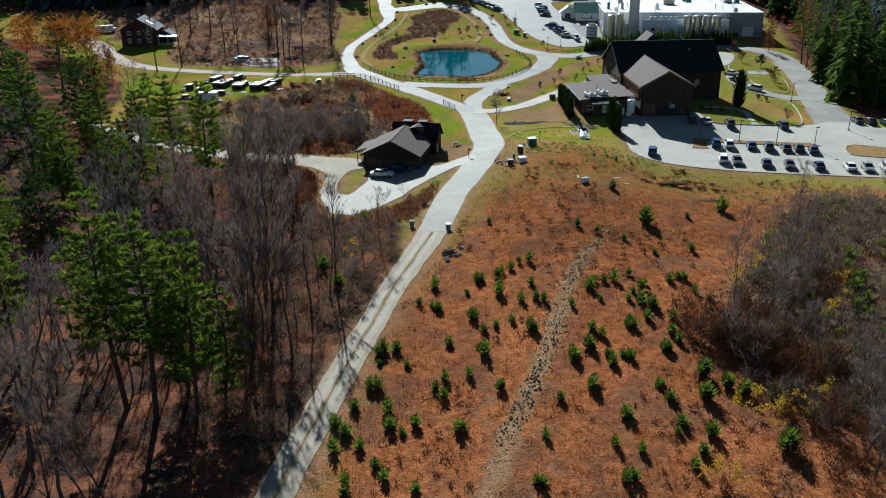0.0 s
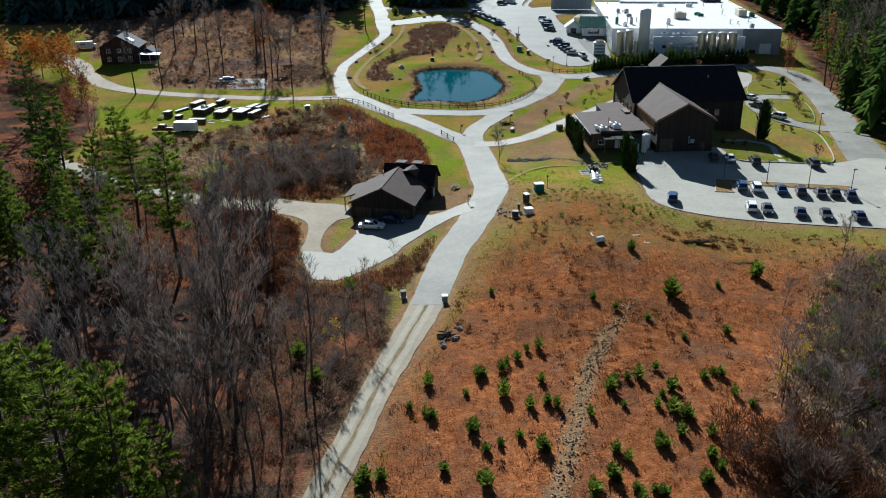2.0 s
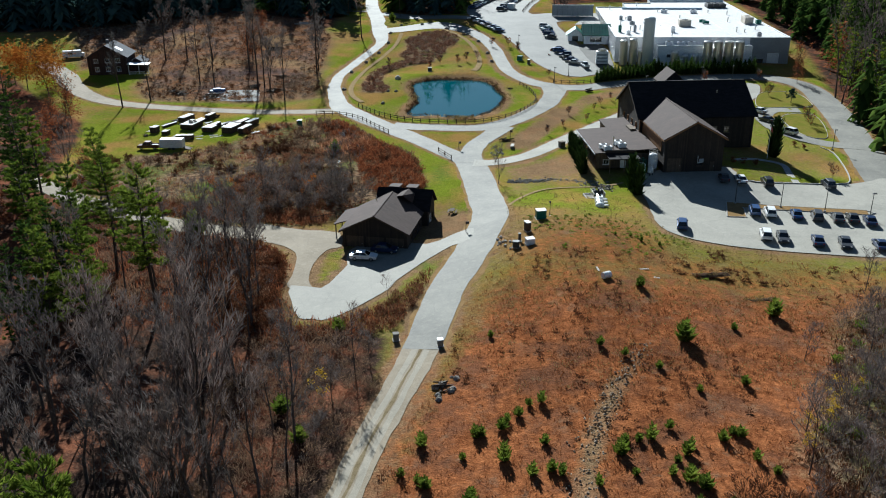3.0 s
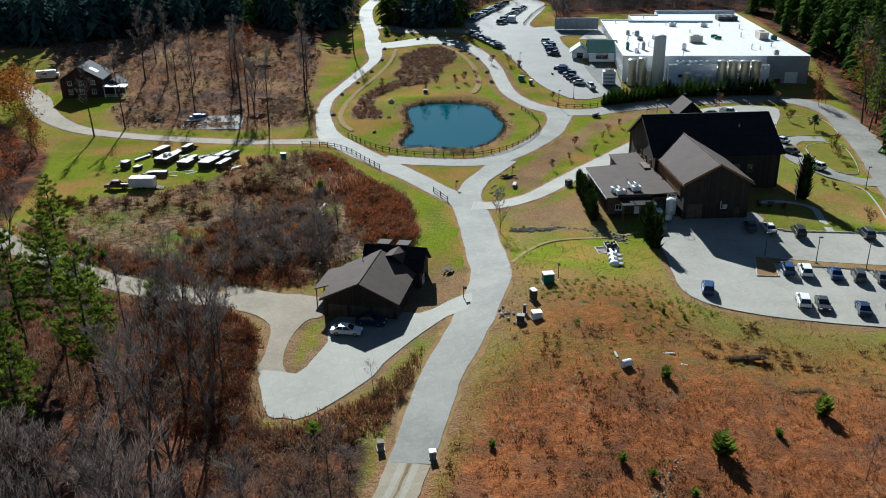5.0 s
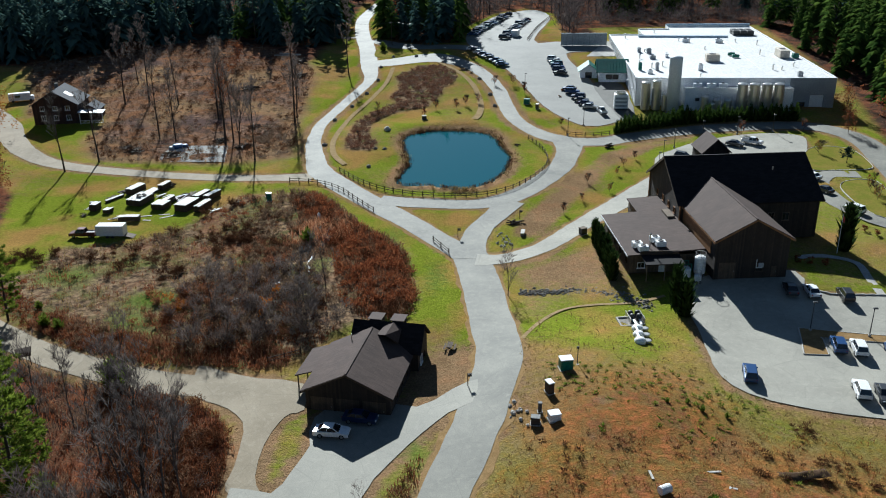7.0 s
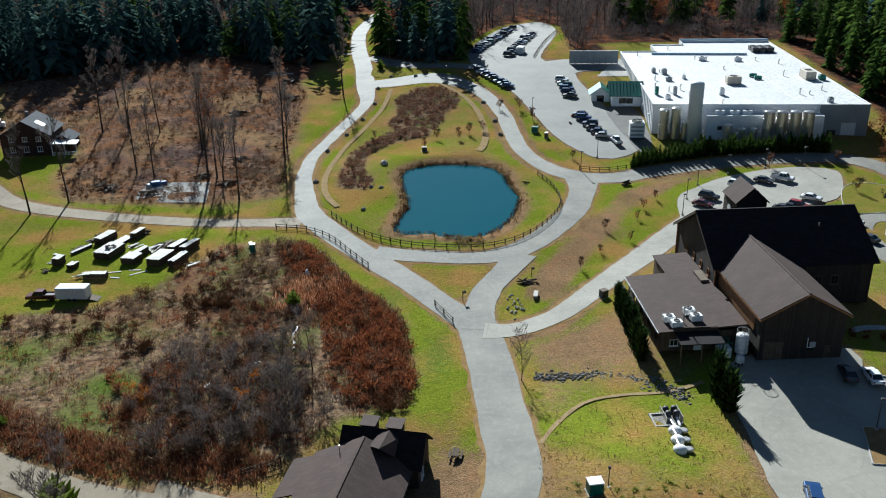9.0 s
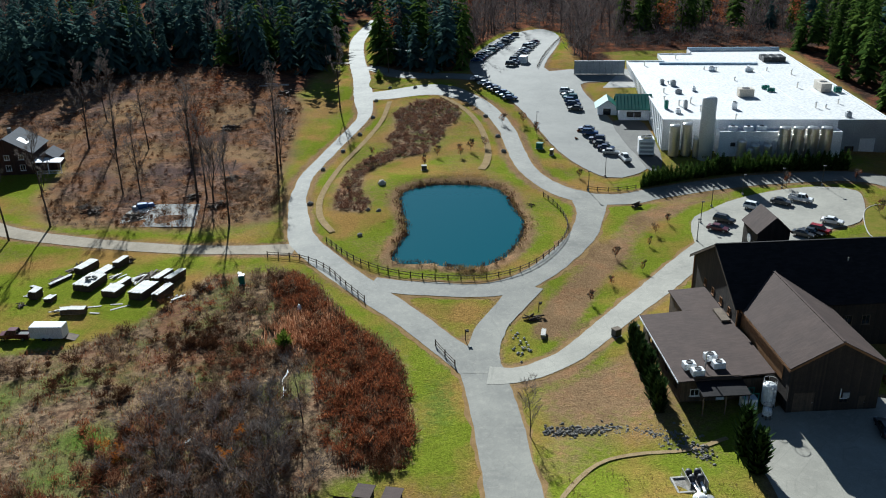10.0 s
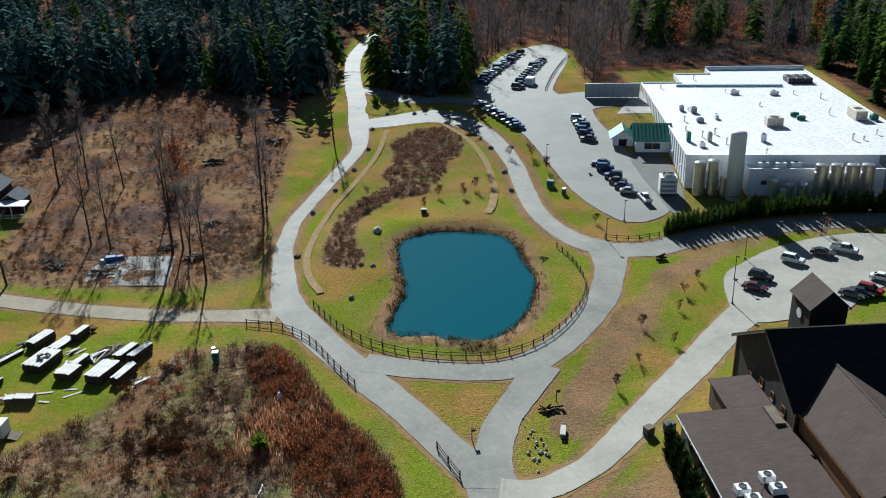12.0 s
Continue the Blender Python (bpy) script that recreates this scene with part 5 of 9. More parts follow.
hemlock_kinds = []
for s, h, r in ((61, 18, 4.0), (62, 15, 3.6), (63, 20, 4.2)):
    hemlock_kinds.append(tree_kind("dark_pine", *white_pine(s, h * 1.2, 0.10, 13, 0.20, 3.4, 6, 0.17), DARK_BARK, MID_NEEDLES, "tall dark green pine in the dense wood", "dark pines"))
hemlock_places = scattered(WOOD_WEST, 52, 4.8, 3.0, 60, lambda x, y: 104 < y < 246 and x < (-72 - max(0, (y - 215)) * 0.32 if y > 165 else -54) and x > -0.62 * y - 25)
plant(hemlock_kinds, hemlock_places, VR, 0.7, 1.1)
east_places = [(124, 306), (129, 312), (121, 296), (127, 299), (117, 281), (121, 272), (114, 262), (117, 250), (112, 243), (110, 232), (115, 222), (107.5, 218), (112, 212), (119, 236), (122, 258),
               (133, 320), (136, 332), (141, 342), (131, 290), (126, 280)]
east_kinds = [tree_kind("white_pine", *white_pine(54, 19, 0.2, 13, 0.22, 3.0, 7, 0.15), DARK_BARK, NEEDLES, "broad white pine beside the road", "white pines")]
plant(east_kinds + hemlock_kinds[:1], [(x + 4, y, 0.95) for x, y in east_places], VR)

orange_kinds = []
for s in (71, 72):
    w, f = bare_tree(s, 13, 0.36, 0.22, 3, 3)
    orange_kinds.append(tree_kind("autumn_tree", joined(w, f), leafy_crown(s, 13, 5.5, 1500, 0.42, 0.3), BARK, ORANGE_LEAVES, "broad autumn tree with bright orange leaves", "autumn trees"))
plant(orange_kinds, [(-121, 297, 1.05), (-130, 303, 1.1), (-142, 298, 1.15), (-124.5, 310, 1.0), (-136, 308, 1.1)], VR)
russet_kinds = []
for s in (73, 74):
    w, f = bare_tree(s, 9, 0.36, 0.2, 3, 3)
    russet_kinds.append(tree_kind("russet_tree", joined(w, f), leafy_crown(s, 9, 3.2, 650, 0.32, 0.2), BARK, RUSSET_LEAVES, "small tree with dry russet leaves", "russet trees"))
plant(russet_kinds, [(-96, 238, 1.0), (-92, 226, 0.9), (-100, 250, 1.1), (-66, 341, 1.35), (-68, 345, 1.1), (-72, 390, 1.0), (-100, 262, 1.0), (-78, 214, 0.7), (113, 300, 0.8), (120, 318, 0.9), (-104, 268, 1.1), (-80, 180, 1.0)], VR)
small_kinds = []
for s, h in ((81, 7.5), (82, 6.0), (83, 9.0)):
    w, f = bare_tree(s, h, 0.34, 0.15, 4, 2, 1)
    small_kinds.append(tree_kind("small_leafless_tree", w, f, BARK, TWIG, "small bushy leafless tree with grey twigs", "small leafless trees"))
plant(small_kinds, [(13.2, 203, 0.9), (-30, 205), (-35, 198), (-22, 203), (-26, 194),
                    (-18, 208), (-22.5, 136, 0.6), (-8.4, 130, 0.7), (-10, 127, 0.9), (-12, 119, 0.9), (-13, 110, 0.8), 
                    (-7.2, 150, 0.35), (-20, 198, 1.0), (-31, 191, 0.9), (39, 104, 0.9), (42, 99, 1.0), (45, 106, 0.9), (41, 110, 0.8), (47, 100, 1.0), (44, 93, 0.9), (50, 115, 0.8), (37, 96, 0.7),
                    (55, 122, 0.8), (58, 131, 0.7), (48, 128, 0.6), (62, 140, 0.7), (66, 150, 0.7), (84, 155, 0.6), (41.5, 70, 0.9), (44, 75, 1.0), (40.5, 66.5, 0.9), (46, 80, 1.0), (43, 72, 0.8), (47.5, 84, 0.9)], VR, 0.8, 1.1)
big_kinds = []
for s, h in ((86, 14), (87, 13)):
    w, f = bare_tree(s, h, 0.42, 0.12, 4, 3, 2, (0.2, 0.55), 0.017)
    big_kinds.append(tree_kind("spreading_leafless_tree", w, f, DARK_BARK, TWIG, "broad leafless tree with upswept dark limbs", "spreading leafless trees"))
plant(big_kinds, [(-31.9, 152.4, 1.05), (-29.4, 156, 0.85), (-23, 104, 1.25), (-27.5, 112, 1.1), (-37, 117, 1.1), (-52.5, 300, 1.05), (-40.5, 325, 1.0), (-23.5, 93, 1.2)], VR)
round_kinds = [tree_kind("ornamental_tree", trunk_arrays(3.4, 0.12), leafy_crown(84, 4.2, 1.3, 520, 0.28, 0.45), BARK, HAZED_NEEDLES, "small round dark green ornamental tree on the lawn")]
plant(round_kinds, [(102, 275.5, 1.0)], VR)
red_kinds = [tree_kind("young_maple", joined(*bare_tree(85, 3.8, 0.36, 0.2, 3, 3)), leafy_crown(85, 3.8, 1.2, 160, 0.2, 0.4), BARK, RUSSET_LEAVES, "young maple with thin russet leaves on the lawn", "young maples")]
plant(red_kinds, [(98, 254.5, 1.0), (96.8, 248.5, 1.0), (98.5, 284, 0.9), (36, 262, 0.6), (28, 243, 0.6), (47, 275, 0.6), (51, 281, 0.6), (40, 256, 0.55), (44, 268, 0.5), (33, 250, 0.5), (84.5, 301.5, 0.9),
                  (20, 352, 0.8), (14, 332, 0.8), (-16, 322, 0.7), (-16.5, 330, 0.6), (1, 326, 0.8), (7, 325, 0.8), (10, 330, 0.8), (26, 352, 0.9), (29, 342, 0.9), (36, 309, 0.6), (-20, 300, 0.6), (-2.5, 318, 0.7), (84.5, 205.5, 0.8), (102.3, 303.6, 0.8)], VR)

young_kinds = []
for s, h, r in ((91, 1.7, 0.74), (92, 1.35, 0.66), (93, 2.05, 0.8)):
    young_kinds.append(tree_kind("young_pine", trunk_arrays(h * 0.9, 0.05), conifer(s, h, r, 12, 10, 0.03, -0.55, 2, 0.45), DARK_BARK, YOUNG_NEEDLES, "knee-high young pine in the red meadow", "young pines of the meadow"))
YOUNG = [(-7.5, 92.7), (-5.8, 92.6), (4.8, 91), (-3.3, 105.3), (-0.7, 103.3), (-1.3, 110.6), (3.7, 100.2), (3.3, 107.6), (4.8, 111.5), (9.9, 115.2), (11.3, 117.1), (7.6, 107.1), (7.8, 112.8),
         (8.8, 98.6), (11, 96.4), (12.3, 109.6), (12.5, 104.8), (10.5, 104.4), (5.1, 96.5), (0.6, 93.5), (15.2, 90.1), (17.5, 91.4), (18.6, 95.4), (17, 102.2), (20.1, 107.1), (21, 103.6),
         (23.9, 109.6), (26.4, 111.6), (27.2, 106.9), (26.2, 102.4), (27.5, 101.3), (23.7, 97.7), (24.8, 103.5), (26.5, 90.3), (28.2, 94.3), (26, 98.2), (31.7, 109.5), (33.9, 110.3), (34.3, 106.1)]
YOUNG_NEAR = [(29.4, 98.2), (21.2, 89.1), (-11.3, 72.5), (-10.4, 75.4), (-9.8, 80.1), (-9.6, 67.1), (-8.7, 72.9), (-7.6, 84), (-6.2, 79.4), (-5.8, 76.2), (-3.1, 76.6), (-5.9, 67.8), (-2.8, 66), (1.9, 75.7),
              (2.9, 86.2), (6.2, 83), (-4.4, 88.8), (-8, 91.7), (-0.1, 81.8), (-1, 83.6), (10.3, 73.7), (8.7, 66.7), (12.7, 80.2), (16.5, 82.2), (19.2, 76.7), (17.8, 66.8), (19.5, 71), (23.8, 73.7),
              (24.4, 79.7), (23.8, 82.5), (27.2, 73.6), (25.5, 70.4), (17.1, 72), (19.4, 89.3), (17.9, 90.7), (15.3, 88.9), (21.9, 88.5), (23.8, 96), (27, 90.4)]
plant(young_kinds, YOUNG + YOUNG_NEAR + [(x + VR.uniform(-1.6, 1.6), y + VR.uniform(-2.2, 2.2), VR.uniform(0.5, 0.9)) for x, y in (YOUNG + YOUNG_NEAR)[::2]], VR, 0.6, 1.1)
bush_kinds = [tree_kind("dense_young_pine", trunk_arrays(2.2, 0.08), conifer(94, 3.0, 1.2, 15, 11, 0.02, -0.5, 2, 0.5), DARK_BARK, YOUNG_NEEDLES, "dense dark green young pine on the mound", "dense young pines")]
plant(bush_kinds, [(33, 130.8, 1.1), (48.6, 140.8, 1.0), (21.7, 129.3, 0.45), (24.4, 126.8, 0.4), (28.1, 123.9, 0.4), (31.8, 119, 0.35), (38, 121.2, 0.5), (7.7, 134, 0.35), (41.1, 135.3, 0.4), (30.2, 145.3, 0.6),
                   (33, 165.5, 0.26), (34.5, 164, 0.3), (30.3, 165, 0.24), (37.5, 163.5, 0.26), (-13.5, 138.5, 0.8), (-18, 118, 0.9), (-15, 112, 0.8), (-61.6, 195.8, 0.8), (-59.0, 194.6, 0.75), (-65.4, 202.3, 0.55), (-43.6, 176.6, 1.7), (-24, 229.5, 1.1), (52, 110, 0.8),
                   (56, 117, 0.9), (49, 104, 0.7), (38, 88, 0.8), (36, 80, 0.8), (34, 71, 0.9), (57, 104, 0.8), (60, 112, 0.7), (61, 119, 0.9), (59, 115, 0.8), (56.5, 107, 1.0), (54.5, 101.5, 0.9), (58, 110, 0.9), (29.5, 85, 0.8), (31.5, 82.5, 0.7), (33, 81, 0.7), (28.5, 80, 0.8), (-19.5, 409, 1.2)], VR)

arbor_kinds = [tree_kind("arborvitae", trunk_arrays(4.0, 0.1), conifer(95, 5.6, 1.15, 36, 14, 0.0, -0.85, 2, 0.26), DARK_BARK, ARBOR_NEEDLES, "tall narrow dark arborvitae beside the barn", "arborvitae beside the barn")]
plant(arbor_kinds, [(31.4, 224.4, 0.85), (31.6, 221.2, 0.92), (31.6, 217.9, 0.96), (31.6, 214.5, 1.0), (31.5, 211.0, 1.0), (31.5, 207.6, 1.0), (39.9, 197.4, 1.2), (40.4, 193.8, 1.2), (76.6, 219.4, 1.6)], VR)
hedge_kinds = [tree_kind("hedge_evergreen", trunk_arrays(2.0, 0.06), conifer(96, 3.9, 0.9, 24, 10, 0.0, -0.7, 2, 0.8), DARK_BARK, MID_NEEDLES, "small pointed evergreen of a clipped row", "evergreen row before the white plant")]
hedge_line = curve_points([(50.5, 303.2), (60.4, 307.2), (70.3, 310.2), (81.1, 312.0), (91.8, 312.4), (103, 312.0)], 1.3)
plant(hedge_kinds, [(p[0], p[1]) for p in hedge_line], VR, 1.05, 1.45)
for x, y, s in ((65.3, 212.4, 1.0), (67.3, 212, 1.05), (70, 211.8, 1.0), (86, 230.9, 1.0), (87.2, 228.2, 1.05), (41, 344, 0.6), (39.5, 338, 0.5)):
    ob = thing("round_shrub", pose(x, y, ground_z(x, y)), "clipped round brown shrub at the edge of the lawn", "shrub", "round shrubs")
    part("stems", numpy_mesh("stems", *shrub_arrays(int(x), 0.9 * s, 8, 2), BROWN_TWIG), BROWN_TWIG, ob)
    part("foliage", numpy_mesh("foliage", *leafy_crown(int(x), 1.1 * s, 0.75 * s, 320, 0.14, 0.15), RUSSET_LEAVES), RUSSET_LEAVES, ob)


def stuff(name, variants, places, mat, label, low=0.7, high=1.3, category="plants"):
    if places:
        tagged(new(name, scatter_mesh(name, variants, rows_of(places, low, high), mat)), label, category, kind="stuff")


def along(line, count, spread):
    pts = curve_points(line, 0.5, True)
    return [(pts[k][0] + VR.gauss(0, spread), pts[k][1] + VR.gauss(0, spread)) for k in (VR.randrange(len(pts)) for _ in range(count))]


clump = lambda x, y, f, lim: noise.noise((x * f, y * f, 5.5)) > lim
track = [(0, 50), (4.3, 65.7), (6.9, 75.4), (10.7, 86.1), (14.5, 98.1), (18.1, 111.2), (21.8, 119.6), (27.4, 129)]
bare_ground = lambda x, y: abs(x - np.interp(y, [p[1] for p in track], [p[0] for p in track])) > 1.6 or VR.random() < 0.15
stuff("meadow_grass", [tuft_arrays(s, 0.42, 9, 0.3, 0.035) for s in range(6)], scattered(MEADOW, 9500, 0.45, 0.3, 4, lambda x, y: 58 < y < 166 and abs(x) < 0.62 * y and bare_ground(x, y) and VR.random() < 1.15 - y / 190), RED_GRASS, "tufts of dry red bluestem grass", category="grass")
def pebble_arrays(seed):
    rng = random.Random(seed)
    v = np.array([(rng.uniform(0.7, 1.2) * a, rng.uniform(0.7, 1.2) * b, c) for a, b, c in ((0.16, 0, 0), (0, 0.13, 0), (-0.16, 0, 0), (0, -0.13, 0), (0.08, 0.02, 0.11), (-0.05, 0.05, 0.12))])
    return v, np.array([(0, 1, 5, 4), (1, 2, 5, 5), (2, 3, 4, 5), (3, 0, 4, 4)])[:, :4]


def track_places(count, spread):
    out = []
    for _ in range(count):
        y = VR.uniform(56, 130)
        out.append((float(np.interp(y, [p[1] for p in track], [p[0] for p in track])) + VR.gauss(0, spread), y))
    return out


stuff("track_stones", [pebble_arrays(s) for s in range(4)], track_places(900, 0.9), TRACK_STONE, "loose stones along the worn track", 0.5, 1.4, category="stones")
stuff("meadow_weeds", [bush_arrays(s, 0.6, 0.5, 40, 0.3, 0.04) for s in range(190, 194)], scattered(MEADOW, 520, 1.2, 0.4, 8, lambda x, y: 58 < y < 166 and abs(x) < 0.62 * y and clump(x, y, 0.09, 0.0)), BROWN_TWIG, "low dark brown weeds in the red meadow", 0.6, 1.4, category="weeds")
stuff("mound_red_grass", [tuft_arrays(s, 0.30, 9, 0.36, 0.045) for s in range(14, 18)], scattered([(4, 122), (60, 122), (62, 146), (40, 146), (10, 146)], 900, 0.5, 0.5, 6), RED_GRASS, "tufts of dry red grass on the mound", category="grass")
stuff("mound_grass", [tuft_arrays(s, 0.30, 8, 0.32, 0.045) for s in range(10, 14)], scattered([(4, 120), (60, 120), (62, 160), (40, 190), (16, 196)], 1500, 0.5, 0.5, 6), STRAW, "tufts of straw-coloured dry grass", category="grass")
stuff("brush_field_bushes", [bush_arrays(s, 1.5, 1.1, 130, 0.45, 0.05) for s in range(20, 25)], scattered(BRUSH, 190, 1.6, 1.0, 14, lambda x, y: (clump(x, y, 0.09, -0.05) if x > -38 else clump(x, y, 0.09, 0.32)) and not (-66 < x < -44 and 198 < y < 224)), BUSH, "low leafless brown brush in an overgrown field", category="brush")
stuff("brush_field_straw", [tuft_arrays(s, 0.6, 9, 0.35, 0.05) for s in range(36, 39)], scattered(BRUSH, 700, 0.8, 0.6, 8, lambda x, y: x < -30), STRAW, "pale dry grass across the brush field", category="grass")
stuff("brush_field_clumps", [bush_arrays(s, 2.0, 1.4, 260, 0.5, 0.05) for s in range(150, 154)], [(-20, 236), (-18, 230), (-33, 243), (-36, 247), (-30, 228), (-46, 232), (-41, 224), (-52, 236), (-25, 225), (-57, 226), (-12, 222), (-14, 212), (-48, 246), (-38, 238), (-64, 222), (-22, 243), (-44, 252), (-28, 250)], BROWN_TWIG, "dense dark brown bushes in the brush field", 0.7, 1.3, category="brush")
stuff("brush_field_grass", [tuft_arrays(s, 0.8, 11, 0.3, 0.05) for s in range(30, 35)], scattered(BRUSH, 1300, 0.6, 0.6, 8, lambda x, y: VR.random() < (0.6 if x > -12 or y < 193 else 0.12)), RUSSET_LEAVES, "dry russet weeds between the brush", category="weeds")
stuff("brush_field_russet", [bush_arrays(s, 1.5, 1.3, 120, 0.45, 0.06) for s in range(100, 104)], scattered([(-3, 204), (-5, 222), (-9, 231), (-15, 238), (-21, 249), (-27, 258), (-30, 250), (-24, 236), (-18, 224), (-16, 206), (-12, 197)], 170, 1.1, 0.8, 20) + scattered(BRUSH, 40, 2.0, 1.0, 10, lambda x, y: clump(x, y, 0.07, 0.1)), RUSSET_LEAVES, "russet bushes at the edge of the brush field", category="brush")
stuff("brush_thicket", [bush_arrays(s, 3.6, 1.7, 230, 0.7, 0.04) for s in range(25, 29)], scattered([(-37, 187), (-14, 190), (-14, 200), (-24, 209), (-37, 207)], 34, 2.2, 1.0, 12), GREY_BUSH, "grey leafless thicket in the brush field", category="brush")
stuff("swale_brush", [bush_arrays(s, 0.9, 0.9, 90, 0.35, 0.05) for s in range(160, 164)], scattered(SWALE, 300, 0.9, 0.4, 16), SWALE_TWIG, "low tangled red-brown brush in a shallow swale", category="brush")
stuff("swale_grey_brush", [bush_arrays(s, 0.8, 0.9, 80, 0.35, 0.05) for s in range(164, 167)], scattered(SWALE, 130, 1.1, 0.4, 16), WEED, "low grey tangled brush in a shallow swale", category="brush")
def reedy(x, y):
    """Reeds stand thick along the lawn and thin out raggedly into the brush."""
    d = float(edge_distance(CATTAIL_EDGE, np.array([x]), np.array([y]), False)[0])
    return d + 9.0 * noise.noise((x * 0.16, y * 0.16, 3.3)) + VR.uniform(-4, 4) < 8.0


stuff("cattails", [tuft_arrays(s, 0.95, 13, 0.45, 0.045) for s in range(170, 175)], scattered(CATTAILS, 1700, 0.5, 0.5, 20, lambda x, y: reedy(x, y)), REED_RUSSET, "dense rust-brown reeds along the brush field", category="reeds")
stuff("plume_grass", [tuft_arrays(s, 1.4, 18, 0.55, 0.06) for s in range(175, 178)], [(-21.8 + VR.gauss(0, 2.6), 235.5 + VR.gauss(0, 3.4)) for _ in range(260)], PLUME, "tall pale orange plume grass", category="grass")
stuff("brush_field_saplings", [bush_arrays(s, 2.4, 1.2, 200, 0.6, 0.035) for s in range(178, 182)], scattered([(-43, 188), (-22, 184), (-20, 200), (-30, 214), (-42, 213)], 60, 2.0, 1.0, 16), REED_RUSSET, "rust-brown leafless saplings in the brush field", 0.5, 1.2, category="brush")
stuff("drive_edge_weeds", [bush_arrays(s, 0.8, 0.7, 60, 0.35, 0.045) for s in range(182, 186)], scattered([(-86, 212), (-70, 199), (-52, 186.5), (-40, 182.5), (-24, 180.5), (-20, 184), (-24, 188), (-42, 189), (-56, 195), (-72, 208)], 260, 1.0, 0.7, 20), RUSSET_LEAVES, "low russet weeds along the gravel drive", category="weeds")
stuff("yard_edge_brush", [bush_arrays(s, 1.0, 0.8, 80, 0.4, 0.04) for s in range(186, 190)], scattered([(-27, 168), (-25.5, 152), (-24, 143), (-18, 139), (-8, 146), (-3.5, 152), (-1.6, 157), (-2.5, 148), (-6, 138), (-26, 134), (-32, 160)], 230, 1.0, 0.5, 20), REED_RUSSET, "rust-brown brush round the asphalt yard", category="brush")
stuff("yard_edge_weeds", [tuft_arrays(s, 0.7, 11, 0.3, 0.05) for s in range(195, 198)], scattered([(-27, 168), (-25.5, 152), (-24, 143), (-18, 139), (-8, 146), (-1.0, 159), (-1.6, 151), (-6, 138), (-26, 134), (-32, 160)], 420, 0.6, 0.4, 20), RUSSET_LEAVES, "dry russet weeds round the asphalt yard", category="weeds")
stuff("swale_weeds", [tuft_arrays(s, 0.9, 11, 0.3, 0.05) for s in range(40, 45)], scattered(SWALE, 420, 0.6, 0.4, 12), SWALE_TWIG, "brown dry weeds in a shallow swale", category="weeds")
stuff("pond_reeds", [tuft_arrays(s, 0.75, 11, 0.25, 0.04) for s in range(50, 54)], [p for p in along(POND, 750, 0.75) if not inside(POND, np.array([p[0]]), np.array([p[1]]))[0]], BROWN_TWIG, "brown reeds along the water's edge", category="reeds")
stuff("pond_sedge", [tuft_arrays(s, 0.8, 9, 0.25, 0.04) for s in range(54, 57)], [(7 + VR.gauss(0, 1.6), 255.4 + VR.gauss(0, 0.7)) for _ in range(60)] + along(POND, 260, 1.6), STRAW, "pale sedge along the pond's bank", category="reeds")
FIELD = scattered(STUMPS, 1300, 1.1, 0.8, 10, lambda x, y: clump(x, y, 0.07, -0.2))
stuff("cleared_field_weeds", [bush_arrays(s, 0.9, 1.0, 66, 0.4, 0.04) for s in range(60, 65)], FIELD[::2], WEED, "grey-brown brambles over a cleared field", category="brush")
stuff("cleared_field_brambles", [bush_arrays(s, 1.1, 0.8, 66, 0.4, 0.045) for s in range(155, 159)], FIELD[1::2], BROWN_TWIG, "dark brown brambles over a cleared field", category="brush")
stuff("cleared_field_grass", [tuft_arrays(s, 0.7, 9, 0.3, 0.05) for s in range(65, 69)], scattered(STUMPS, 2400, 0.7, 0.8, 8, lambda x, y: clump(x, y, 0.05, -0.1)), FIELD_GRASS, "dry pinkish weeds over a cleared field", category="weeds")
stuff("cleared_field_slash", [bush_arrays(s, 0.35, 1.0, 26, 0.5, 0.05) for s in range(130, 133)], scattered(STUMPS, 700, 1.3, 0.8, 10), PALE_TWIG, "pale slash and chips over a cleared field", category="slash")
stuff("east_scrub", [bush_arrays(s, 2.8, 1.7, 190, 0.6, 0.03) for s in range(70, 75)], scattered(SCRUB_EAST, 210, 1.9, 0, 14, lambda x, y: x < 0.62 * y + 6 and clump(x, y, 0.08, -0.15)), GREY_BUSH, "grey leafless scrub beside the meadow", category="brush")
THICKET = [(38 + VR.gauss(0, 3.8), 92 + VR.gauss(0, 5.0)) for _ in range(44)] + [(50 + VR.gauss(0, 4.5), 110 + VR.gauss(0, 5.0)) for _ in range(18)] + [(41 + VR.gauss(0, 4.0), 81 + VR.gauss(0, 3.5)) for _ in range(30)] + [(47 + VR.gauss(0, 3.0), 72 + VR.gauss(0, 4.0)) for _ in range(12)]
stuff("east_thicket", [bush_arrays(s, 5.6, 2.1, 330, 0.9, 0.035) for s in range(120, 125)], THICKET[::2], GREY_BUSH, "tall grey leafless thicket with deep shade beneath", 0.5, 1.15, category="brush")
stuff("east_brown_thicket", [bush_arrays(s, 5.0, 1.9, 300, 0.7, 0.045) for s in range(125, 129)], THICKET[1::2] + [(37 + VR.gauss(0, 3.2), 91 + VR.gauss(0, 4.5)) for _ in range(34)], BROWN_TWIG, "tall brown leafless thicket with deep shade beneath", 0.5, 1.15, category="brush")
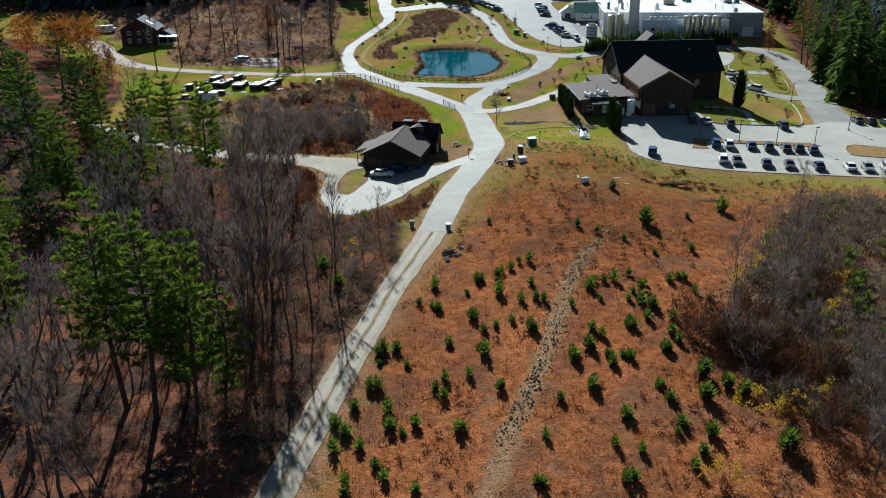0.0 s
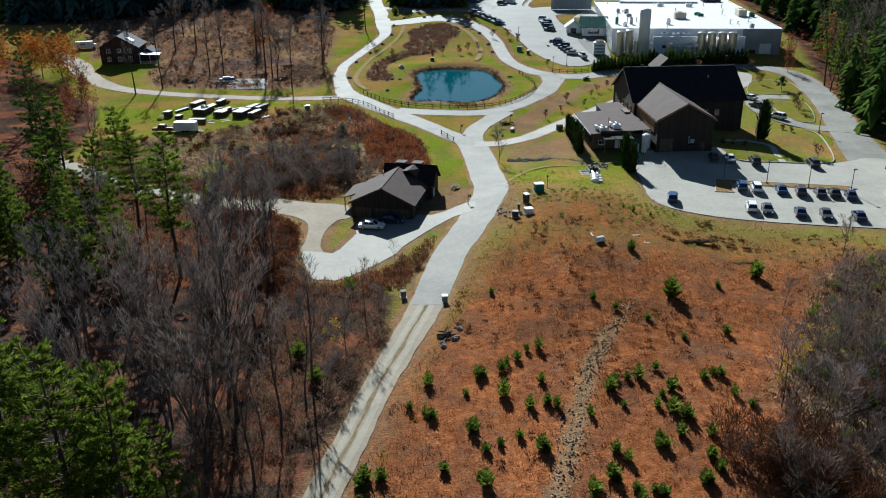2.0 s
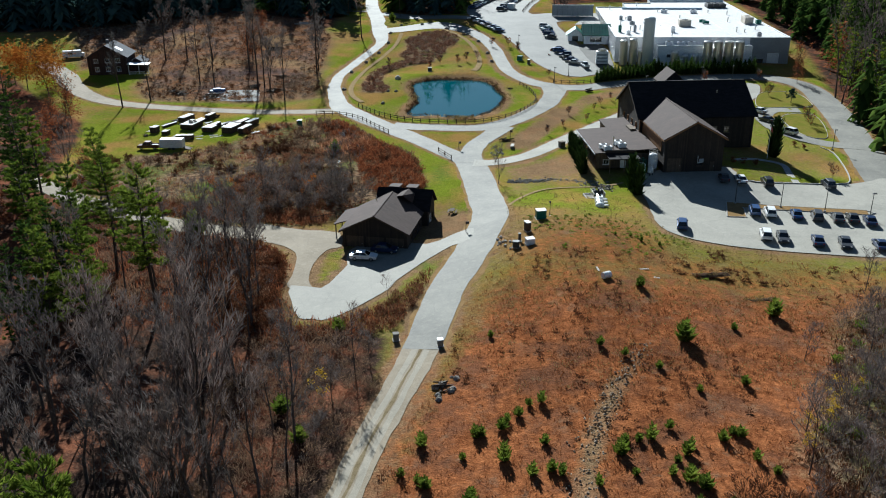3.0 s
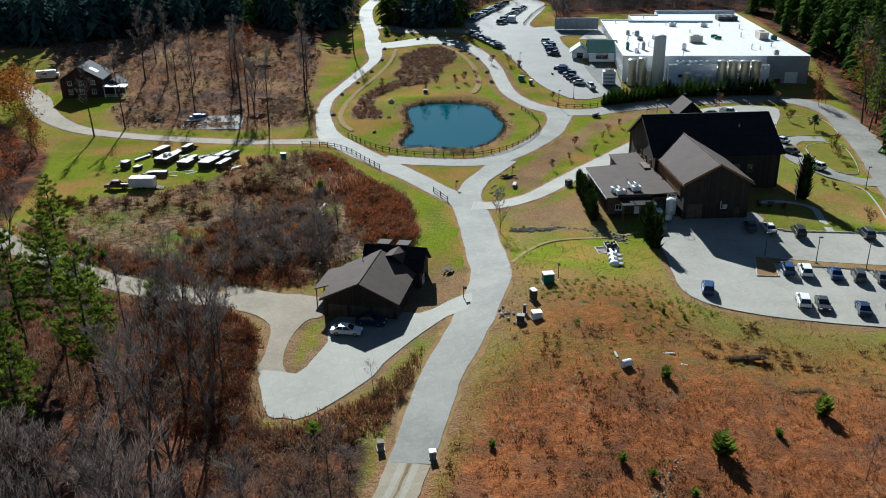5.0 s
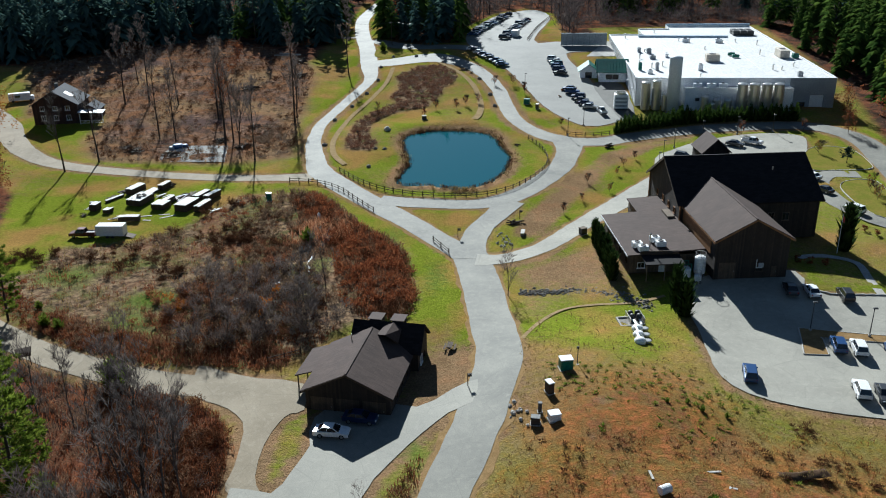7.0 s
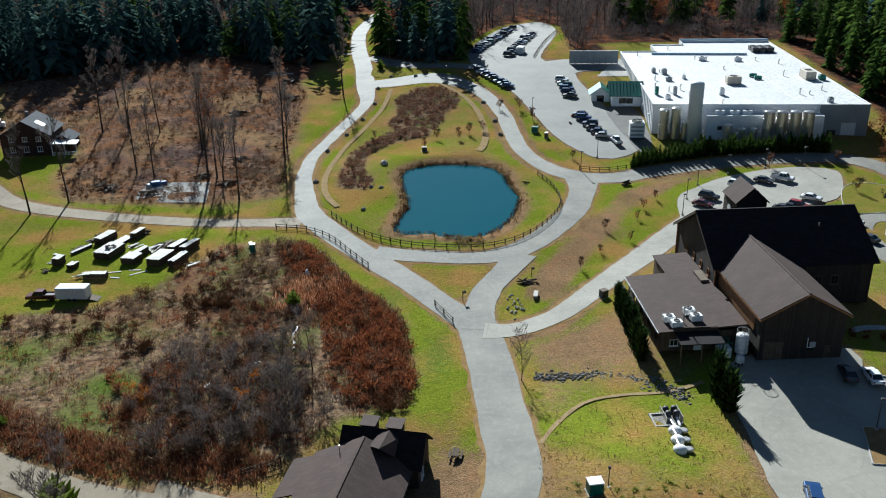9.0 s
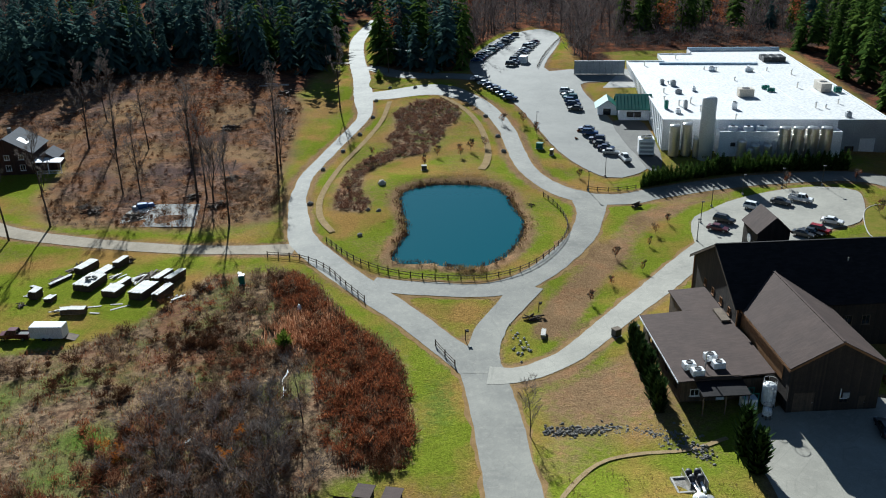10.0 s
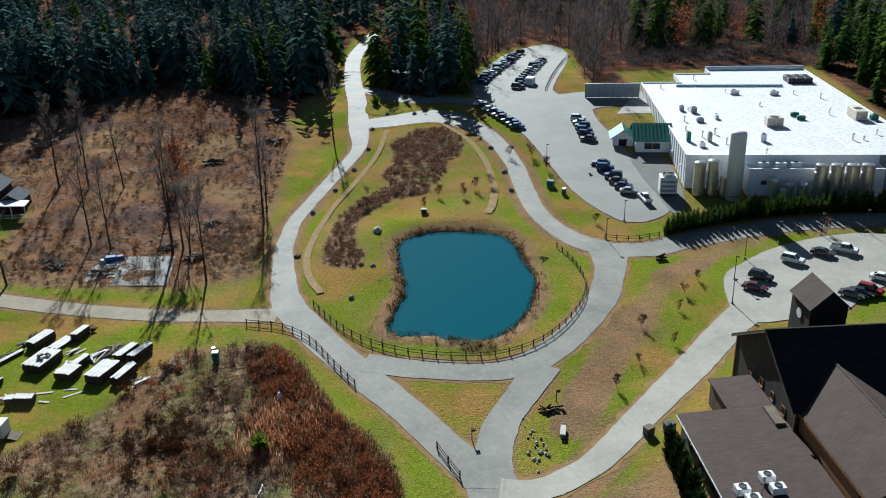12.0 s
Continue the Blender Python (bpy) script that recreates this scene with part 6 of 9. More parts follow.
stuff("east_low_scrub", [bush_arrays(s, 1.6, 1.2, 130, 0.4, 0.04) for s in range(134, 137)], [(44 + VR.gauss(0, 5), 70 + VR.gauss(0, 6)) for _ in range(60)] + [(30 + VR.gauss(0, 3), 64 + VR.gauss(0, 3)) for _ in range(14)], BROWN_TWIG, "low brown scrub beside the meadow", category="brush")
stuff("east_scrub_weeds", [tuft_arrays(s, 1.0, 11, 0.35, 0.05) for s in range(75, 79)], scattered(SCRUB_EAST, 1100, 0.8, 0, 12, lambda x, y: x < 0.62 * y + 6), BROWN_TWIG, "brown weeds under the scrub", category="weeds")
stuff("east_green_scrub", [bush_arrays(s, 1.3, 0.9, 120, 0.35, 0.06) for s in (110, 111)], scattered(SCRUB_EAST, 70, 2.5, 0, 14, lambda x, y: x < 0.62 * y + 4), YOUNG_NEEDLES, "low green scrub beside the meadow", category="shrubs")
stuff("east_yellow_scrub", [leafy_crown(s, 2.8, 1.3, 170, 0.16, 0.15) for s in (86, 87)], [(45, 113), (46, 115.5), (31, 78), (33, 77), (35.5, 77), (34.2, 75), (37, 77.5), (38.5, 76), (40, 78.5), (41.3, 79.5), (24.6, 66.2), (25.8, 67), (27, 65.4), (42, 112), (40.5, 108), (52, 121), (54, 104), (50, 99), (56, 109), (48, 119), (-13.9, 122)], YELLOW_LEAVES, "shrubs with a few yellow leaves left", category="shrubs")
stuff("roadside_brush", [bush_arrays(s, 1.7, 1.3, 120, 0.5, 0.03) for s in range(80, 84)], scattered([(-19, 60), (-14.5, 90), (-10, 108), (-7.5, 122), (-8, 137), (-24, 139), (-28, 120), (-26, 70)], 260, 1.0, 0.9, 20), BUSH, "brown leafless brush along the road", category="brush")
stuff("drive_brush", [bush_arrays(s, 1.4, 1.2, 110, 0.5, 0.03) for s in range(84, 88)], scattered([(-92, 206), (-60, 183), (-40, 172), (-27, 164), (-26, 150), (-22, 140), (-40, 140), (-70, 170)], 330, 1.1, 0.8, 20), BUSH, "brown leafless brush below the gravel drive", category="brush")
stuff("drive_weeds", [tuft_arrays(s, 0.9, 10, 0.3, 0.05) for s in range(88, 92)], scattered([(-92, 206), (-60, 183), (-40, 172), (-27, 164), (-26, 150), (-6, 144), (-3, 149), (-9, 136), (-40, 140), (-70, 170)], 1100, 0.8, 0.5, 20), RUSSET_LEAVES, "dry russet weeds below the gravel drive", category="weeds")
stuff("wood_floor_brush", [bush_arrays(s, 1.3, 1.1, 90, 0.5, 0.025) for s in range(92, 95)], scattered(WOOD_WEST, 520, 1.5, 1.0, 20, lambda x, y: 58 < y < 182 and x > -0.62 * y - 6 and x > -90), GREY_BUSH, "thin grey undergrowth on the wood's floor", category="undergrowth")

HEART = [(-43, 214), (-36, 219), (-27, 219), (-19, 213), (-17, 200), (-18, 190), (-28, 187.5), (-37, 189.5), (-43, 199)]
stuff("heart_thicket", [bush_arrays(s, 3.4, 1.5, 240, 0.7, 0.04) for s in range(210, 214)], scattered(HEART, 62, 1.8, 0.8, 20, lambda x, y: clump(x, y, 0.13, -0.2)), TWIG, "dense grey leafless saplings amid the brush field", 0.5, 1.15, category="brush")
stuff("heart_undergrowth", [bush_arrays(s, 1.2, 1.0, 120, 0.4, 0.045) for s in range(214, 218)], scattered(HEART, 110, 1.2, 0.8, 20), BROWN_TWIG, "dark brown tangle beneath the saplings", 0.6, 1.3, category="brush")
stuff("bramble_patch", [bush_arrays(s, 1.7, 1.3, 220, 0.5, 0.045) for s in range(218, 221)], [(-39.2 + VR.gauss(0, 3.0), 232.5 + VR.gauss(0, 3.2)) for _ in range(44)] + [(-78.5 + VR.gauss(0, 3.2), 222.6 + VR.gauss(0, 2.2)) for _ in range(26)] + [(-47.3 + VR.gauss(0, 1.2), 215.5 + VR.gauss(0, 1.4)) for _ in range(8)] + [(-58 + VR.gauss(0, 3.5), 221 + VR.gauss(0, 3.0)) for _ in range(16)] + [(-5.5 + VR.gauss(0, 1.5), 198.5 + VR.gauss(0, 1.5)) for _ in range(10)], BROWN_TWIG, "dark patches of leafless bramble", 0.5, 1.1, category="brush")
stuff("rust_patch", [bush_arrays(s, 1.4, 1.1, 130, 0.4, 0.055) for s in range(221, 224)], [(-31.5 + VR.gauss(0, 3.2), 225 + VR.gauss(0, 3.0)) for _ in range(40)] + [(-42 + VR.gauss(0, 2.4), 200 + VR.gauss(0, 2.6)) for _ in range(26)] + [(-38 + VR.gauss(0, 2.4), 205.5 + VR.gauss(0, 2.0)) for _ in range(16)], REED_RUSSET, "rust-coloured brush in the overgrown field", 0.5, 1.2, category="brush")
stuff("drive_verge_rust", [tuft_arrays(s, 0.9, 12, 0.4, 0.06) for s in range(224, 227)], scattered([(-64, 195.5), (-52, 188), (-40, 183.5), (-21, 181.5), (-20, 187), (-38, 189.5), (-50, 194), (-62, 201)], 620, 0.55, 0.6, 20), REED_RUSSET, "rust and orange grass along the gravel drive", category="grass")
stuff("orange_saplings", [leafy_crown(s, 3.6, 1.3, 190, 0.22, 0.15) for s in (227, 228)], [(-42, 199), (-41, 201.5), (-25.6, 203.4), (-26.5, 197)], ORANGE_LEAVES, "saplings holding thin orange leaves", 0.6, 1.0, category="shrubs")
stuff("yard_side_brush", [bush_arrays(s, 1.5, 1.1, 130, 0.45, 0.045) for s in range(229, 232)], scattered(YARD_BRUSH, 190, 1.1, 0.5, 20), BROWN_TWIG, "brown leafless brush beside the gravel drive", 0.5, 1.3, category="brush")
stuff("yard_side_weeds", [tuft_arrays(s, 0.8, 11, 0.35, 0.055) for s in range(232, 235)], scattered(YARD_BRUSH, 700, 0.5, 0.35, 20), RUSSET_LEAVES, "red-brown weeds beside the gravel drive", 0.6, 1.3, category="weeds")
stuff("wood_chips", [bush_arrays(s, 0.3, 0.9, 30, 0.4, 0.07) for s in (240, 241, 242)], [(-46 + VR.gauss(0, 2.6), 306 + VR.gauss(0, 6)) for _ in range(110)], PALE_TWIG, "pale chips and broken wood in the cleared field", category="slash")
stuff("ridge_brush", [bush_arrays(s, 0.8, 0.9, 90, 0.35, 0.045) for s in (243, 244, 245)], [(VR.uniform(37, 53), 152.2 + VR.gauss(0, 0.45)) for _ in range(26)] + [(VR.uniform(39.5, 53), 155.8 + VR.gauss(0, 0.5)) for _ in range(18)] + [(46.5 + VR.gauss(0, 1.2), 163 + VR.gauss(0, 0.8)) for _ in range(12)], BROWN_TWIG, "dark brown weeds along the mound's low ridges", 0.35, 0.8, category="brush")
stuff("mound_green_weeds", [bush_arrays(s, 0.35, 0.5, 40, 0.25, 0.05) for s in (246, 247)], scattered([(14, 152), (44, 150), (44, 172), (16, 178)], 120, 1.2, 0.5, 10, lambda x, y: clump(x, y, 0.12, 0.1)), YOUNG_NEEDLES, "low green weeds among the mound's dry grass", 0.5, 1.2, category="weeds")
east_pines = scattered([(133, 322), (180, 322), (180, 445), (136, 445)], 90, 4.2, 0, 20)
mesh = scatter_mesh("east_woods_pine", far_conifers, rows_of(east_pines, 0.45, 0.85), MID_NEEDLES)
tagged(new("east_woods_pine", mesh), "green pines close behind the white plant", "woods", kind="stuff")


# ---- buildings ----
def wall_with_openings(shape, x0, x1, z0, z1, y, thick, holes, gable=0.0):
    """An upright wall along x from x0 to x1, its outer face at y, with square holes (a, b, c, d) right through it, and a gable on top."""
    xs = sorted({x0, x1, *[v for h in holes for v in (h[0], h[1])]})
    zs = sorted({z0, z1, *[v for h in holes for v in (h[2], h[3])]})
    nx, nz, n = len(xs), len(zs), len(shape.v)
    shape.v += [(x, y + s * thick, z) for s in (0, 1) for z in zs for x in xs]

    def at(i, k, s):
        return n + (s * nz + k) * nx + i

    def solid(i, k):
        if not (0 <= i < nx - 1 and 0 <= k < nz - 1):
            return False
        mx, mz = (xs[i] + xs[i + 1]) / 2, (zs[k] + zs[k + 1]) / 2
        return not any(h[0] < mx < h[1] and h[2] < mz < h[3] for h in holes)
    for i in range(nx - 1):
        for k in range(nz - 1):
            if not solid(i, k):
                continue
            shape.f += [(at(i, k, 0), at(i + 1, k, 0), at(i + 1, k + 1, 0), at(i, k + 1, 0)), (at(i, k, 1), at(i, k + 1, 1), at(i + 1, k + 1, 1), at(i + 1, k, 1))]
            for di, dk, p, q in ((-1, 0, (i, k), (i, k + 1)), (1, 0, (i + 1, k + 1), (i + 1, k)), (0, -1, (i + 1, k), (i, k)), (0, 1, (i, k + 1), (i + 1, k + 1))):
                if not solid(i + di, k + dk) and not (gable and dk == 1 and k == nz - 2):
                    shape.f.append((at(*p, 0), at(*q, 0), at(*q, 1), at(*p, 1)))
    if gable:
        m = len(shape.v)
        shape.v += [((x0 + x1) / 2, y, z1 + gable), ((x0 + x1) / 2, y + thick, z1 + gable)]
        shape.f += [tuple(at(i, nz - 1, 0) for i in range(nx)) + (m,), (m + 1,) + tuple(at(i, nz - 1, 1) for i in reversed(range(nx)))]
        shape.f += [(at(nx - 1, nz - 1, 0), at(nx - 1, nz - 1, 1), m + 1, m), (m, m + 1, at(0, nz - 1, 1), at(0, nz - 1, 0))]
    return shape


def turned(shape, degrees, x=0.0, y=0.0):
    """A shape turned about its origin and moved in plan."""
    c, s = math.cos(radians(degrees)), math.sin(radians(degrees))
    shape.v = [(x + a * c - b * s, y + a * s + b * c, d) for a, b, d in shape.v]
    return shape


def window_unit(parent, x, z, w, h, y, degrees=0.0, px=0.0, py=0.0, frame_mat=None, out=-1):
    """A window in a wall along x: frame with sill and two panes set back in it."""
    fm = frame_mat or WHITE
    fr = Shape()
    t = 0.09
    fr.box(x, y + out * 0.02, z, w + 2 * t, 0.14, t).box(x, y + out * 0.02, z + h - t, w + 2 * t, 0.14, t)
    fr.box(x - w / 2, y + out * 0.02, z, t, 0.14, h).box(x + w / 2, y + out * 0.02, z, t, 0.14, h).box(x, y, z, 0.06, 0.10, h)
    win = part("window", turned(fr, degrees, px, py), fm, parent)
    for k in (-1, 1):
        part("pane", turned(Shape().box(x + k * w / 4, y - out * 0.03, z + t, w / 2 - 0.05, 0.03, h - 2 * t), degrees, px, py), GLASS, win)
    part("sill", turned(Shape().box(x, y + out * 0.08, z - 0.07, w + 0.3, 0.2, 0.07, 0, 0.02), degrees, px, py), fm, win)
    return win


def door_unit(parent, x, z, w, h, y, mat, degrees=0.0, px=0.0, py=0.0, out=-1, name="door"):
    d = Shape().box(x, y - out * 0.05, z, w, 0.08, h)
    for k in range(3):
        d.box(x, y - out * 0.02, z + 0.15 + k * h / 3.2, w * 0.8, 0.06, h / 3.2 - 0.25, 0, 0.02)
    ob = part(name, turned(d, degrees, px, py), mat, parent)
    part("handle", turned(Shape().box(x + w * 0.4, y + out * 0.05, z + h * 0.45, 0.06, 0.1, 0.18, 0, 0.02), degrees, px, py), CHROME, ob)
    return ob


def gable_roof(x0, x1, y0, y1, eave, ridge, over=0.5, thick=0.22, along="y"):
    """Two roof plates with eaves over a box; along names the ridge's axis."""
    a, b = Shape(), Shape()
    if along == "y":
        m = (x0 + x1) / 2
        k = over * (ridge - eave) / (m - x0)
        ya, yb = y0 - over, y1 + over
        a.slab([(x0 - over, ya, eave - k + thick), (m, ya, ridge + thick), (m, yb, ridge + thick), (x0 - over, yb, eave - k + thick)], thick)
        b.slab([(m, ya, ridge + thick), (x1 + over, ya, eave - k + thick), (x1 + over, yb, eave - k + thick), (m, yb, ridge + thick)], thick)
    else:
        m = (y0 + y1) / 2
        k = over * (ridge - eave) / (m - y0)
        xa, xb = x0 - over, x1 + over
        a.slab([(xa, y0 - over, eave - k + thick), (xb, y0 - over, eave - k + thick), (xb, m, ridge + thick), (xa, m, ridge + thick)], thick)
        b.slab([(xa, m, ridge + thick), (xb, m, ridge + thick), (xb, y1 + over, eave - k + thick), (xa, y1 + over, eave - k + thick)], thick)
    return a, b


def box_walls(parent, x0, x1, y0, y1, z0, eave, ridge, boards, along="y", thick=0.25, holes=None):
    """Four walls with holes; gables stand across the ridge's axis. holes: lists for south, east, north, west."""
    holes = holes or {}
    g = ridge - eave
    part("wall", wall_with_openings(Shape(), x0, x1, z0, eave, y0, thick, holes.get("s", []), g if along == "y" else 0), boards, parent)
    part("wall", wall_with_openings(Shape(), x0, x1, z0, eave, y1, -thick, holes.get("n", []), g if along == "y" else 0), boards, parent)
    for side, x, t in (("w", x0, -thick), ("e", x1, thick)):
        sh = wall_with_openings(Shape(), y0 + thick, y1 - thick, z0, eave, 0, t, holes.get(side, []), g if along == "x" else 0)
        part("wall", turned(sh, 90, x, 0), boards, parent)


BARN_TURN = pose(47.76, 204.86, -0.6, 0, 0, 2.8)


def make_barn():
    """The long dark barn, its brown-roofed wing and the lean-to, one after another in plan."""
    base = 0.0
    o = thing("barn", BARN_TURN.copy(), "large dark-boarded barn with brown and shade-darkened shingle roofs", "barn")
    # wing towards the car park: ridge runs away from the front
    s_holes = [(7.6, 8.8, 1.2, 2.4), (1.2, 4.2, 0.0, 3.0), (10.3, 11.3, 0.0, 2.1)]
    box_walls(o, 0.4, 13.0, 0.5, 20, base, 7.25, 10.7, BARN_BOARDS, "y", 0.25, {"s": s_holes})
    a, b = gable_roof(0.4, 13.0, 0.5, 24.6, 7.25, 10.7, 0.55)
    part("roof_plate", a, SHINGLE, o, "brown shingle roof plate of the wing")
    part("roof_plate", b, SHINGLE, o, "brown shingle roof plate of the wing")
    part("ridge_cap", Shape().box(6.7, 12.2, 10.86, 0.35, 24.4, 0.1, 0, 0.03), SHINGLE, o)
    part("fascia", Shape().box(-0.1, 9.0, 6.7, 0.12, 18.0, 0.36), CEDAR, o, "orange cedar eaves board")
    part("fascia", Shape().box(13.5, 9.0, 6.7, 0.12, 18.0, 0.36), CEDAR, o)
    part("rake_board", Shape().slab([(-0.15, -0.1, 7.0), (6.7, -0.1, 10.86), (6.7, -0.1, 10.56), (-0.15, -0.1, 6.7)], 0.06), CEDAR, o)
    part("rake_board", Shape().slab([(13.55, -0.1, 7.0), (6.7, -0.1, 10.86), (6.7, -0.1, 10.56), (13.55, -0.1, 6.7)], 0.06), CEDAR, o)
    part("boarded_wall", Shape().box(0.3, 10.2, 3.9, 0.1, 15.0, 2.9), CEDAR, o, "sunlit cedar boards under the wing eaves")
    door_unit(o, 2.7, 0, 3.0, 3.0, 0.55, BROWN_BOARDS, name="barn_door")
    door_unit(o, 10.8, 0, 1.0, 2.1, 0.55, BROWN_BOARDS)
    window_unit(o, 8.2, 1.2, 1.2, 1.2, 0.55, frame_mat=DARK_WOOD)
    # long house behind: ridge runs across
    w_holes = [(20.5 + 3.6 * k, 21.4 + 3.6 * k, 4.6, 5.8) for k in range(4)]
    e_holes = [(20.5 + 3.6 * k, 21.6 + 3.6 * k, 3.4, 4.8) for k in range(4)]
    box_walls(o, -0.4, 26.0, 17.7, 37.6, base, 7.6, 13.5, BARN_BOARDS, "x", 0.25, {"w": w_holes, "e": e_holes, "s": [(16.4, 17.6, 3.6, 5.2), (19.2, 20.4, 3.6, 5.2)]})
    a, b = gable_roof(-0.4, 26.0, 17.7, 37.6, 7.6, 13.5, 0.7, 0.25, "x")
    # Shade on the main roof is put into its dark shingle colour.
    part("roof_plate", a, DARK_SHINGLE, o, "steep shingle roof plate coloured dark as an unlit slope")
    part("roof_plate", b, DARK_SHINGLE, o, "steep shingle roof plate coloured dark as an unlit slope")
    part("ridge_cap", Shape().box(12.8, 27.65, 13.68, 27.7, 0.4, 0.12, 0, 0.04), DARK_SHINGLE, o)
    for k in range(4):
        window_unit(o, 21.05 + 3.6 * k, 3.4, 1.1, 1.4, 0, 90, 26.0, 0, WHITE, -1)
        window_unit(o, 20.95 + 3.6 * k, 4.6, 0.9, 1.2, 0, 90, -0.4, 0, CEDAR, 1)
    for x in (17.0, 19.8):
        window_unit(o, x, 3.6, 1.2, 1.6, 17.7, frame_mat=WOOD)
    part("rake_board", turned(Shape().slab([(17.0, -0.06, 7.25), (27.65, -0.06, 13.6), (27.65, -0.06, 13.25), (17.0, -0.06, 6.9)], 0.08), 90, -1.15, 0), WOOD, o)
    part("rake_board", turned(Shape().slab([(38.3, -0.06, 7.25), (27.65, -0.06, 13.6), (27.65, -0.06, 13.25), (38.3, -0.06, 6.9)], 0.08), 90, -1.15, 0), WOOD, o)
    part("corner_board", Shape().box(-0.46, 17.65, 0, 0.2, 0.2, 7.4), CEDAR, o)
    part("corner_board", Shape().box(-0.46, 37.65, 0, 0.2, 0.2, 7.4), CEDAR, o)
    part("vent_stub", Shape().tube((19.0, 24.0, 11.2), (19.0, 24.0, 12.1), 0.12, n=8), STEEL, o)
    # stair tower behind the ridge
    t0, t1 = 10.2, 15.8
    box_walls(o, t0, t1, 37.7, 44.0, base, 11.2, 13.8, BARN_BOARDS, "y", 0.25)
    a, b = gable_roof(t0, t1, 37.7, 44.0, 11.2, 13.8, 0.4, 0.2, "y")
    part("roof_plate", a, SHINGLE, o)
    part("roof_plate", b, SHINGLE, o)
    part("round_window", turned(Shape().tube((41.0, -0.05, 8.9), (41.0, 0.12, 8.9), 0.8, n=18), 90, t0, 0), WHITE, o, "round white-framed window")
    # lean-to with a shallow brown roof
    part("lean_to_wall", wall_with_openings(Shape(), -13.0, -0.6, base, 3.25, 4.3, 0.22, [(-11.6, -10.4, 0.9, 2.0), (-7.9, -6.7, 0, 2.2)]), BROWN_BOARDS, o)
    part("lean_to_wall", turned(wall_with_openings(Shape(), 4.5, 23.1, base, 3.25, 0, -0.22, [(6 + 4.2 * k, 7.4 + 4.2 * k, 1.0, 2.2) for k in range(4)]), 90, -13.0, 0), BROWN_BOARDS, o)
    part("lean_to_wall", wall_with_openings(Shape(), -13.0, -0.6, base, 3.25, 23.3, -0.22, []), BROWN_BOARDS, o)
    part("lean_to_roof", Shape().slab([(-13.6, 3.8, 3.55), (-0.15, 3.8, 4.35), (-0.15, 23.9, 4.35), (-13.6, 23.9, 3.55)], 0.22), SHINGLE, o, "shallow brown shingle lean-to roof")
    part("fascia", Shape().box(-13.62, 13.85, 3.25, 0.08, 20.0, 0.26), PANEL, o, "pale metal gutter")
    part("lean_to_roof", Shape().slab([(-6.7, 23.95, 3.95), (-0.5, 23.95, 4.3), (-0.5, 31.6, 4.3), (-6.7, 31.6, 3.95)], 0.2), SHINGLE, o)
    part("lean_to_wall", Shape().box(-3.5, 27.6, base, 5.8, 7.2, 3.8), BROWN_BOARDS, o)
    part("porch_roof", Shape().slab([(-11.2, 0.6, 3.1), (-4.6, 0.6, 3.1), (-4.6, 4.1, 3.45), (-11.2, 4.1, 3.45)], 0.18), DARK_SHINGLE, o, "dark low porch roof")
    part("parapet", Shape().box(-7.9, 4.05, 3.4, 6.6, 0.16, 0.7), DARK_WOOD, o, "dark boarded parapet over the porch")
    for x in (-11.0, -7.9, -4.8):
        part("porch_post", Shape().box(x, 0.8, 0, 0.16, 0.16, 2.95, 0, 0.02), WOOD, o)
    door_unit(o, -7.3, 0, 1.2, 2.2, 4.3, WHITE)
    window_unit(o, -11.0, 0.9, 1.2, 1.1, 4.3)
    part("roof_hatch", Shape().box(-1.5, 21.0, 4.05, 1.4, 4.2, 0.6, 0, 0.05), WOOD, o, "weathered wooden roof hatch")
    lamp = part("lamp_bracket", Shape().box(7.6, 0.35, 1.9, 0.1, 0.1, 1.6, 0, 0.02).box(8.1, 0.35, 1.9, 1.0, 0.1, 0.1, 0, 0.02), WHITE, o, "pale bent pipe on the front wall")
    part("box", Shape().box(8.4, 0.36, 2.0, 0.9, 0.16, 0.8), GREY_PANEL, lamp)
    return o


make_barn()


def roof_unit(x, y, z, sx, sy, sz, degrees, mat=None):
    """A boxy fan unit on feet, standing on a roof."""
    o = thing("roof_fan_unit", pose(x, y, z, 0, 0, degrees), "pale metal fan unit on the roof", "ventilation unit", "roof units")
    part("casing", Shape().box(0, 0, 0.18, sx, sy, sz, 0, 0.06), mat or WHITE, o)
    part("fan_grille", Shape().lathe(0, 0, sz + 0.18, [(min(sx, sy) * 0.36, 0), (min(sx, sy) * 0.36, 0.09), (min(sx, sy) * 0.30, 0.09), (min(sx, sy) * 0.30, 0.03)], 14), DARK_METAL, o)
    for i in (-1, 1):
        for j in (-1, 1):
            part("foot", Shape().box(i * sx * 0.38, j * sy * 0.38, 0, 0.12, 0.12, 0.18), DARK_METAL, o)
    return o


for lx, ly in ((-11.2, 6.9), (-10.6, 5.0), (-7.6, 8.6), (-7.2, 6.4)):
    p = BARN_TURN @ Vector((lx, ly, 3.54 + (lx + 13.6) * 0.0595))
    roof_unit(p.x, p.y, p.z, 1.7, 1.3, 0.9, 6)
p = BARN_TURN @ Vector((-9.2, 6.0, 3.78))
o = thing("vent_pipe", pose(p.x, p.y, p.z), "thin metal vent pipe with a cap on the lean-to roof", "vent pipe")
part("pipe", Shape().tube((0, 0, 0), (0, 0, 2.6), 0.10, n=8), STEEL, o)
part("cap", Shape().lathe(0, 0, 2.6, [(0.2, 0), (0.2, 0.1), (0.05, 0.28)], 8), STEEL, o)


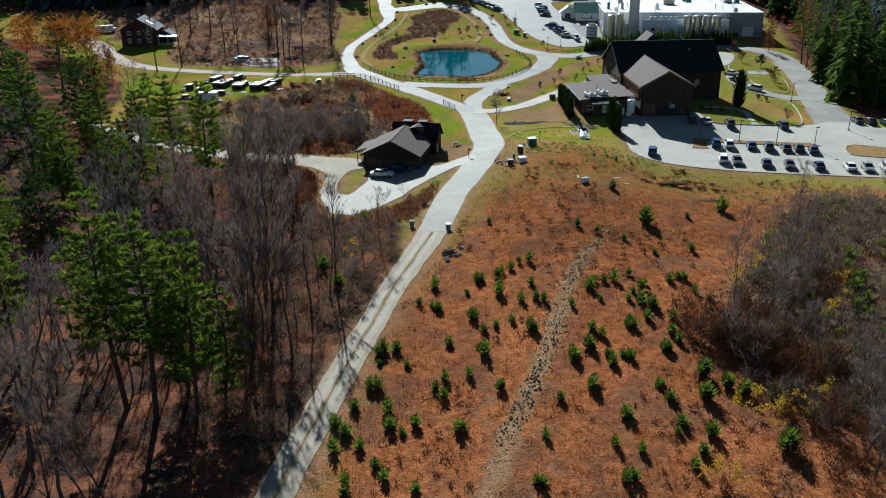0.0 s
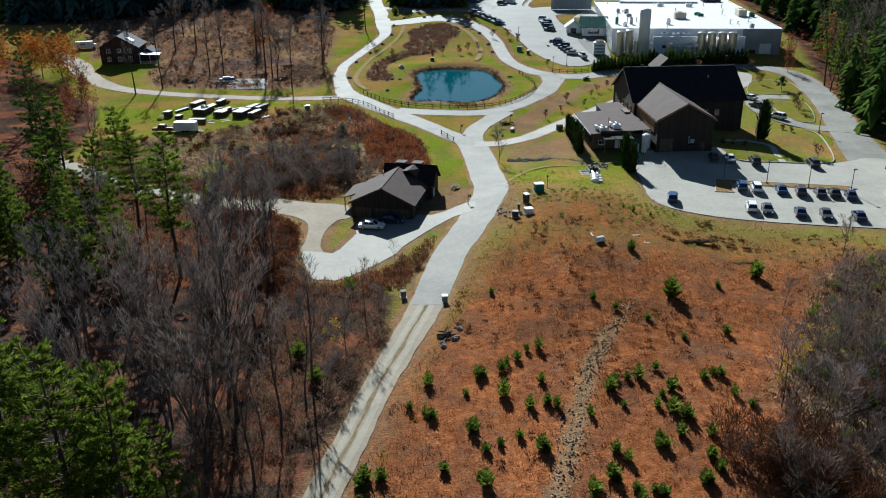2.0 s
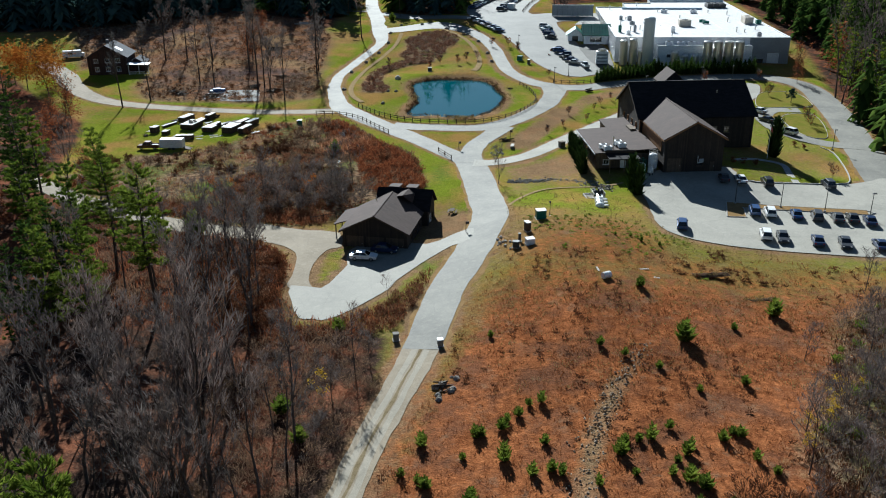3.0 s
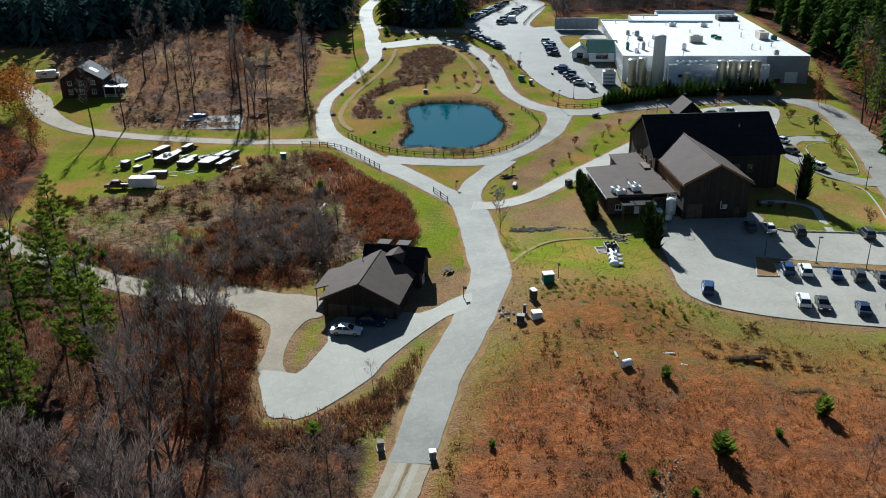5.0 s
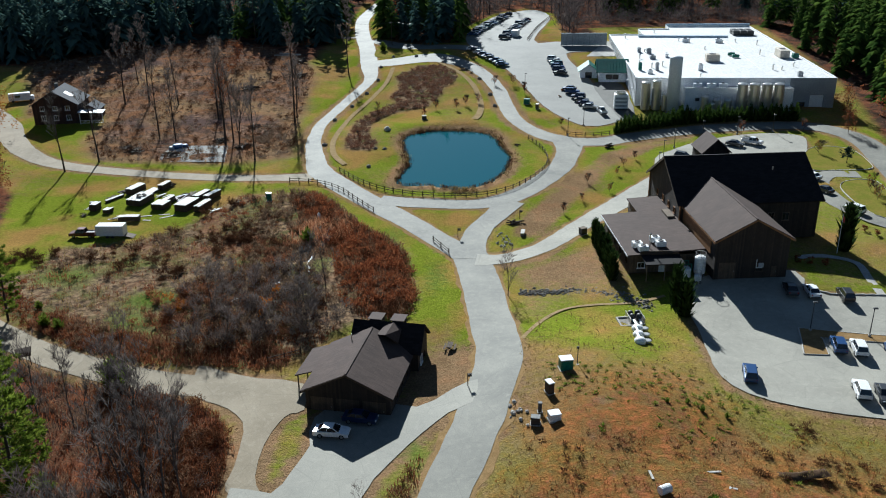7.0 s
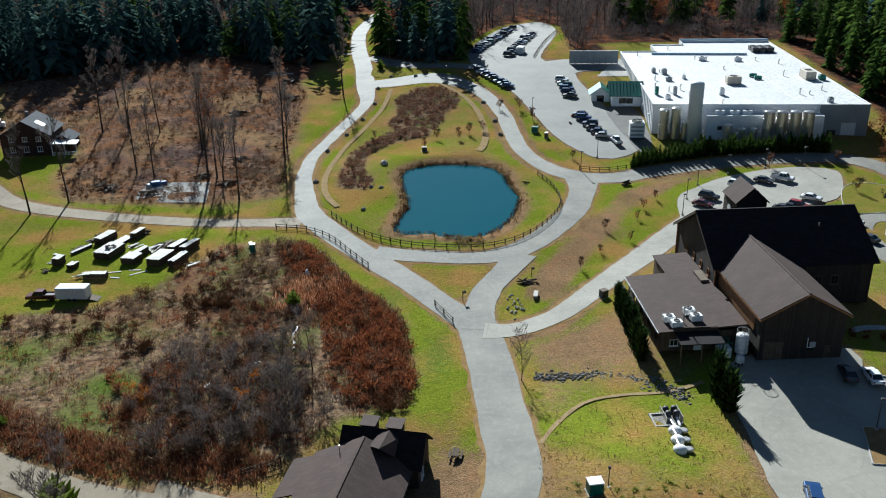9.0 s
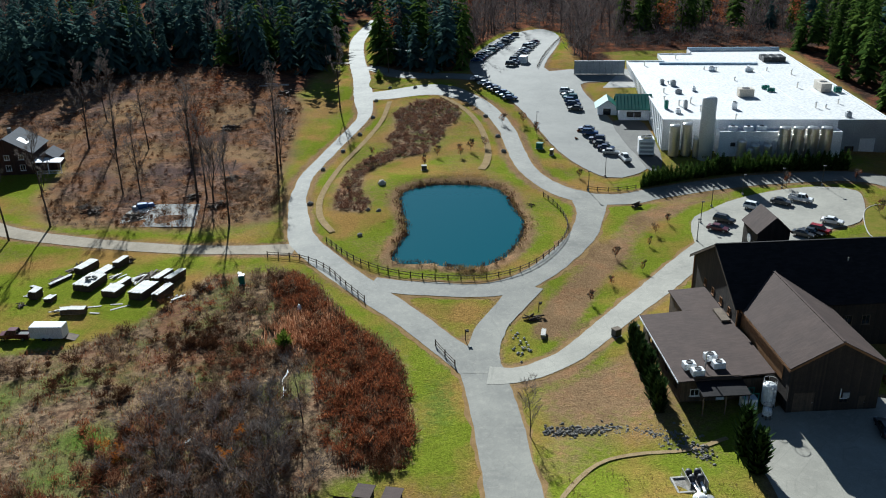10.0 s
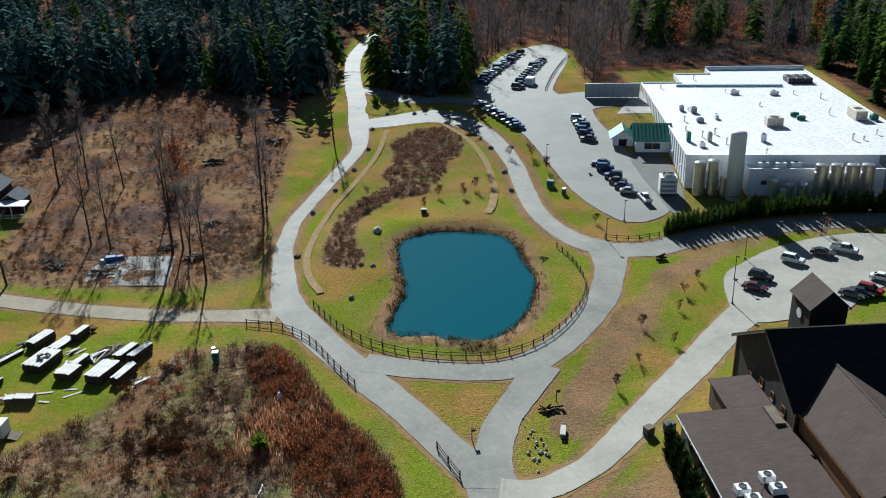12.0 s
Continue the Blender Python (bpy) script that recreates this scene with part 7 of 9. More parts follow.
def upright_tank(x, y, r, h, mat, label, name="storage_tank", group="", z=None):
    """A tank on legs with a domed top, ladder and rail."""
    o = thing(name, pose(x, y, ground_z(x, y) if z is None else z, 0, 0, 20), label, "tank", group)
    part("shell", Shape().lathe(0, 0, 0.35, [(r * 0.35, 0), (r, 0.5), (r, h - 0.5), (r * 0.93, h - 0.28), (r * 0.6, h - 0.08), (r * 0.2, h)], 20), mat, o, smooth=False)
    for k in range(1, 4):
        part("hoop", Shape().lathe(0, 0, 0.35 + h * k / 4, [(r * 1.0, 0), (r * 1.025, 0.03), (r * 1.025, 0.1), (r * 1.0, 0.13)], 20), mat, o)
    for k in range(4):
        a = 0.785 + 1.571 * k
        part("leg", Shape().box(r * 0.8 * math.cos(a), r * 0.8 * math.sin(a), 0, 0.16, 0.16, 0.9), DARK_METAL, o)
    lad = Shape()
    for s in (-0.22, 0.22):
        lad.box(s, -r - 0.12, 0.2, 0.05, 0.05, h)
    for k in range(int(h / 0.6)):
        lad.box(0, -r - 0.12, 0.5 + 0.6 * k, 0.44, 0.04, 0.04)
    part("ladder", lad, CHROME, o)
    ring, n = [], 14
    for k in range(n):
        for q, z in ((0.92, 0.85), (0.97, 0.85), (0.97, 0.91), (0.92, 0.91)):
            ring.append((r * q * math.cos(6.28319 * k / n), r * q * math.sin(6.28319 * k / n), h + z))
    rail = Shape().add(ring, [(4 * k + i, 4 * k + (i + 1) % 4, (4 * k + 4) % (4 * n) + (i + 1) % 4, (4 * k + 4) % (4 * n) + i) for k in range(n) for i in range(4)])
    part("top_rail", rail, CHROME, o)
    for k in range(6):
        part("rail_post", Shape().tube((r * 0.95 * math.cos(1.047 * k), r * 0.95 * math.sin(1.047 * k), h - 0.25), (r * 0.95 * math.cos(1.047 * k), r * 0.95 * math.sin(1.047 * k), h + 0.88), 0.03, n=4), CHROME, o)
    return o


upright_tank(46.2, 206.9, 0.95, 3.6, WHITE, "white round upright tank beside the barn wall")
upright_tank(45.3, 204.6, 0.6, 1.4, WHITE, "small white round tank beside the barn wall")
o = thing("chiller", pose(43.6, 207.0, ground_z(43.6, 207.0), 0, 0, 5), "green and white framed chiller beside the lean-to", "chiller")
part("casing", Shape().box(0, 0, 0.2, 2.0, 1.6, 1.6, 0, 0.06), WHITE, o)
for x in (-0.95, 0.95):
    for y in (-0.75, 0.75):
        part("post", Shape().box(x, y, 0, 0.1, 0.1, 2.8), GREEN_METAL, o)
part("top_frame", Shape().box(0, -0.75, 2.7, 2.0, 0.1, 0.1).box(0, 0.75, 2.7, 2.0, 0.1, 0.1).box(0, 0, 2.7, 0.1, 1.5, 0.1), GREEN_METAL, o)


def make_garage():
    """The brown-boarded garage below the brush field, with its darker cross wing behind."""
    o = thing("garage", pose(-16.49, 170.27, -3.05, 0, 0, -11.5), "dark-boarded garage with brown shingle roofs", "garage")
    box_walls(o, 0.3, 11.9, 0.4, 12.0, 0, 3.75, 6.57, BARN_BOARDS, "y", 0.22, {"s": [(0.9, 4.1, 0, 2.7), (4.5, 7.7, 0, 2.7), (8.1, 11.3, 0, 2.7)], "e": [(3 + 3.0 * k, 4.2 + 3.0 * k, 1.2, 2.4) for k in range(3)]})
    a, b = gable_roof(0.3, 11.9, 0.4, 12.7, 3.75, 6.57, 0.55, 0.2)
    part("roof_plate", a, SHINGLE, o)
    part("roof_plate", b, SHINGLE, o)
    part("ridge_cap", Shape().box(6.1, 6.6, 6.71, 0.32, 13.2, 0.1, 0, 0.03), SHINGLE, o)
    for side in (-1, 1):
        part("rake_board", Shape().slab([(6.1 + side * 6.3, -0.22, 3.62), (6.1, -0.22, 6.74), (6.1, -0.22, 6.48), (6.1 + side * 6.3, -0.22, 3.36)], 0.06), DARK_WOOD, o)
    for x in (2.5, 6.1, 9.7):
        door_unit(o, x, 0, 3.15, 2.7, 0.45, BROWN_BOARDS, name="garage_door")
    for k in range(3):
        window_unit(o, 3.6 + 3.0 * k, 1.2, 1.2, 1.2, 0, 90, 11.9, 0, BROWN_BOARDS, -1)
    part("lean_to_roof", Shape().slab([(-2.9, 5.0, 2.78), (-0.1, 5.0, 3.72), (-0.1, 12.6, 3.72), (-2.9, 12.6, 2.78)], 0.16), SHINGLE, o, "low brown side roof")
    for y in (5.4, 9.0, 12.3):
        part("post", Shape().box(-2.6, y, 0, 0.16, 0.16, 2.62), WOOD, o)
    # cross wing with two roof dormers
    box_walls(o, 3.4, 13.0, 11.9, 17.8, 0, 4.1, 6.78, BARN_BOARDS, "x", 0.22, {"e": [(13.2, 14.4, 1.2, 2.5), (15.4, 16.4, 0.0, 2.1)]})
    a, b = gable_roof(3.4, 13.0, 11.9, 17.8, 4.1, 6.78, 0.5, 0.2, "x")
    part("roof_plate", a, DARK_SHINGLE, o, "dark shingle roof plate of the cross wing")
    part("roof_plate", b, DARK_SHINGLE, o, "dark shingle roof plate of the cross wing")
    window_unit(o, 13.8, 1.2, 1.2, 1.3, 0, 90, 13.0, 0, WHITE, -1)
    # small valley gable between the two roofs
    part("valley_roof", Shape().slab([(7.0, 12.2, 6.2), (8.6, 10.9, 6.9), (8.9, 14.6, 7.0), (7.6, 14.4, 6.5)], 0.14), SHINGLE, o)
    part("valley_roof", Shape().slab([(8.6, 10.9, 6.9), (10.2, 11.9, 5.2), (10.2, 14.2, 6.3), (8.9, 14.6, 7.0)], 0.14), SHINGLE, o)
    for x in (6.0, 9.3):
        d = part("dormer", Shape().box(x, 16.3, 5.4, 1.7, 1.9, 1.45), BARN_BOARDS, o)
        part("dormer_roof", Shape().slab([(x - 1.05, 14.9, 7.15), (x + 1.05, 14.9, 7.15), (x + 1.05, 17.5, 6.95), (x - 1.05, 17.5, 6.95)], 0.1), SHINGLE, d)
    part("vent_pipe", Shape().tube((3.6, 11.2, 4.8), (3.6, 11.2, 6.6), 0.07, n=8), STEEL, o)
    return o


make_garage()


def make_farmhouse():
    """The red-boarded house by the western lane."""
    o = thing("farmhouse", pose(-117.5, 322, -1.1, 0, 0, 5) @ Matrix.Scale(1.12, 4), "dark red boarded house with blue-grey roof and white porch", "house")
    box_walls(o, 0, 11.5, 0, 10.5, 0, 5.2, 8.6, RED_BOARDS, "y", 0.2, {"s": [(2 + 3.2 * k, 3.1 + 3.2 * k, 1.0, 2.4) for k in range(3)] + [(2 + 3.2 * k, 3.1 + 3.2 * k, 3.6, 4.8) for k in range(3)]})
    a, b = gable_roof(0, 11.5, 0, 10.5, 5.2, 8.6, 0.5, 0.18)
    part("roof_plate", a, BLUE_SHINGLE, o)
    part("roof_plate", b, BLUE_SHINGLE, o)
    for k in range(3):
        window_unit(o, 2.55 + 3.2 * k, 1.0, 1.1, 1.4, 0.0)
        window_unit(o, 2.55 + 3.2 * k, 3.6, 1.1, 1.2, 0.0)
    box_walls(o, 11.5, 16.0, 2.0, 8.0, 0, 3.0, 4.4, RED_BOARDS, "y", 0.2)
    a, b = gable_roof(11.5, 16.0, 2.0, 8.0, 3.0, 4.4, 0.35, 0.15)
    part("roof_plate", a, BLUE_SHINGLE, o)
    part("roof_plate", b, BLUE_SHINGLE, o)
    porch = part("porch_roof", Shape().slab([(11.6, -1.2, 3.2), (18.0, -1.2, 2.9), (18.0, 2.0, 3.1), (11.6, 2.0, 3.4)], 0.14), WHITE, o, "pale porch roof")
    for x in (12.0, 15.0, 17.8):
        part("post", Shape().box(x, -1.0, 0, 0.16, 0.16, 2.9), WHITE, porch)
    rail = Shape().box(15, -1.0, 0.9, 6, 0.08, 0.08).box(15, -1.0, 0.2, 6, 0.08, 0.08)
    for k in range(20):
        rail.box(12.1 + 0.3 * k, -1.0, 0.25, 0.05, 0.05, 0.7)
    part("railing", rail, WHITE, porch)
    part("skylight", Shape().slab([(7.6, 3.0, 7.72), (9.6, 3.0, 6.54), (9.6, 5.2, 6.54), (7.6, 5.2, 7.72)], 0.08), WHITE, o, "bright white roof window")
    part("chimney", Shape().box(4.6, 7.5, 6.5, 0.8, 0.8, 2.9, 0, 0.05), DARK_STONE, o)
    return o


make_farmhouse()


PLANT_TURN = pose(60.82, 328.53, -0.6, 0, 0, -4.9)


def make_plant():
    """The white flat-roofed plant with its rear halls, vents and loading door."""
    o = thing("plant_building", PLANT_TURN.copy(), "wide white metal-clad plant with a flat white roof", "factory")
    W, D, H, LOW, X0, X1, D2, D3 = 58.0, 83.0, 9.15, 7.0, 13.9, 44.8, 97.0, 104.0
    for x0, x1, y, h, holes in ((0, X0, 0.0, H, []), (X0, X1, -4.3, LOW, []), (X1, W, 0.0, H, [(47.4, 49.8, 0.6, 2.0), (51.0, 55.0, 0, 4.2)])):
        part("wall", wall_with_openings(Shape(), x0, x1, 0, h, y, 0.3, holes), GREY_PANEL if x0 > 40 else PANEL, o)
    part("wall", wall_with_openings(Shape(), X0, X1, LOW - 0.5, H, 0.0, 0.3, []), PANEL, o)
    part("loading_door", Shape().box(53.0, 0.2, 0, 3.9, 0.1, 4.1), WHITE, o, "ribbed white loading door")
    for k in range(3):
        part("louvre", Shape().box(48.0 + 0.62 * k, 0.16, 0.7, 0.5, 0.1, 1.2), DARK_METAL, o)
    for x in (X0 + 0.15, X1 - 0.15):
        part("wall", Shape().box(x, -2.0, 0, 0.3, 4.0, LOW), PANEL, o)
    part("wall", Shape().box(0.15, D / 2, 0, 0.3, D, H), PANEL, o, "white ribbed metal west wall")
    part("wall", Shape().box(W - 0.15, D3 / 2 + 0.2, 0, 0.3, D3 - 0.5, H), PANEL, o)
    part("wall", Shape().box(6.6, D - 0.15, 0, 12.6, 0.3, H), PANEL, o)
    part("wall", Shape().box(13.0, (D + D2) / 2, 0, 0.3, D2 - D, H), PANEL, o)
    part("wall", Shape().box(19.0, D2 - 0.15, 0, 11.6, 0.3, H), PANEL, o)
    part("wall", Shape().box(24.8, (D2 + D3) / 2, 0, 0.3, D3 - D2, H + 0.5), PANEL, o)
    part("wall", Shape().box(41.4, D3 - 0.15, 0, 33.2, 0.3, H + 0.5), PANEL, o)
    deck = [(0.3, 0.3), (W - 0.3, 0.3), (W - 0.3, D3 - 0.3), (24.9, D3 - 0.3), (24.9, D2 - 0.3), (13.1, D2 - 0.3), (13.1, D - 0.3), (0.3, D - 0.3)]
    part("roof_deck", Shape().slab([(x, y, H - 0.28) for x, y in deck], 0.3), MEMBRANE, o, "flat white membrane roof")
    part("roof_deck", Shape().slab([(X0 + 0.1, -4.1, LOW - 0.18), (X1 - 0.1, -4.1, LOW - 0.18), (X1 - 0.1, 0.1, LOW - 0.18), (X0 + 0.1, 0.1, LOW - 0.18)], 0.25), MEMBRANE, o, "lower white membrane roof")
    cop = Shape().box(6.8, 0.1, H, 13.9, 0.45, 0.12).box(0.15, D / 2, H, 0.45, D, 0.12).box(51.4, 0.1, H, 13.2, 0.45, 0.12).box((X0 + X1) / 2, -4.2, LOW, X1 - X0, 0.45, 0.12).box((X0 + X1) / 2, 0.1, H, X1 - X0, 0.45, 0.12)
    cop.box(W - 0.15, D3 / 2, H, 0.45, D3, 0.12).box(6.6, D - 0.15, H, 13.2, 0.45, 0.12).box(19, D2 - 0.15, H, 11.8, 0.45, 0.12)
    part("coping", cop, PANEL, o)
    part("rear_parapet", Shape().box(41.4, D3 - 0.1, H + 0.5, 33.4, 0.5, 0.5, 0, 0.04), BLUE_PANEL, o, "pale blue metal parapet")
    part("expansion_curb", Shape().box(27.0, 77.2, H - 0.3, 33.0, 0.7, 0.75, -2, 0.05), BLUE_PANEL, o, "long pale blue roof curb")
    part("roof_seam", Shape().box(17.8, 55, H - 0.29, 0.22, 50, 0.08, 4).box(40, 45, H - 0.29, 0.22, 78, 0.08), PANEL, o)
    for x in (31.0, 35.5, 40.0):
        part("roof_edge_pipe", Shape().tube((x - 2.2, -3.7, LOW + 0.35), (x + 2.2, -3.7, LOW + 0.35), 0.14, n=8), STEEL, o)
    # ribs of the west wall
    for k in range(27):
        part("wall_rib", Shape().box(-0.06, 1.5 + 3.05 * k, 0.3, 0.12, 0.25, H - 0.5), GREY_PANEL, o)
    for k in range(4):
        part("wall_light", Shape().box(-0.25, 6.0 + 12.0 * k, 4.6, 0.4, 0.7, 0.5, 0, 0.05), WHITE, o)
    part("louvre", Shape().box(17.5, -4.45, 3.2, 1.2, 0.15, 1.0), DARK_METAL, o)
    return o


plant_building = make_plant()
silo_at = PLANT_TURN @ Vector((10.2, -5.9, 0))
o = thing("tall_silo", pose(silo_at.x, silo_at.y, -0.6), "very tall smooth white silo before the plant", "silo")
part("shell", Shape().lathe(0, 0, 0, [(1.85, 0), (1.85, 16.0), (1.75, 16.35), (1.3, 16.65), (0.6, 16.85), (0.02, 16.9)], 32), WHITE, o, smooth=True)
part("base_ring", Shape().lathe(0, 0, 0, [(1.9, 0), (1.98, 0), (1.98, 0.25), (1.9, 0.25)], 24), CONCRETE, o)
for k in range(4):
    a = math.radians(-118 + 18 * k)
    part("port", Shape().lathe(1.86 * math.cos(a), 1.86 * math.sin(a), 1.1, [(0.16, 0), (0.16, 0.3), (0.02, 0.32)], 8), DARK_METAL, o)
o = thing("screen_wall", pose(56.5, 400.6, ground_z(56.5, 400.6) - 0.2, 0, 0, -5), "long grey panelled screen wall of the loading yard", "wall")
for k in range(8):
    part("panel", Shape().box(-7.35 + 2.1 * k, 0, 0.5, 2.06, 0.25, 4.3, 0, 0.03), GREY_PANEL, o)
for k in range(9):
    part("post", Shape().box(-8.4 + 2.1 * k, 0.05, 0, 0.2, 0.3, 4.9), DARK_METAL, o)
part("coping", Shape().box(0, 0, 4.82, 17.2, 0.4, 0.12), PANEL, o)


def on_plant(x, y, z=8.88):
    return PLANT_TURN @ Vector((x, y, z - 0.02))


PR = random.Random(5)
for x, y, sx, sy, sz, mat in ((27.9, 28.5, 4.2, 3.2, 2.2, CREAM), (52.2, 36.5, 3.0, 7.0, 2.4, CREAM), (26.0, 66.5, 2.2, 1.6, 1.2, PANEL), (37.6, 65.3, 2.2, 1.6, 1.2, PANEL), (36.8, 34.6, 2.2, 1.0, 0.9, GREEN_METAL), (36.2, 38.4, 2.2, 1.0, 0.9, GREEN_METAL),
                              (9.6, 43.1, 1.6, 1.6, 1.5, GREY_PANEL), (6.6, 45.6, 1.2, 1.8, 1.3, GREY_PANEL), (9.4, 32.6, 1.9, 1.4, 1.0, GREY_PANEL), (14.5, 36.5, 1.0, 2.6, 1.1, PANEL), (2.8, 13.4, 1.0, 1.4, 2.2, GREEN_METAL), (8.0, 13.2, 1.0, 1.4, 2.2, GREY_PANEL),
                              (5.2, 8.4, 1.4, 1.8, 1.0, PANEL), (21.2, 13.2, 1.4, 1.4, 1.8, PANEL), (55.8, 34.0, 1.8, 2.0, 1.4, GREEN_METAL), (48.6, 4.0, 1.4, 1.4, 1.2, GREY_PANEL)):
    p = on_plant(x, y)
    roof_unit(p.x, p.y, p.z, sx, sy, sz, -4.9, mat)
for x, y in ((17.6, -2.2), (21.5, -2.4), (25.0, -2.0)):
    p = PLANT_TURN @ Vector((x, y, 6.78))
    roof_unit(p.x, p.y, p.z, 2.4, 1.4, 1.1, -4.9, PANEL)
for k in range(6):
    p = on_plant(47.6 + 2.6 * (k % 3), 82.0 + 3.6 * (k // 3))
    roof_unit(p.x, p.y, p.z, 2.3, 3.0, 1.6, -4.9, DARK_METAL)
for x, y in ((5.3, 33.5), (7.0, 17.2), (10.7, 19.9), (11.6, 10.3), (14.3, 17.1), (11.8, 6.8), (8.6, 46.0), (19.1, 1.8), (5.3, 75.4), (17.9, 88.0), (43.4, 14.1), (46.1, 14.1), (51.1, 19.3), (43.8, 65.9), (54.6, 83.5),
             (27.4, 66.0), (39.0, 65.0), (24.0, 68.5), (4.0, 24.0), (46.0, 40.0), (50.0, 60.0), (30.0, 51.0)):
    p = on_plant(x, y)
    o = thing("roof_vent", pose(p.x, p.y, p.z), "small pale roof vent pipe with a cap", "roof vent", "roof vents")
    h = PR.uniform(0.7, 1.6)
    part("pipe", Shape().tube((0, 0, 0), (0, 0, h), 0.2, n=8), STEEL, o)
    part("cap", Shape().lathe(0, 0, h, [(0.36, 0), (0.36, 0.14), (0.06, 0.34)], 8), WHITE, o)
for x, y, r, h in ((2.4, -4.6, 1.35, 9.4), (5.6, -4.4, 1.35, 9.8), (29.6, -6.6, 1.5, 9.4), (33.0, -6.6, 1.5, 9.4), (36.5, -6.6, 1.5, 9.4), (39.9, -6.6, 1.5, 9.4)):
    p = PLANT_TURN @ Vector((x, y, 0))
    upright_tank(p.x, p.y, r, h - 0.6, STEEL, "tall brushed steel silo before the white plant", "silo", "steel silos", -0.6)
for x, y, r, h in ((19.2, -6.6, 1.2, 5.2), (22.6, -6.8, 1.15, 4.2), (25.8, -6.8, 1.15, 4.2), (21.0, -8.4, 0.8, 3.4), (8.0, -5.6, 0.9, 5.5)):
    p = PLANT_TURN @ Vector((x, y, 0))
    upright_tank(p.x, p.y, r, h, STEEL, "short steel tank before the white plant", "short_tank", "short steel tanks", -0.6)
o = thing("cooling_tower", pose(56.0, 325.6, -0.5, 0, 0, -7), "white box-shaped cooling tower with a big fan", "cooling tower")
part("casing", Shape().box(0, 0, 1.0, 4.0, 3.6, 4.0, 0, 0.08), WHITE, o)
part("base_frame", Shape().box(0, 0, 0, 3.8, 3.4, 1.0), DARK_METAL, o)
part("fan_ring", Shape().lathe(0, 0, 5.0, [(1.5, 0), (1.5, 0.6), (1.35, 0.6), (1.3, 0.1)], 20), STEEL, o)
for k in range(5):
    part("fan_blade", turned(Shape().box(0.7, 0, 5.3, 1.2, 0.35, 0.05), 72 * k), DARK_METAL, o)
for k in range(3):
    part("louvre", Shape().box(0, -1.85, 1.5 + 1.1 * k, 3.4, 0.1, 0.6), GREY_PANEL, o)


def make_pavilion():
    """The green-roofed entrance hall at the plant's west side."""
    o = thing("entrance_hall", pose(52.8, 352.6, ground_z(56, 356) - 0.1, 0, 0, -7), "cream entrance hall with a green metal gable roof", "entrance hall")
    box_walls(o, 1.2, 10.0, 0, 11.0, 0, 3.6, 6.4, PANEL, "x", 0.2, {"s": [(3.4, 7.6, 0.8, 2.6)]})
    a, b = gable_roof(1.2, 10.0, 0, 11.0, 3.6, 6.4, 0.9, 0.18, "x")
    part("roof_plate", a, GREEN_METAL, o)
    part("roof_plate", b, GREEN_METAL, o)
    seams = Shape()
    for k in range(10):
        seams.slab([(0.6 + k * 1.0, -0.85, 3.40), (0.68 + k * 1.0, -0.85, 3.40), (0.68 + k * 1.0, 5.45, 6.64), (0.6 + k * 1.0, 5.45, 6.64)], 0.05)
    part("roof_seams", seams, GREEN_METAL, o)
    window_unit(o, 5.5, 0.8, 4.2, 1.8, 0.0)
    box_walls(o, -4.6, 1.0, 5.0, 11.5, 0, 2.8, 4.8, PANEL, "y", 0.2, {"s": [(-3.0, -0.8, 0, 2.2)]})
    a, b = gable_roof(-4.6, 1.0, 5.0, 11.5, 2.8, 4.8, 0.8, 0.16)
    part("roof_plate", a, GREEN_METAL, o)
    part("roof_plate", b, GREEN_METAL, o)
    part("glazed_gable", Shape().slab([(-5.1, 4.1, 2.5), (-1.8, 4.1, 4.9), (-1.8, 4.3, 4.9), (-5.1, 4.3, 2.5)], 0.05), WHITE, o, "bright white gable trim")
    part("glazed_gable", Shape().slab([(1.4, 4.1, 2.5), (-1.8, 4.1, 4.9), (-1.8, 4.3, 4.9), (1.4, 4.3, 2.5)], 0.05), WHITE, o, "bright white gable trim")
    door_unit(o, -1.9, 0, 2.2, 2.2, 5.0, GLASS)
    return o


make_pavilion()


# ---- cars ----
def loft(sections):
    """A closed body through side profiles (lists of (x, z)) at several y."""
    sh, n = Shape(), len(sections[0][1])
    verts = [(a, y, b) for y, prof in sections for a, b in prof]
    m = len(sections)
    faces = [tuple(range(n)), tuple(reversed(range((m - 1) * n, m * n)))]
    for k in range(m - 1):
        faces += [(k * n + (i + 1) % n, k * n + i, (k + 1) * n + i, (k + 1) * n + (i + 1) % n) for i in range(n)]
    return sh.add(verts, faces)


def shrunk(profile, f, lift):
    return [(a * f, lift + (b - lift) * f) for a, b in profile]


CAR_FORMS = {
    "sedan": dict(body=[(-2.25, 0.32), (-2.35, 0.62), (-2.22, 0.93), (-1.3, 0.98), (0.95, 0.96), (2.05, 0.80), (2.3, 0.6), (2.25, 0.32)], cabin=(-1.75, -1.05, 0.25, 1.05, 0.95, 1.42)),
    "suv": dict(body=[(-2.25, 0.36), (-2.34, 0.7), (-2.28, 1.06), (-1.3, 1.1), (0.95, 1.08), (2.05, 0.96), (2.28, 0.7), (2.25, 0.36)], cabin=(-2.22, -1.9, 0.3, 1.05, 1.07, 1.72)),
    "pickup": dict(body=[(-2.75, 0.42), (-2.8, 0.8), (-2.78, 1.0), (-0.9, 1.05), (1.2, 1.1), (2.4, 1.02), (2.6, 0.75), (2.55, 0.42)], cabin=(-0.85, -0.65, 0.75, 1.35, 1.06, 1.82)),
}


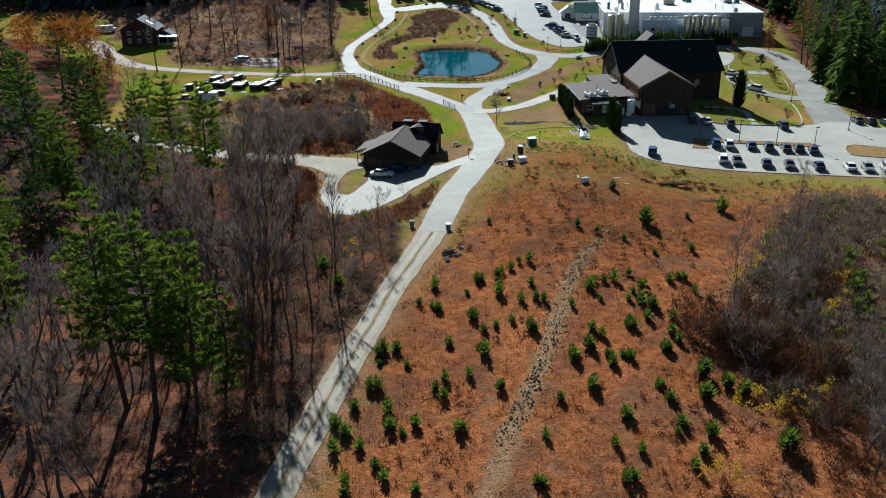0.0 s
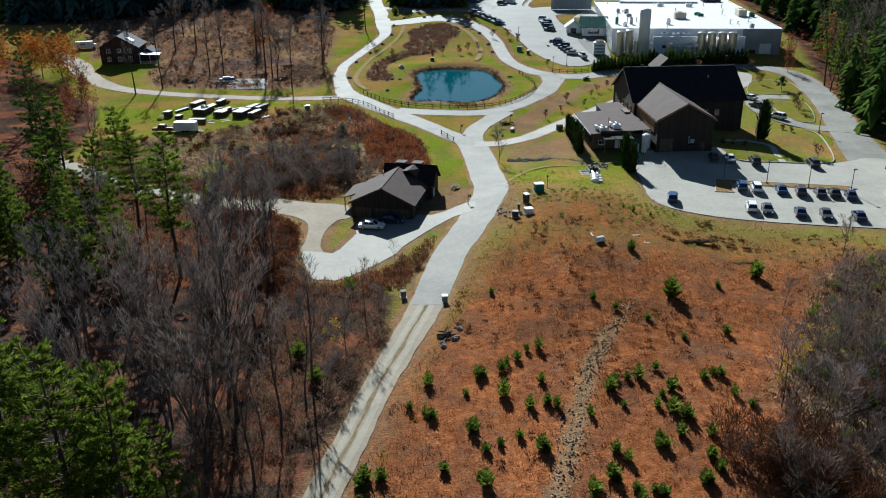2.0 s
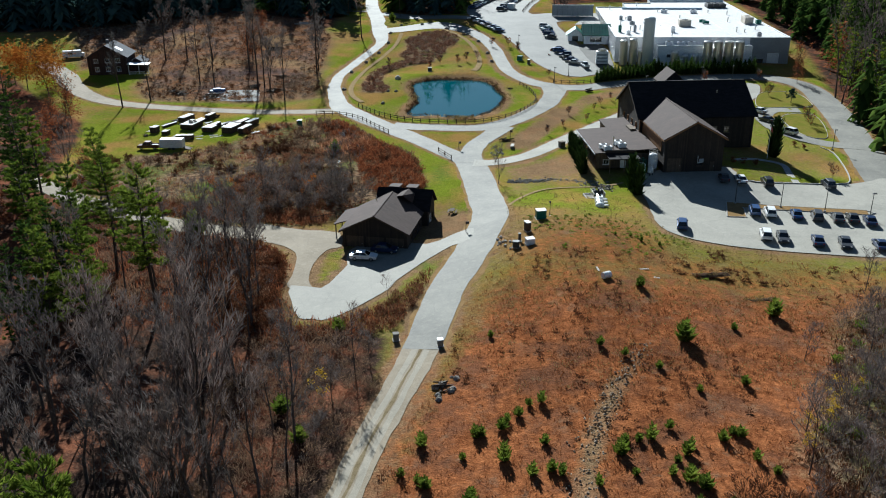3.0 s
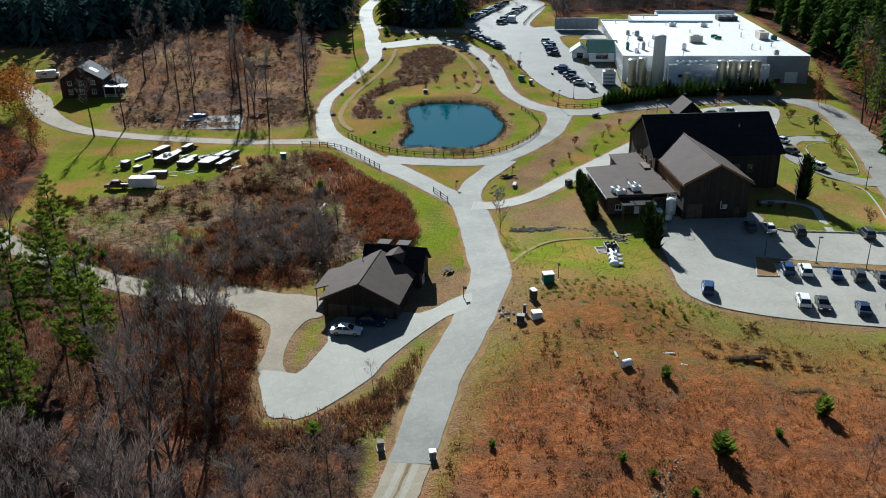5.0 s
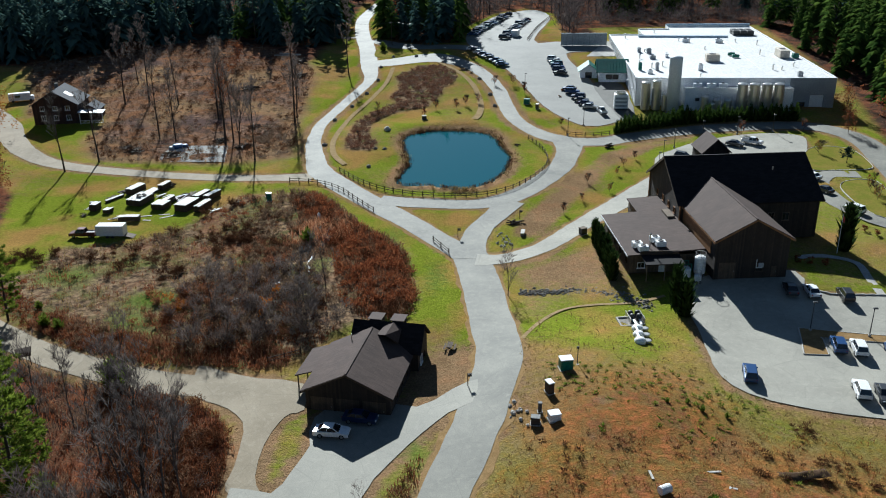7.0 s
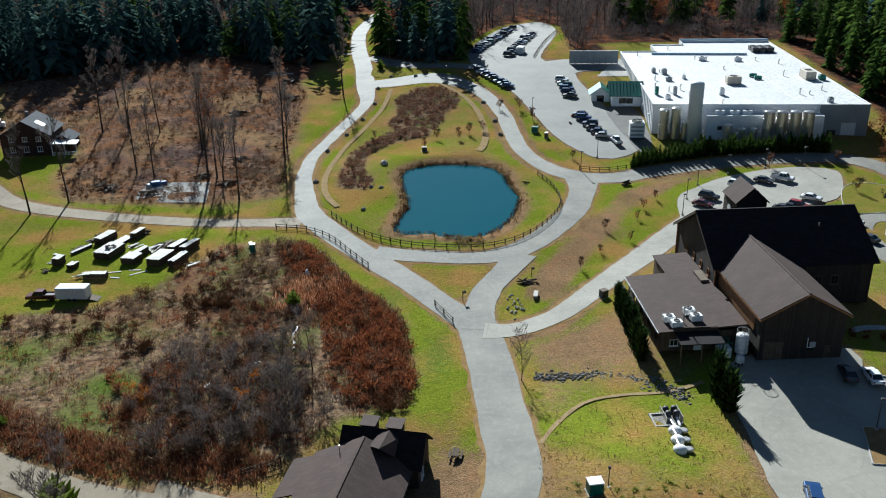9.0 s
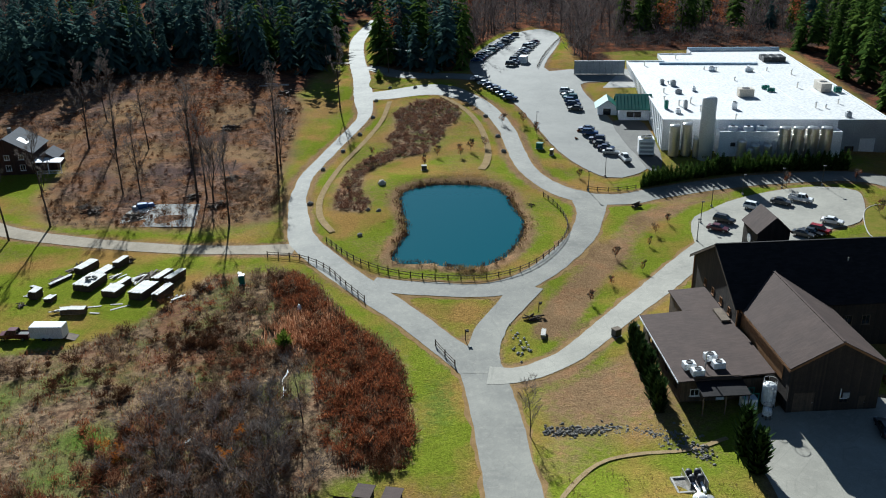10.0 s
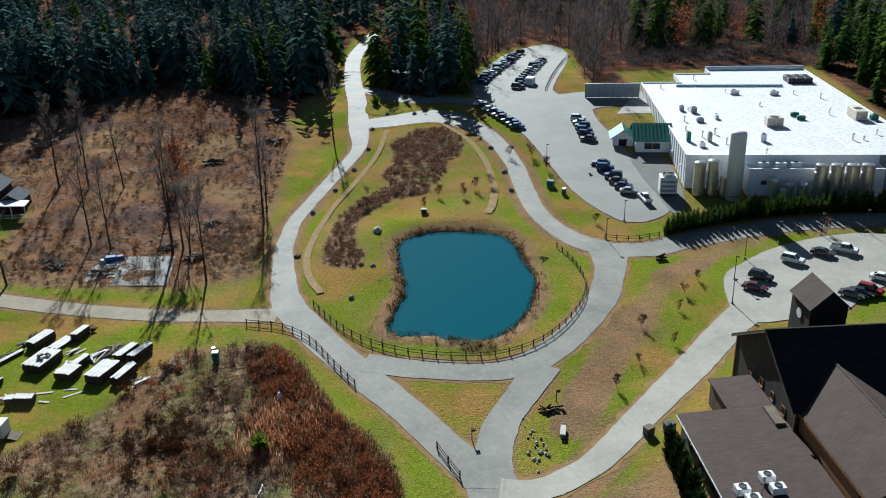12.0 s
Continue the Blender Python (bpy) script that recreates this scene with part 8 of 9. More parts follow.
def make_car(form, paint, label):
    """A parked car with its glass, roof, wheels and lamps."""
    d = CAR_FORMS[form]
    o = thing("pickup_truck" if form == "pickup" else "car", pose(0, 0, -300), label, "car", "parked cars")
    p = d["body"]
    part("body", loft([(-0.90, shrunk(p, 0.965, 0.6)), (-0.84, p), (0.84, p), (0.90, shrunk(p, 0.965, 0.6))]), paint, o)
    xa, xb, xc, xd, z0, z1 = d["cabin"]
    w0, w1 = 0.80, 0.62
    verts = [(xa, -w0, z0), (xd, -w0, z0), (xd, w0, z0), (xa, w0, z0), (xb, -w1, z1), (xc, -w1, z1), (xc, w1, z1), (xb, w1, z1)]
    part("glass", Shape().add(verts, [(3, 2, 1, 0), (4, 5, 6, 7), (0, 1, 5, 4), (1, 2, 6, 5), (2, 3, 7, 6), (3, 0, 4, 7)]), GLASS, o)
    part("roof", Shape().box((xb + xc) / 2, 0, z1 - 0.02, xc - xb + 0.1, 2 * w1 + 0.08, 0.07, 0, 0.04), paint, o)
    for s in (-1, 1):
        for a, b in ((xa, xb), (xd, xc), ((xa + xd) / 2 - 0.1, (xb + xc) / 2)):
            part("pillar", Shape().tube((a, s * w0, z0), (b, s * w1, z1), 0.045, n=4), paint, o)
    front = max(a for a, b in p)
    back = min(a for a, b in p)
    axle = (1.42, -1.38) if form != "pickup" else (1.6, -1.75)
    for x in axle:
        for s in (-1, 1):
            wheel = part("wheel", Shape().tube((x, s * 0.93, 0.33), (x, s * 0.70, 0.33), 0.33, n=14), TYRE, o)
            part("rim", Shape().tube((x, s * 0.94, 0.33), (x, s * 0.90, 0.33), 0.21, n=10), CHROME, wheel)
    for s in (-1, 1):
        part("headlight", Shape().box(front - 0.10, s * 0.62, 0.62, 0.14, 0.34, 0.14, 0, 0.03), LAMP_LENS, o)
        part("tail_light", Shape().box(back + 0.08, s * 0.66, 0.70, 0.12, 0.26, 0.18, 0, 0.03), TAIL_LENS, o)
        part("mirror", Shape().box(xd - 0.25, s * 0.94, z0 + 0.02, 0.14, 0.16, 0.12, 0, 0.03), paint, o)
    for x in (front - 0.06, back + 0.06):
        part("bumper", Shape().box(x, 0, 0.34, 0.16, 1.6, 0.2, 0, 0.05), DARK_METAL, o)
    if form == "pickup":
        part("load_bed", Shape().box(-1.8, 0, 0.95, 1.75, 1.4, 0.13), DARK_METAL, o)
        part("bed_rail", Shape().box(-1.8, -0.78, 0.98, 1.85, 0.12, 0.26, 0, 0.03).box(-1.8, 0.78, 0.98, 1.85, 0.12, 0.26, 0, 0.03).box(-2.72, 0, 0.98, 0.1, 1.5, 0.26, 0, 0.03), paint, o)
    return o


PAINTS = {n: plain("paint_" + n, c, 0.35, m, 0.3) for n, c, m in (
    ("white", (0.78, 0.78, 0.78), 0.0), ("silver", (0.42, 0.43, 0.44), 0.6), ("black", (0.012, 0.012, 0.014), 0.0), ("charcoal", (0.06, 0.062, 0.068), 0.3),
    ("navy", (0.012, 0.03, 0.09), 0.2), ("blue", (0.012, 0.055, 0.17), 0.2), ("red", (0.28, 0.01, 0.012), 0.1), ("maroon", (0.09, 0.012, 0.02), 0.2), ("teal", (0.02, 0.10, 0.12), 0.2))}
CAR_SEEN = {}


def park(x, y, heading, form, paint):
    z = ground_z(x, y) + 0.16
    key = (form, paint)
    kind_word = {"sedan": "sedan", "suv": "estate car", "pickup": "pickup truck"}[form]
    if key not in CAR_SEEN:
        CAR_SEEN[key] = make_car(form, PAINTS[paint], f"{paint} {kind_word} parked on worn asphalt")
        CAR_SEEN[key].matrix_basis = pose(x, y, z, 0, 0, heading)
    else:
        copy_thing(CAR_SEEN[key], pose(x, y, z, 0, 0, heading))


CR = random.Random(3)
for x, y, paint, form in ((44.4, 175.2, "blue", "suv"), (58.4, 171.9, "white", "suv"), (61.0, 170.8, "charcoal", "sedan"), (66.5, 169.2, "navy", "sedan"), (70.7, 167.9, "charcoal", "sedan"), (76.3, 167.0, "navy", "sedan"),
                          (82.3, 166.2, "white", "sedan"), (85.6, 165.6, "silver", "sedan"), (89.2, 165.0, "white", "suv")):
    park(x, y, 77 + CR.uniform(-2, 2) + (180 if CR.random() < 0.3 else 0), form, paint)
for x, y, paint, form in ((60.9, 186.6, "blue", "suv"), (63.5, 185.7, "white", "suv"), (68.1, 184.7, "blue", "sedan"), (71.5, 183.6, "charcoal", "suv"), (75.0, 182.8, "charcoal", "sedan"), (77.6, 182.4, "black", "sedan"), (80.2, 181.0, "navy", "sedan")):
    park(x - 0.3, y - 2.4, 77 + CR.uniform(-2, 2), form, paint)
for x, y, paint, form in ((59.9, 201.4, "black", "sedan"), (63.2, 200.9, "white", "sedan"), (68.4, 199.9, "black", "suv"), (81.0, 199.6, "charcoal", "suv"), (100.8, 204.0, "charcoal", "sedan"), (103.4, 202.8, "black", "sedan"), (106.5, 201.5, "navy", "sedan")):
    park(x, y, 84 + CR.uniform(-3, 3), form, paint)
for x, y, paint, form in ((88.9, 264.4, "white", "sedan"), (87.6, 254.6, "charcoal", "sedan"), (88.6, 241.6, "white", "suv")):
    park(x, y, 118, form, paint)
for x, y, paint, form in ((63.3, 280.9, "black", "suv"), (60.6, 276.3, "maroon", "sedan"), (72.2, 288.0, "white", "suv"), (79.4, 291.0, "charcoal", "sedan"), (84.4, 292.2, "white", "pickup"), (81.2, 273.9, "red", "suv"), (77.2, 272.4, "charcoal", "sedan"),
                          (79.2, 273.0, "black", "sedan"), (86.0, 279.0, "white", "sedan")):
    park(x, y, -38 + CR.uniform(-4, 4), form, paint)
TONES = ["black", "charcoal", "charcoal", "navy", "navy", "silver", "white", "white", "black", "blue", "teal", "maroon"]


def park_row(x0, y0, x1, y1, count, heading, gaps=()):
    for k in range(count):
        if k not in gaps:
            t = k / max(1, count - 1)
            park(x0 + (x1 - x0) * t + CR.uniform(-0.2, 0.2), y0 + (y1 - y0) * t, heading + CR.uniform(-2, 2) + (180 if CR.random() < 0.4 else 0), CR.choice(["sedan", "sedan", "suv"]), CR.choice(TONES))


park_row(42.6, 379.5, 42.9, 362.6, 6, 168)
park_row(43.4, 344.6, 43.9, 341.2, 2, 168)
park_row(44.8, 336.0, 46.9, 326.0, 4, 165)
park(49.7, 321.4, 98, "pickup", "white")
park_row(14.6, 396.2, 24.2, 374.0, 9, -12)
park_row(15.6, 422.0, 33.5, 475.0, 17, -12, (15,))
park_row(27.6, 414.8, 40.0, 458.0, 13, -12)
park(-12.0, 164.3, -8, "sedan", "white")
park(-8.6, 167.2, -12, "sedan", "navy")
park(-70.2, 234.4, 178, "pickup", "maroon")


def make_trailer(x, y, heading):
    o = thing("box_trailer", pose(x, y, ground_z(x, y), 0, 0, heading), "white enclosed box trailer with a lowered ramp on the grass", "trailer")
    part("box", Shape().box(0, 0, 0.55, 5.6, 2.3, 2.1, 0, 0.08), WHITE, o)
    part("ramp", Shape().slab([(2.8, -1.0, 0.55), (4.6, -1.0, 0.1), (4.6, 1.0, 0.1), (2.8, 1.0, 0.55)], 0.08), WOOD, o)
    part("drawbar", Shape().box(-3.4, 0, 0.5, 1.4, 0.12, 0.12), DARK_METAL, o)
    for x_ in (-0.5, 0.5):
        for s in (-1, 1):
            part("wheel", Shape().tube((x_, s * 1.2, 0.34), (x_, s * 0.98, 0.34), 0.34, n=12), TYRE, o)


make_trailer(-64.4, 234.6, -2)


def make_motorhome(x, y):
    o = thing("motorhome", pose(x, y, ground_z(x, y), 0, 0, 20), "white motorhome parked beside the house", "motorhome")
    part("body", Shape().box(0, 0, 0.5, 6.4, 2.3, 2.3, 0, 0.15), WHITE, o)
    part("cab", Shape().box(3.6, 0, 0.5, 1.2, 2.1, 1.3, 0, 0.2), WHITE, o)
    part("windscreen", Shape().box(3.25, 0, 1.75, 0.3, 1.9, 0.7), GLASS, o)
    part("window", Shape().box(-0.5, -1.16, 1.5, 1.6, 0.04, 0.7), GLASS, o)
    for a in (-2.0, 3.2):
        for s in (-1, 1):
            part("wheel", Shape().tube((a, s * 1.16, 0.4), (a, s * 0.9, 0.4), 0.4, n=12), TYRE, o)


make_motorhome(-133, 347.5)


# ---- kerbs, islands, fences, lamps and yard things ----
def island(name, poly, label, lift=0.26, brown=True):
    """A planted island inside a pale kerb."""
    edge = curve_points(poly, 1.5, True)
    bm_n = len(edge)
    z = terrain(edge[:, 0], edge[:, 1])
    o = thing(name, pose(0, 0, 0), label, "traffic island", kind="structure")
    c = edge.mean(axis=0)
    inner = edge + (c - edge) / np.linalg.norm(c - edge, axis=1)[:, None] * 0.18
    v = np.concatenate([np.column_stack([edge, z + 0.05]), np.column_stack([edge, z + lift]), np.column_stack([inner, z + lift]), np.column_stack([inner, z + 0.05])])
    i = np.arange(bm_n)
    j = (i + 1) % bm_n
    f = np.concatenate([np.stack([i + bm_n * k, j + bm_n * k, j + bm_n * (k + 1), i + bm_n * (k + 1)], 1) for k in range(3)])
    part("kerb", numpy_mesh("kerb", v, f, CONCRETE), CONCRETE, o)
    fill = sheet("planting", [tuple(p) for p in inner[::2]], VERGE if brown else LAWN_FILL, lift - 0.04, "", "", 2.0, 0)
    fill.parent = o
    for key in ("label", "category", "kind"):
        if key in fill:
            del fill[key]


LAWN_FILL = rough_surface("island_lawn", (0.13, 0.15, 0.022), (0.22, 0.17, 0.045), 0.35, 0.95, spec=0.0)
island("lot_island", [(57.0, 190.2), (56.8, 189.6), (55.9, 186.2), (54.95, 182.9), (54.85, 182.5), (55.3, 182.4), (58.0, 182.2), (58.4, 182.25), (58.5, 182.7), (59.4, 186.9), (59.8, 187.3), (66, 186.1), (72, 184.9), (82, 182.9), (82.5, 185.1), (72, 187.3), (64, 188.9), (57.6, 190.2)], "narrow kerbed island of brown grass in the car park")
island("lot_island", [(90.4, 184.1), (87.2, 176.6), (97, 172.8), (107, 168), (109, 172), (99, 180)], "kerbed island of brown grass in the car park")
strip("road_barn", [(101, 266.5, 5.0), (94, 267, 4.6), (89, 261, 5.0), (87.8, 250, 5.2), (89.5, 240, 4.8), (94, 232.5, 5.0), (102, 229.5, 6.0)], ASPHALT, 0.132, "narrow asphalt lane beside the barn", "road")
island("lawn_island", [(91, 271), (95.6, 285), (101.4, 289.4), (108, 286), (107.5, 274), (105, 270.2), (98, 270)], "kerbed lawn island beside the barn lane", 0.24, False)
island("lawn_island", [(92.8, 258), (96.7, 262.2), (102.5, 261.5), (101, 250), (97.2, 238.5), (95, 236.6), (92.2, 239), (91.4, 248)], "kerbed lawn island with young maples", 0.24, False)
strip("walkway", [(66, 214.2, 1.4), (71.7, 215.8, 1.5), (76.6, 214, 1.5), (76.0, 207.5, 1.5), (75.3, 201, 1.5)], CONCRETE, 0.07, "pale concrete walkway through the lawn", "path", 3, 0.03)
strip("mound_path", [(14, 186, 0.7), (17, 191, 0.7), (21, 195.5, 0.7), (26, 197.5, 0.7), (33, 198.5, 0.7), (39, 201, 0.7)], PATH_DIRT, 0.05, "worn earth footpath over the mound", "path", 3, 0.1)
kerb_line = curve_points([(63.8, 203.2), (66.3, 201.1), (74, 201.3), (84, 201.3), (87, 203), (90, 212), (92.5, 224), (91.5, 229)], 1.5)
sh = Shape()
for a, b in zip(kerb_line, kerb_line[1:]):
    m, d = (a + b) / 2, b - a
    sh.box(m[0], m[1], ground_z(m[0], m[1]) + 0.02, np.linalg.norm(d), 0.2, 0.28, math.degrees(math.atan2(d[1], d[0])))
tagged(new("kerb", sh.mesh("kerb", CONCRETE)), "pale concrete kerb along the barn lawn", "kerb", kind="structure")


def make_fence(line, label, spacing=2.4, rails=(0.45, 0.95), height=1.2):
    """Round posts and rails along a line."""
    pts = curve_points(line, 0.3)
    dist = np.concatenate([[0], np.cumsum(np.linalg.norm(np.diff(pts, axis=0), axis=1))])
    n = max(2, int(dist[-1] / spacing) + 1)
    at = [(float(np.interp(s, dist, pts[:, 0])), float(np.interp(s, dist, pts[:, 1]))) for s in np.linspace(0, dist[-1], n)]
    o = thing("rail_fence", pose(at[0][0], at[0][1], 0), label, "fence")
    ox, oy = at[0]
    post = Shape().lathe(0, 0, -0.1, [(0.11, 0), (0.10, height), (0.05, height + 0.1)], 7).mesh("post", DARK_WOOD)
    tops = []
    for x, y in at:
        z = ground_z(x, y)
        tops.append((x - ox, y - oy, z))
        p = part("post", post, DARK_WOOD, o)
        p.location = (x - ox, y - oy, z)
    for a, b in zip(tops, tops[1:]):
        for h in rails:
            part("rail", Shape().tube((a[0], a[1], a[2] + h), (b[0], b[1], b[2] + h), 0.065, n=5), DARK_WOOD, o)


make_fence([(-22.3, 272.6), (-16.7, 263.7), (-11.3, 257.9), (-4.5, 253.9), (3, 252.1), (10.3, 252.2), (17.2, 255.8), (22.7, 262.2), (27, 270.6), (28.8, 278.7), (27.9, 287.5), (25.5, 294.8)], "dark two-rail wooden fence curving round the pond")
make_fence([(-33.7, 267.2), (-26.8, 264.8), (-21.1, 259.5), (-16.4, 251.8), (-12.3, 245.3)], "dark two-rail wooden fence along the loop road")
make_fence([(36.5, 300.2), (42, 299.6), (48.5, 301.8)], "low dark rail fence beside the car park")
make_fence([(36.5, 411.5), (41, 430), (46, 448), (52.5, 469)], "dark rail fence beside the far car park")
make_fence([(3.5, 222.5), (0.5, 229)], "short dark rail fence beside the road")
make_fence([(-23.5, 182.8), (-19, 185.2)], "weathered wooden fence beside the garage")


def boulder(x, y, s, seed, mat, label, name="boulder", group="boulders along the loop road"):
    rng = random.Random(seed)
    sh = Shape().lathe(0, 0, -0.12 * s, [(0.42 * s, 0), (0.55 * s, 0.2 * s), (0.48 * s, 0.48 * s), (0.22 * s, 0.66 * s)], 8)
    sh.v = [(a * rng.uniform(0.8, 1.25), b * rng.uniform(0.7, 1.1), c * rng.uniform(0.85, 1.15)) for a, b, c in sh.v]
    ob = new(name, sh.mesh(name, mat))
    ob.matrix_basis = pose(x, y, ground_z(x, y), 0, 0, rng.uniform(0, 360))
    tagged(ob, label, "boulder", group)


for k, (x, y) in enumerate([(-28.9, 296), (-28.8, 320.7), (-25.0, 335), (-21.4, 348.8), (-18.8, 364.6), (-18.8, 382.1), (-14.9, 396), (-6.3, 392.5), (3.5, 380.4), (11.5, 370), (15.4, 358.9), (18, 341.3), (18.7, 328.6), (-15.5, 274.5), (-14.7, 288.8), (-12.3, 287.8)]):
    boulder(x, y, 1.3 if k < 13 else 1.1, 100 + k, DARK_STONE, "dark field boulder on the grass verge")
boulder(-12.6, 306.3, 1.9, 140, STONE, "large pale boulder beside the pond")
for k in range(26):
    boulder(14.2 + CR.gauss(0, 1.0), 228.5 + CR.gauss(0, 3.0), CR.uniform(0.25, 0.5), 200 + k, STONE, "small pale stone in a stony bed", "stone", "stones of the rock bed")
for k in range(12):
    boulder(11.6 + CR.gauss(0, 0.6), 166.5 + CR.gauss(0, 2.2), CR.uniform(0.3, 0.6), 240 + k, STONE, "grey stone on the bank above the road", "stone", "stones on the bank")
for k in range(10):
    boulder(0.6 + CR.gauss(0, 0.5) + (k % 5) * 0.5, 119.5 + k * 0.55, CR.uniform(0.5, 1.0), 260 + k, DARK_STONE, "dark stone in a roadside heap", "stone", "stones of the roadside heap")

o = thing("stone_strip", pose(15.6, 203.7, 0), "low strip of loose grey field stones across the lawn", "stones")
wall_pts = curve_points([(15.6, 203.7), (18.7, 203.4), (23.5, 203.5), (28.1, 202.7), (32.3, 200.4), (35.7, 197.6)], 0.42)
stone_meshes = []
for k in range(6):
    rng = random.Random(300 + k)
    sh = Shape().box(0, 0, 0, 0.6, 0.5, 0.38, 0, 0.12)
    sh.v = [(a * rng.uniform(0.8, 1.2), b * rng.uniform(0.8, 1.2), c * rng.uniform(0.8, 1.2)) for a, b, c in sh.v]
    stone_meshes.append(sh.mesh("stone", DARK_STONE))
for k, p in enumerate(wall_pts):
    for layer in range(9):
        q = part("stone", stone_meshes[(k * 2 + layer) % 6], DARK_STONE, o)
        q.matrix_basis = pose(p[0] - 15.6 + CR.gauss(0, 0.4), p[1] - 203.7 + CR.gauss(0, 0.7 if p[0] < 30 else 1.5), ground_z(p[0], p[1]) - 0.06, 0, 0, CR.uniform(0, 180)) @ Matrix.Scale(CR.uniform(0.35, 0.8), 4)


def street_lamp(x, y, h=4.8):
    o = thing("street_lamp", pose(x, y, ground_z(x, y) + 0.1, 0, 0, -5), "slim dark lamp post with a square head", "street lamp", "lamp posts")
    part("footing", Shape().lathe(0, 0, 0, [(0.24, 0), (0.24, 0.35), (0.2, 0.4)], 10), CONCRETE, o)
    part("pole", Shape().tube((0, 0, 0.3), (0, 0, h), 0.09, 0.06, 8), DARK_METAL, o)
    part("head", Shape().box(0.15, 0, h - 0.05, 0.7, 0.4, 0.18, 0, 0.05), DARK_METAL, o)


for x, y in ((54.6, 270.9), (58.2, 281), (63.3, 290.3), (72.6, 297.2), (83.1, 300.8), (93.2, 302), (58.6, 189.6), (66.8, 187.6), (74.1, 184.6), (81.2, 181.4), (95.6, 197), (29.5, 347.3), (42.6, 310), (93.5, 227), (96, 178.5), (36.7, 299.6)):
    street_lamp(x, y)
for x, y in ((5.4, 230.6), (18.4, 239.7), (5.5, 173.8), (-13, 183)):
    o = thing("sign_post", pose(x, y, ground_z(x, y), 0, 0, 10), "short dark post with a small hanging sign", "sign post", "sign posts")
    part("post", Shape().box(0, 0, 0, 0.12, 0.12, 2.0, 0, 0.02), DARK_WOOD, o)
    part("arm", Shape().box(0.25, 0, 1.9, 0.7, 0.08, 0.08), DARK_WOOD, o)
    part("sign_panel", Shape().box(0.3, 0, 1.45, 0.5, 0.05, 0.4), DARK_METAL, o)
o = thing("flagpole", pose(74.7, 217.8, ground_z(74.7, 217.8)), "white flagpole with a drooping red flag", "flagpole")
part("pole", Shape().tube((0, 0, 0), (0, 0, 7.5), 0.07, 0.04, 8), WHITE, o)
part("finial", Shape().lathe(0, 0, 7.5, [(0.03, 0), (0.09, 0.06), (0.03, 0.14)], 8), CHROME, o)
part("flag", Shape().slab([(0.05, 0, 7.3), (0.5, 0.15, 6.9), (0.42, -0.1, 5.9), (0.05, 0, 6.2)], 0.02), PAINTS["red"], o)


def cabinet(x, y, sx, sy, sz, mat, top, heading, label, name="utility_box"):
    o = thing(name, pose(x, y, ground_z(x, y) - 0.02, 0, 0, heading), label, "utility box")
    part("body", Shape().box(0, 0, 0.1, sx, sy, sz, 0, 0.05), mat, o)
    part("lid", Shape().box(0, 0, sz + 0.1, sx + 0.1, sy + 0.1, 0.12, 0, 0.04), top, o)
    part("plinth", Shape().box(0, 0, 0, sx + 0.2, sy + 0.2, 0.12), CONCRETE, o)
    part("door", Shape().box(0, -sy / 2 - 0.02, 0.25, sx * 0.8, 0.05, sz * 0.8, 0, 0.02), mat, o)


cabinet(18.8, 174.2, 1.7, 1.4, 1.5, GREEN_METAL, PANEL, 8, "dark green utility box with a pale lid on the mound")
cabinet(15.9, 168.4, 0.8, 1.2, 1.5, BROWN_BOARDS, WHITE, 20, "tall brown box with a pale lid on the mound")
cabinet(15.7, 161.9, 1.4, 1.2, 0.9, WHITE, WHITE, 12, "low white box on the mound")
cabinet(13.4, 161.8, 1.1, 0.9, 0.9, DARK_METAL, DARK_METAL, -10, "low black box on the mound")
cabinet(14.2, 164.2, 0.45, 0.45, 1.2, DARK_METAL, DARK_METAL, 0, "narrow dark pillar on the mound")
cabinet(-36.2, 254.6, 1.0, 1.0, 1.7, GREEN_METAL, WHITE, 5, "green box with a bright white lid beside the brush")
cabinet(-37.3, 257.6, 0.6, 0.6, 0.8, WOOD, WHITE, 5, "small wooden box with a white lid")
cabinet(-5.2, 135.4, 0.75, 0.75, 0.9, DARK_STONE, DARK_STONE, 10, "low dark stone gate pillar beside the road", "gate_pillar")
cabinet(0.9, 133.0, 0.75, 0.75, 0.85, DARK_STONE, WHITE, 10, "stone gate pillar with a white cap", "gate_pillar")
cabinet(30.0, 230.2, 1.3, 1.1, 1.2, DARK_METAL, WOOD, 30, "dark waste bin beside the service road")
cabinet(33.0, 230.8, 1.5, 1.1, 1.1, PAINTS["navy"], DARK_METAL, 20, "blue-black waste bin beside the service road")
cabinet(28.6, 331.2, 1.7, 1.4, 1.4, GREEN_METAL, GREEN_METAL, -20, "green metal transformer box on the lawn")
cabinet(31.2, 326, 0.8, 1.4, 1.4, WOOD, WHITE, -20, "brown box with a pale lid beside the car park")
cabinet(32.4, 420, 2.6, 3.6, 2.2, WHITE, PANEL, -20, "small white smokers' shelter in the car park", "shelter")
cabinet(-2.4, 315.0, 1.3, 1.0, 1.1, DARK_METAL, STONE, 0, "dark pump box with a pale lid above the pond")
o = thing("antenna_mast", pose(20.5, 175.0, ground_z(20.5, 175)), "thin dark mast with a lamp head beside a utility box", "mast")
part("pole", Shape().tube((0, 0, 0), (0, 0, 2.6), 0.06, n=6), DARK_METAL, o)
part("head", Shape().box(0, 0, 2.5, 0.3, 0.3, 0.35, 0, 0.05), DARK_METAL, o)
part("base", Shape().box(0.3, -0.2, 0, 0.9, 0.4, 0.15), CONCRETE, o)

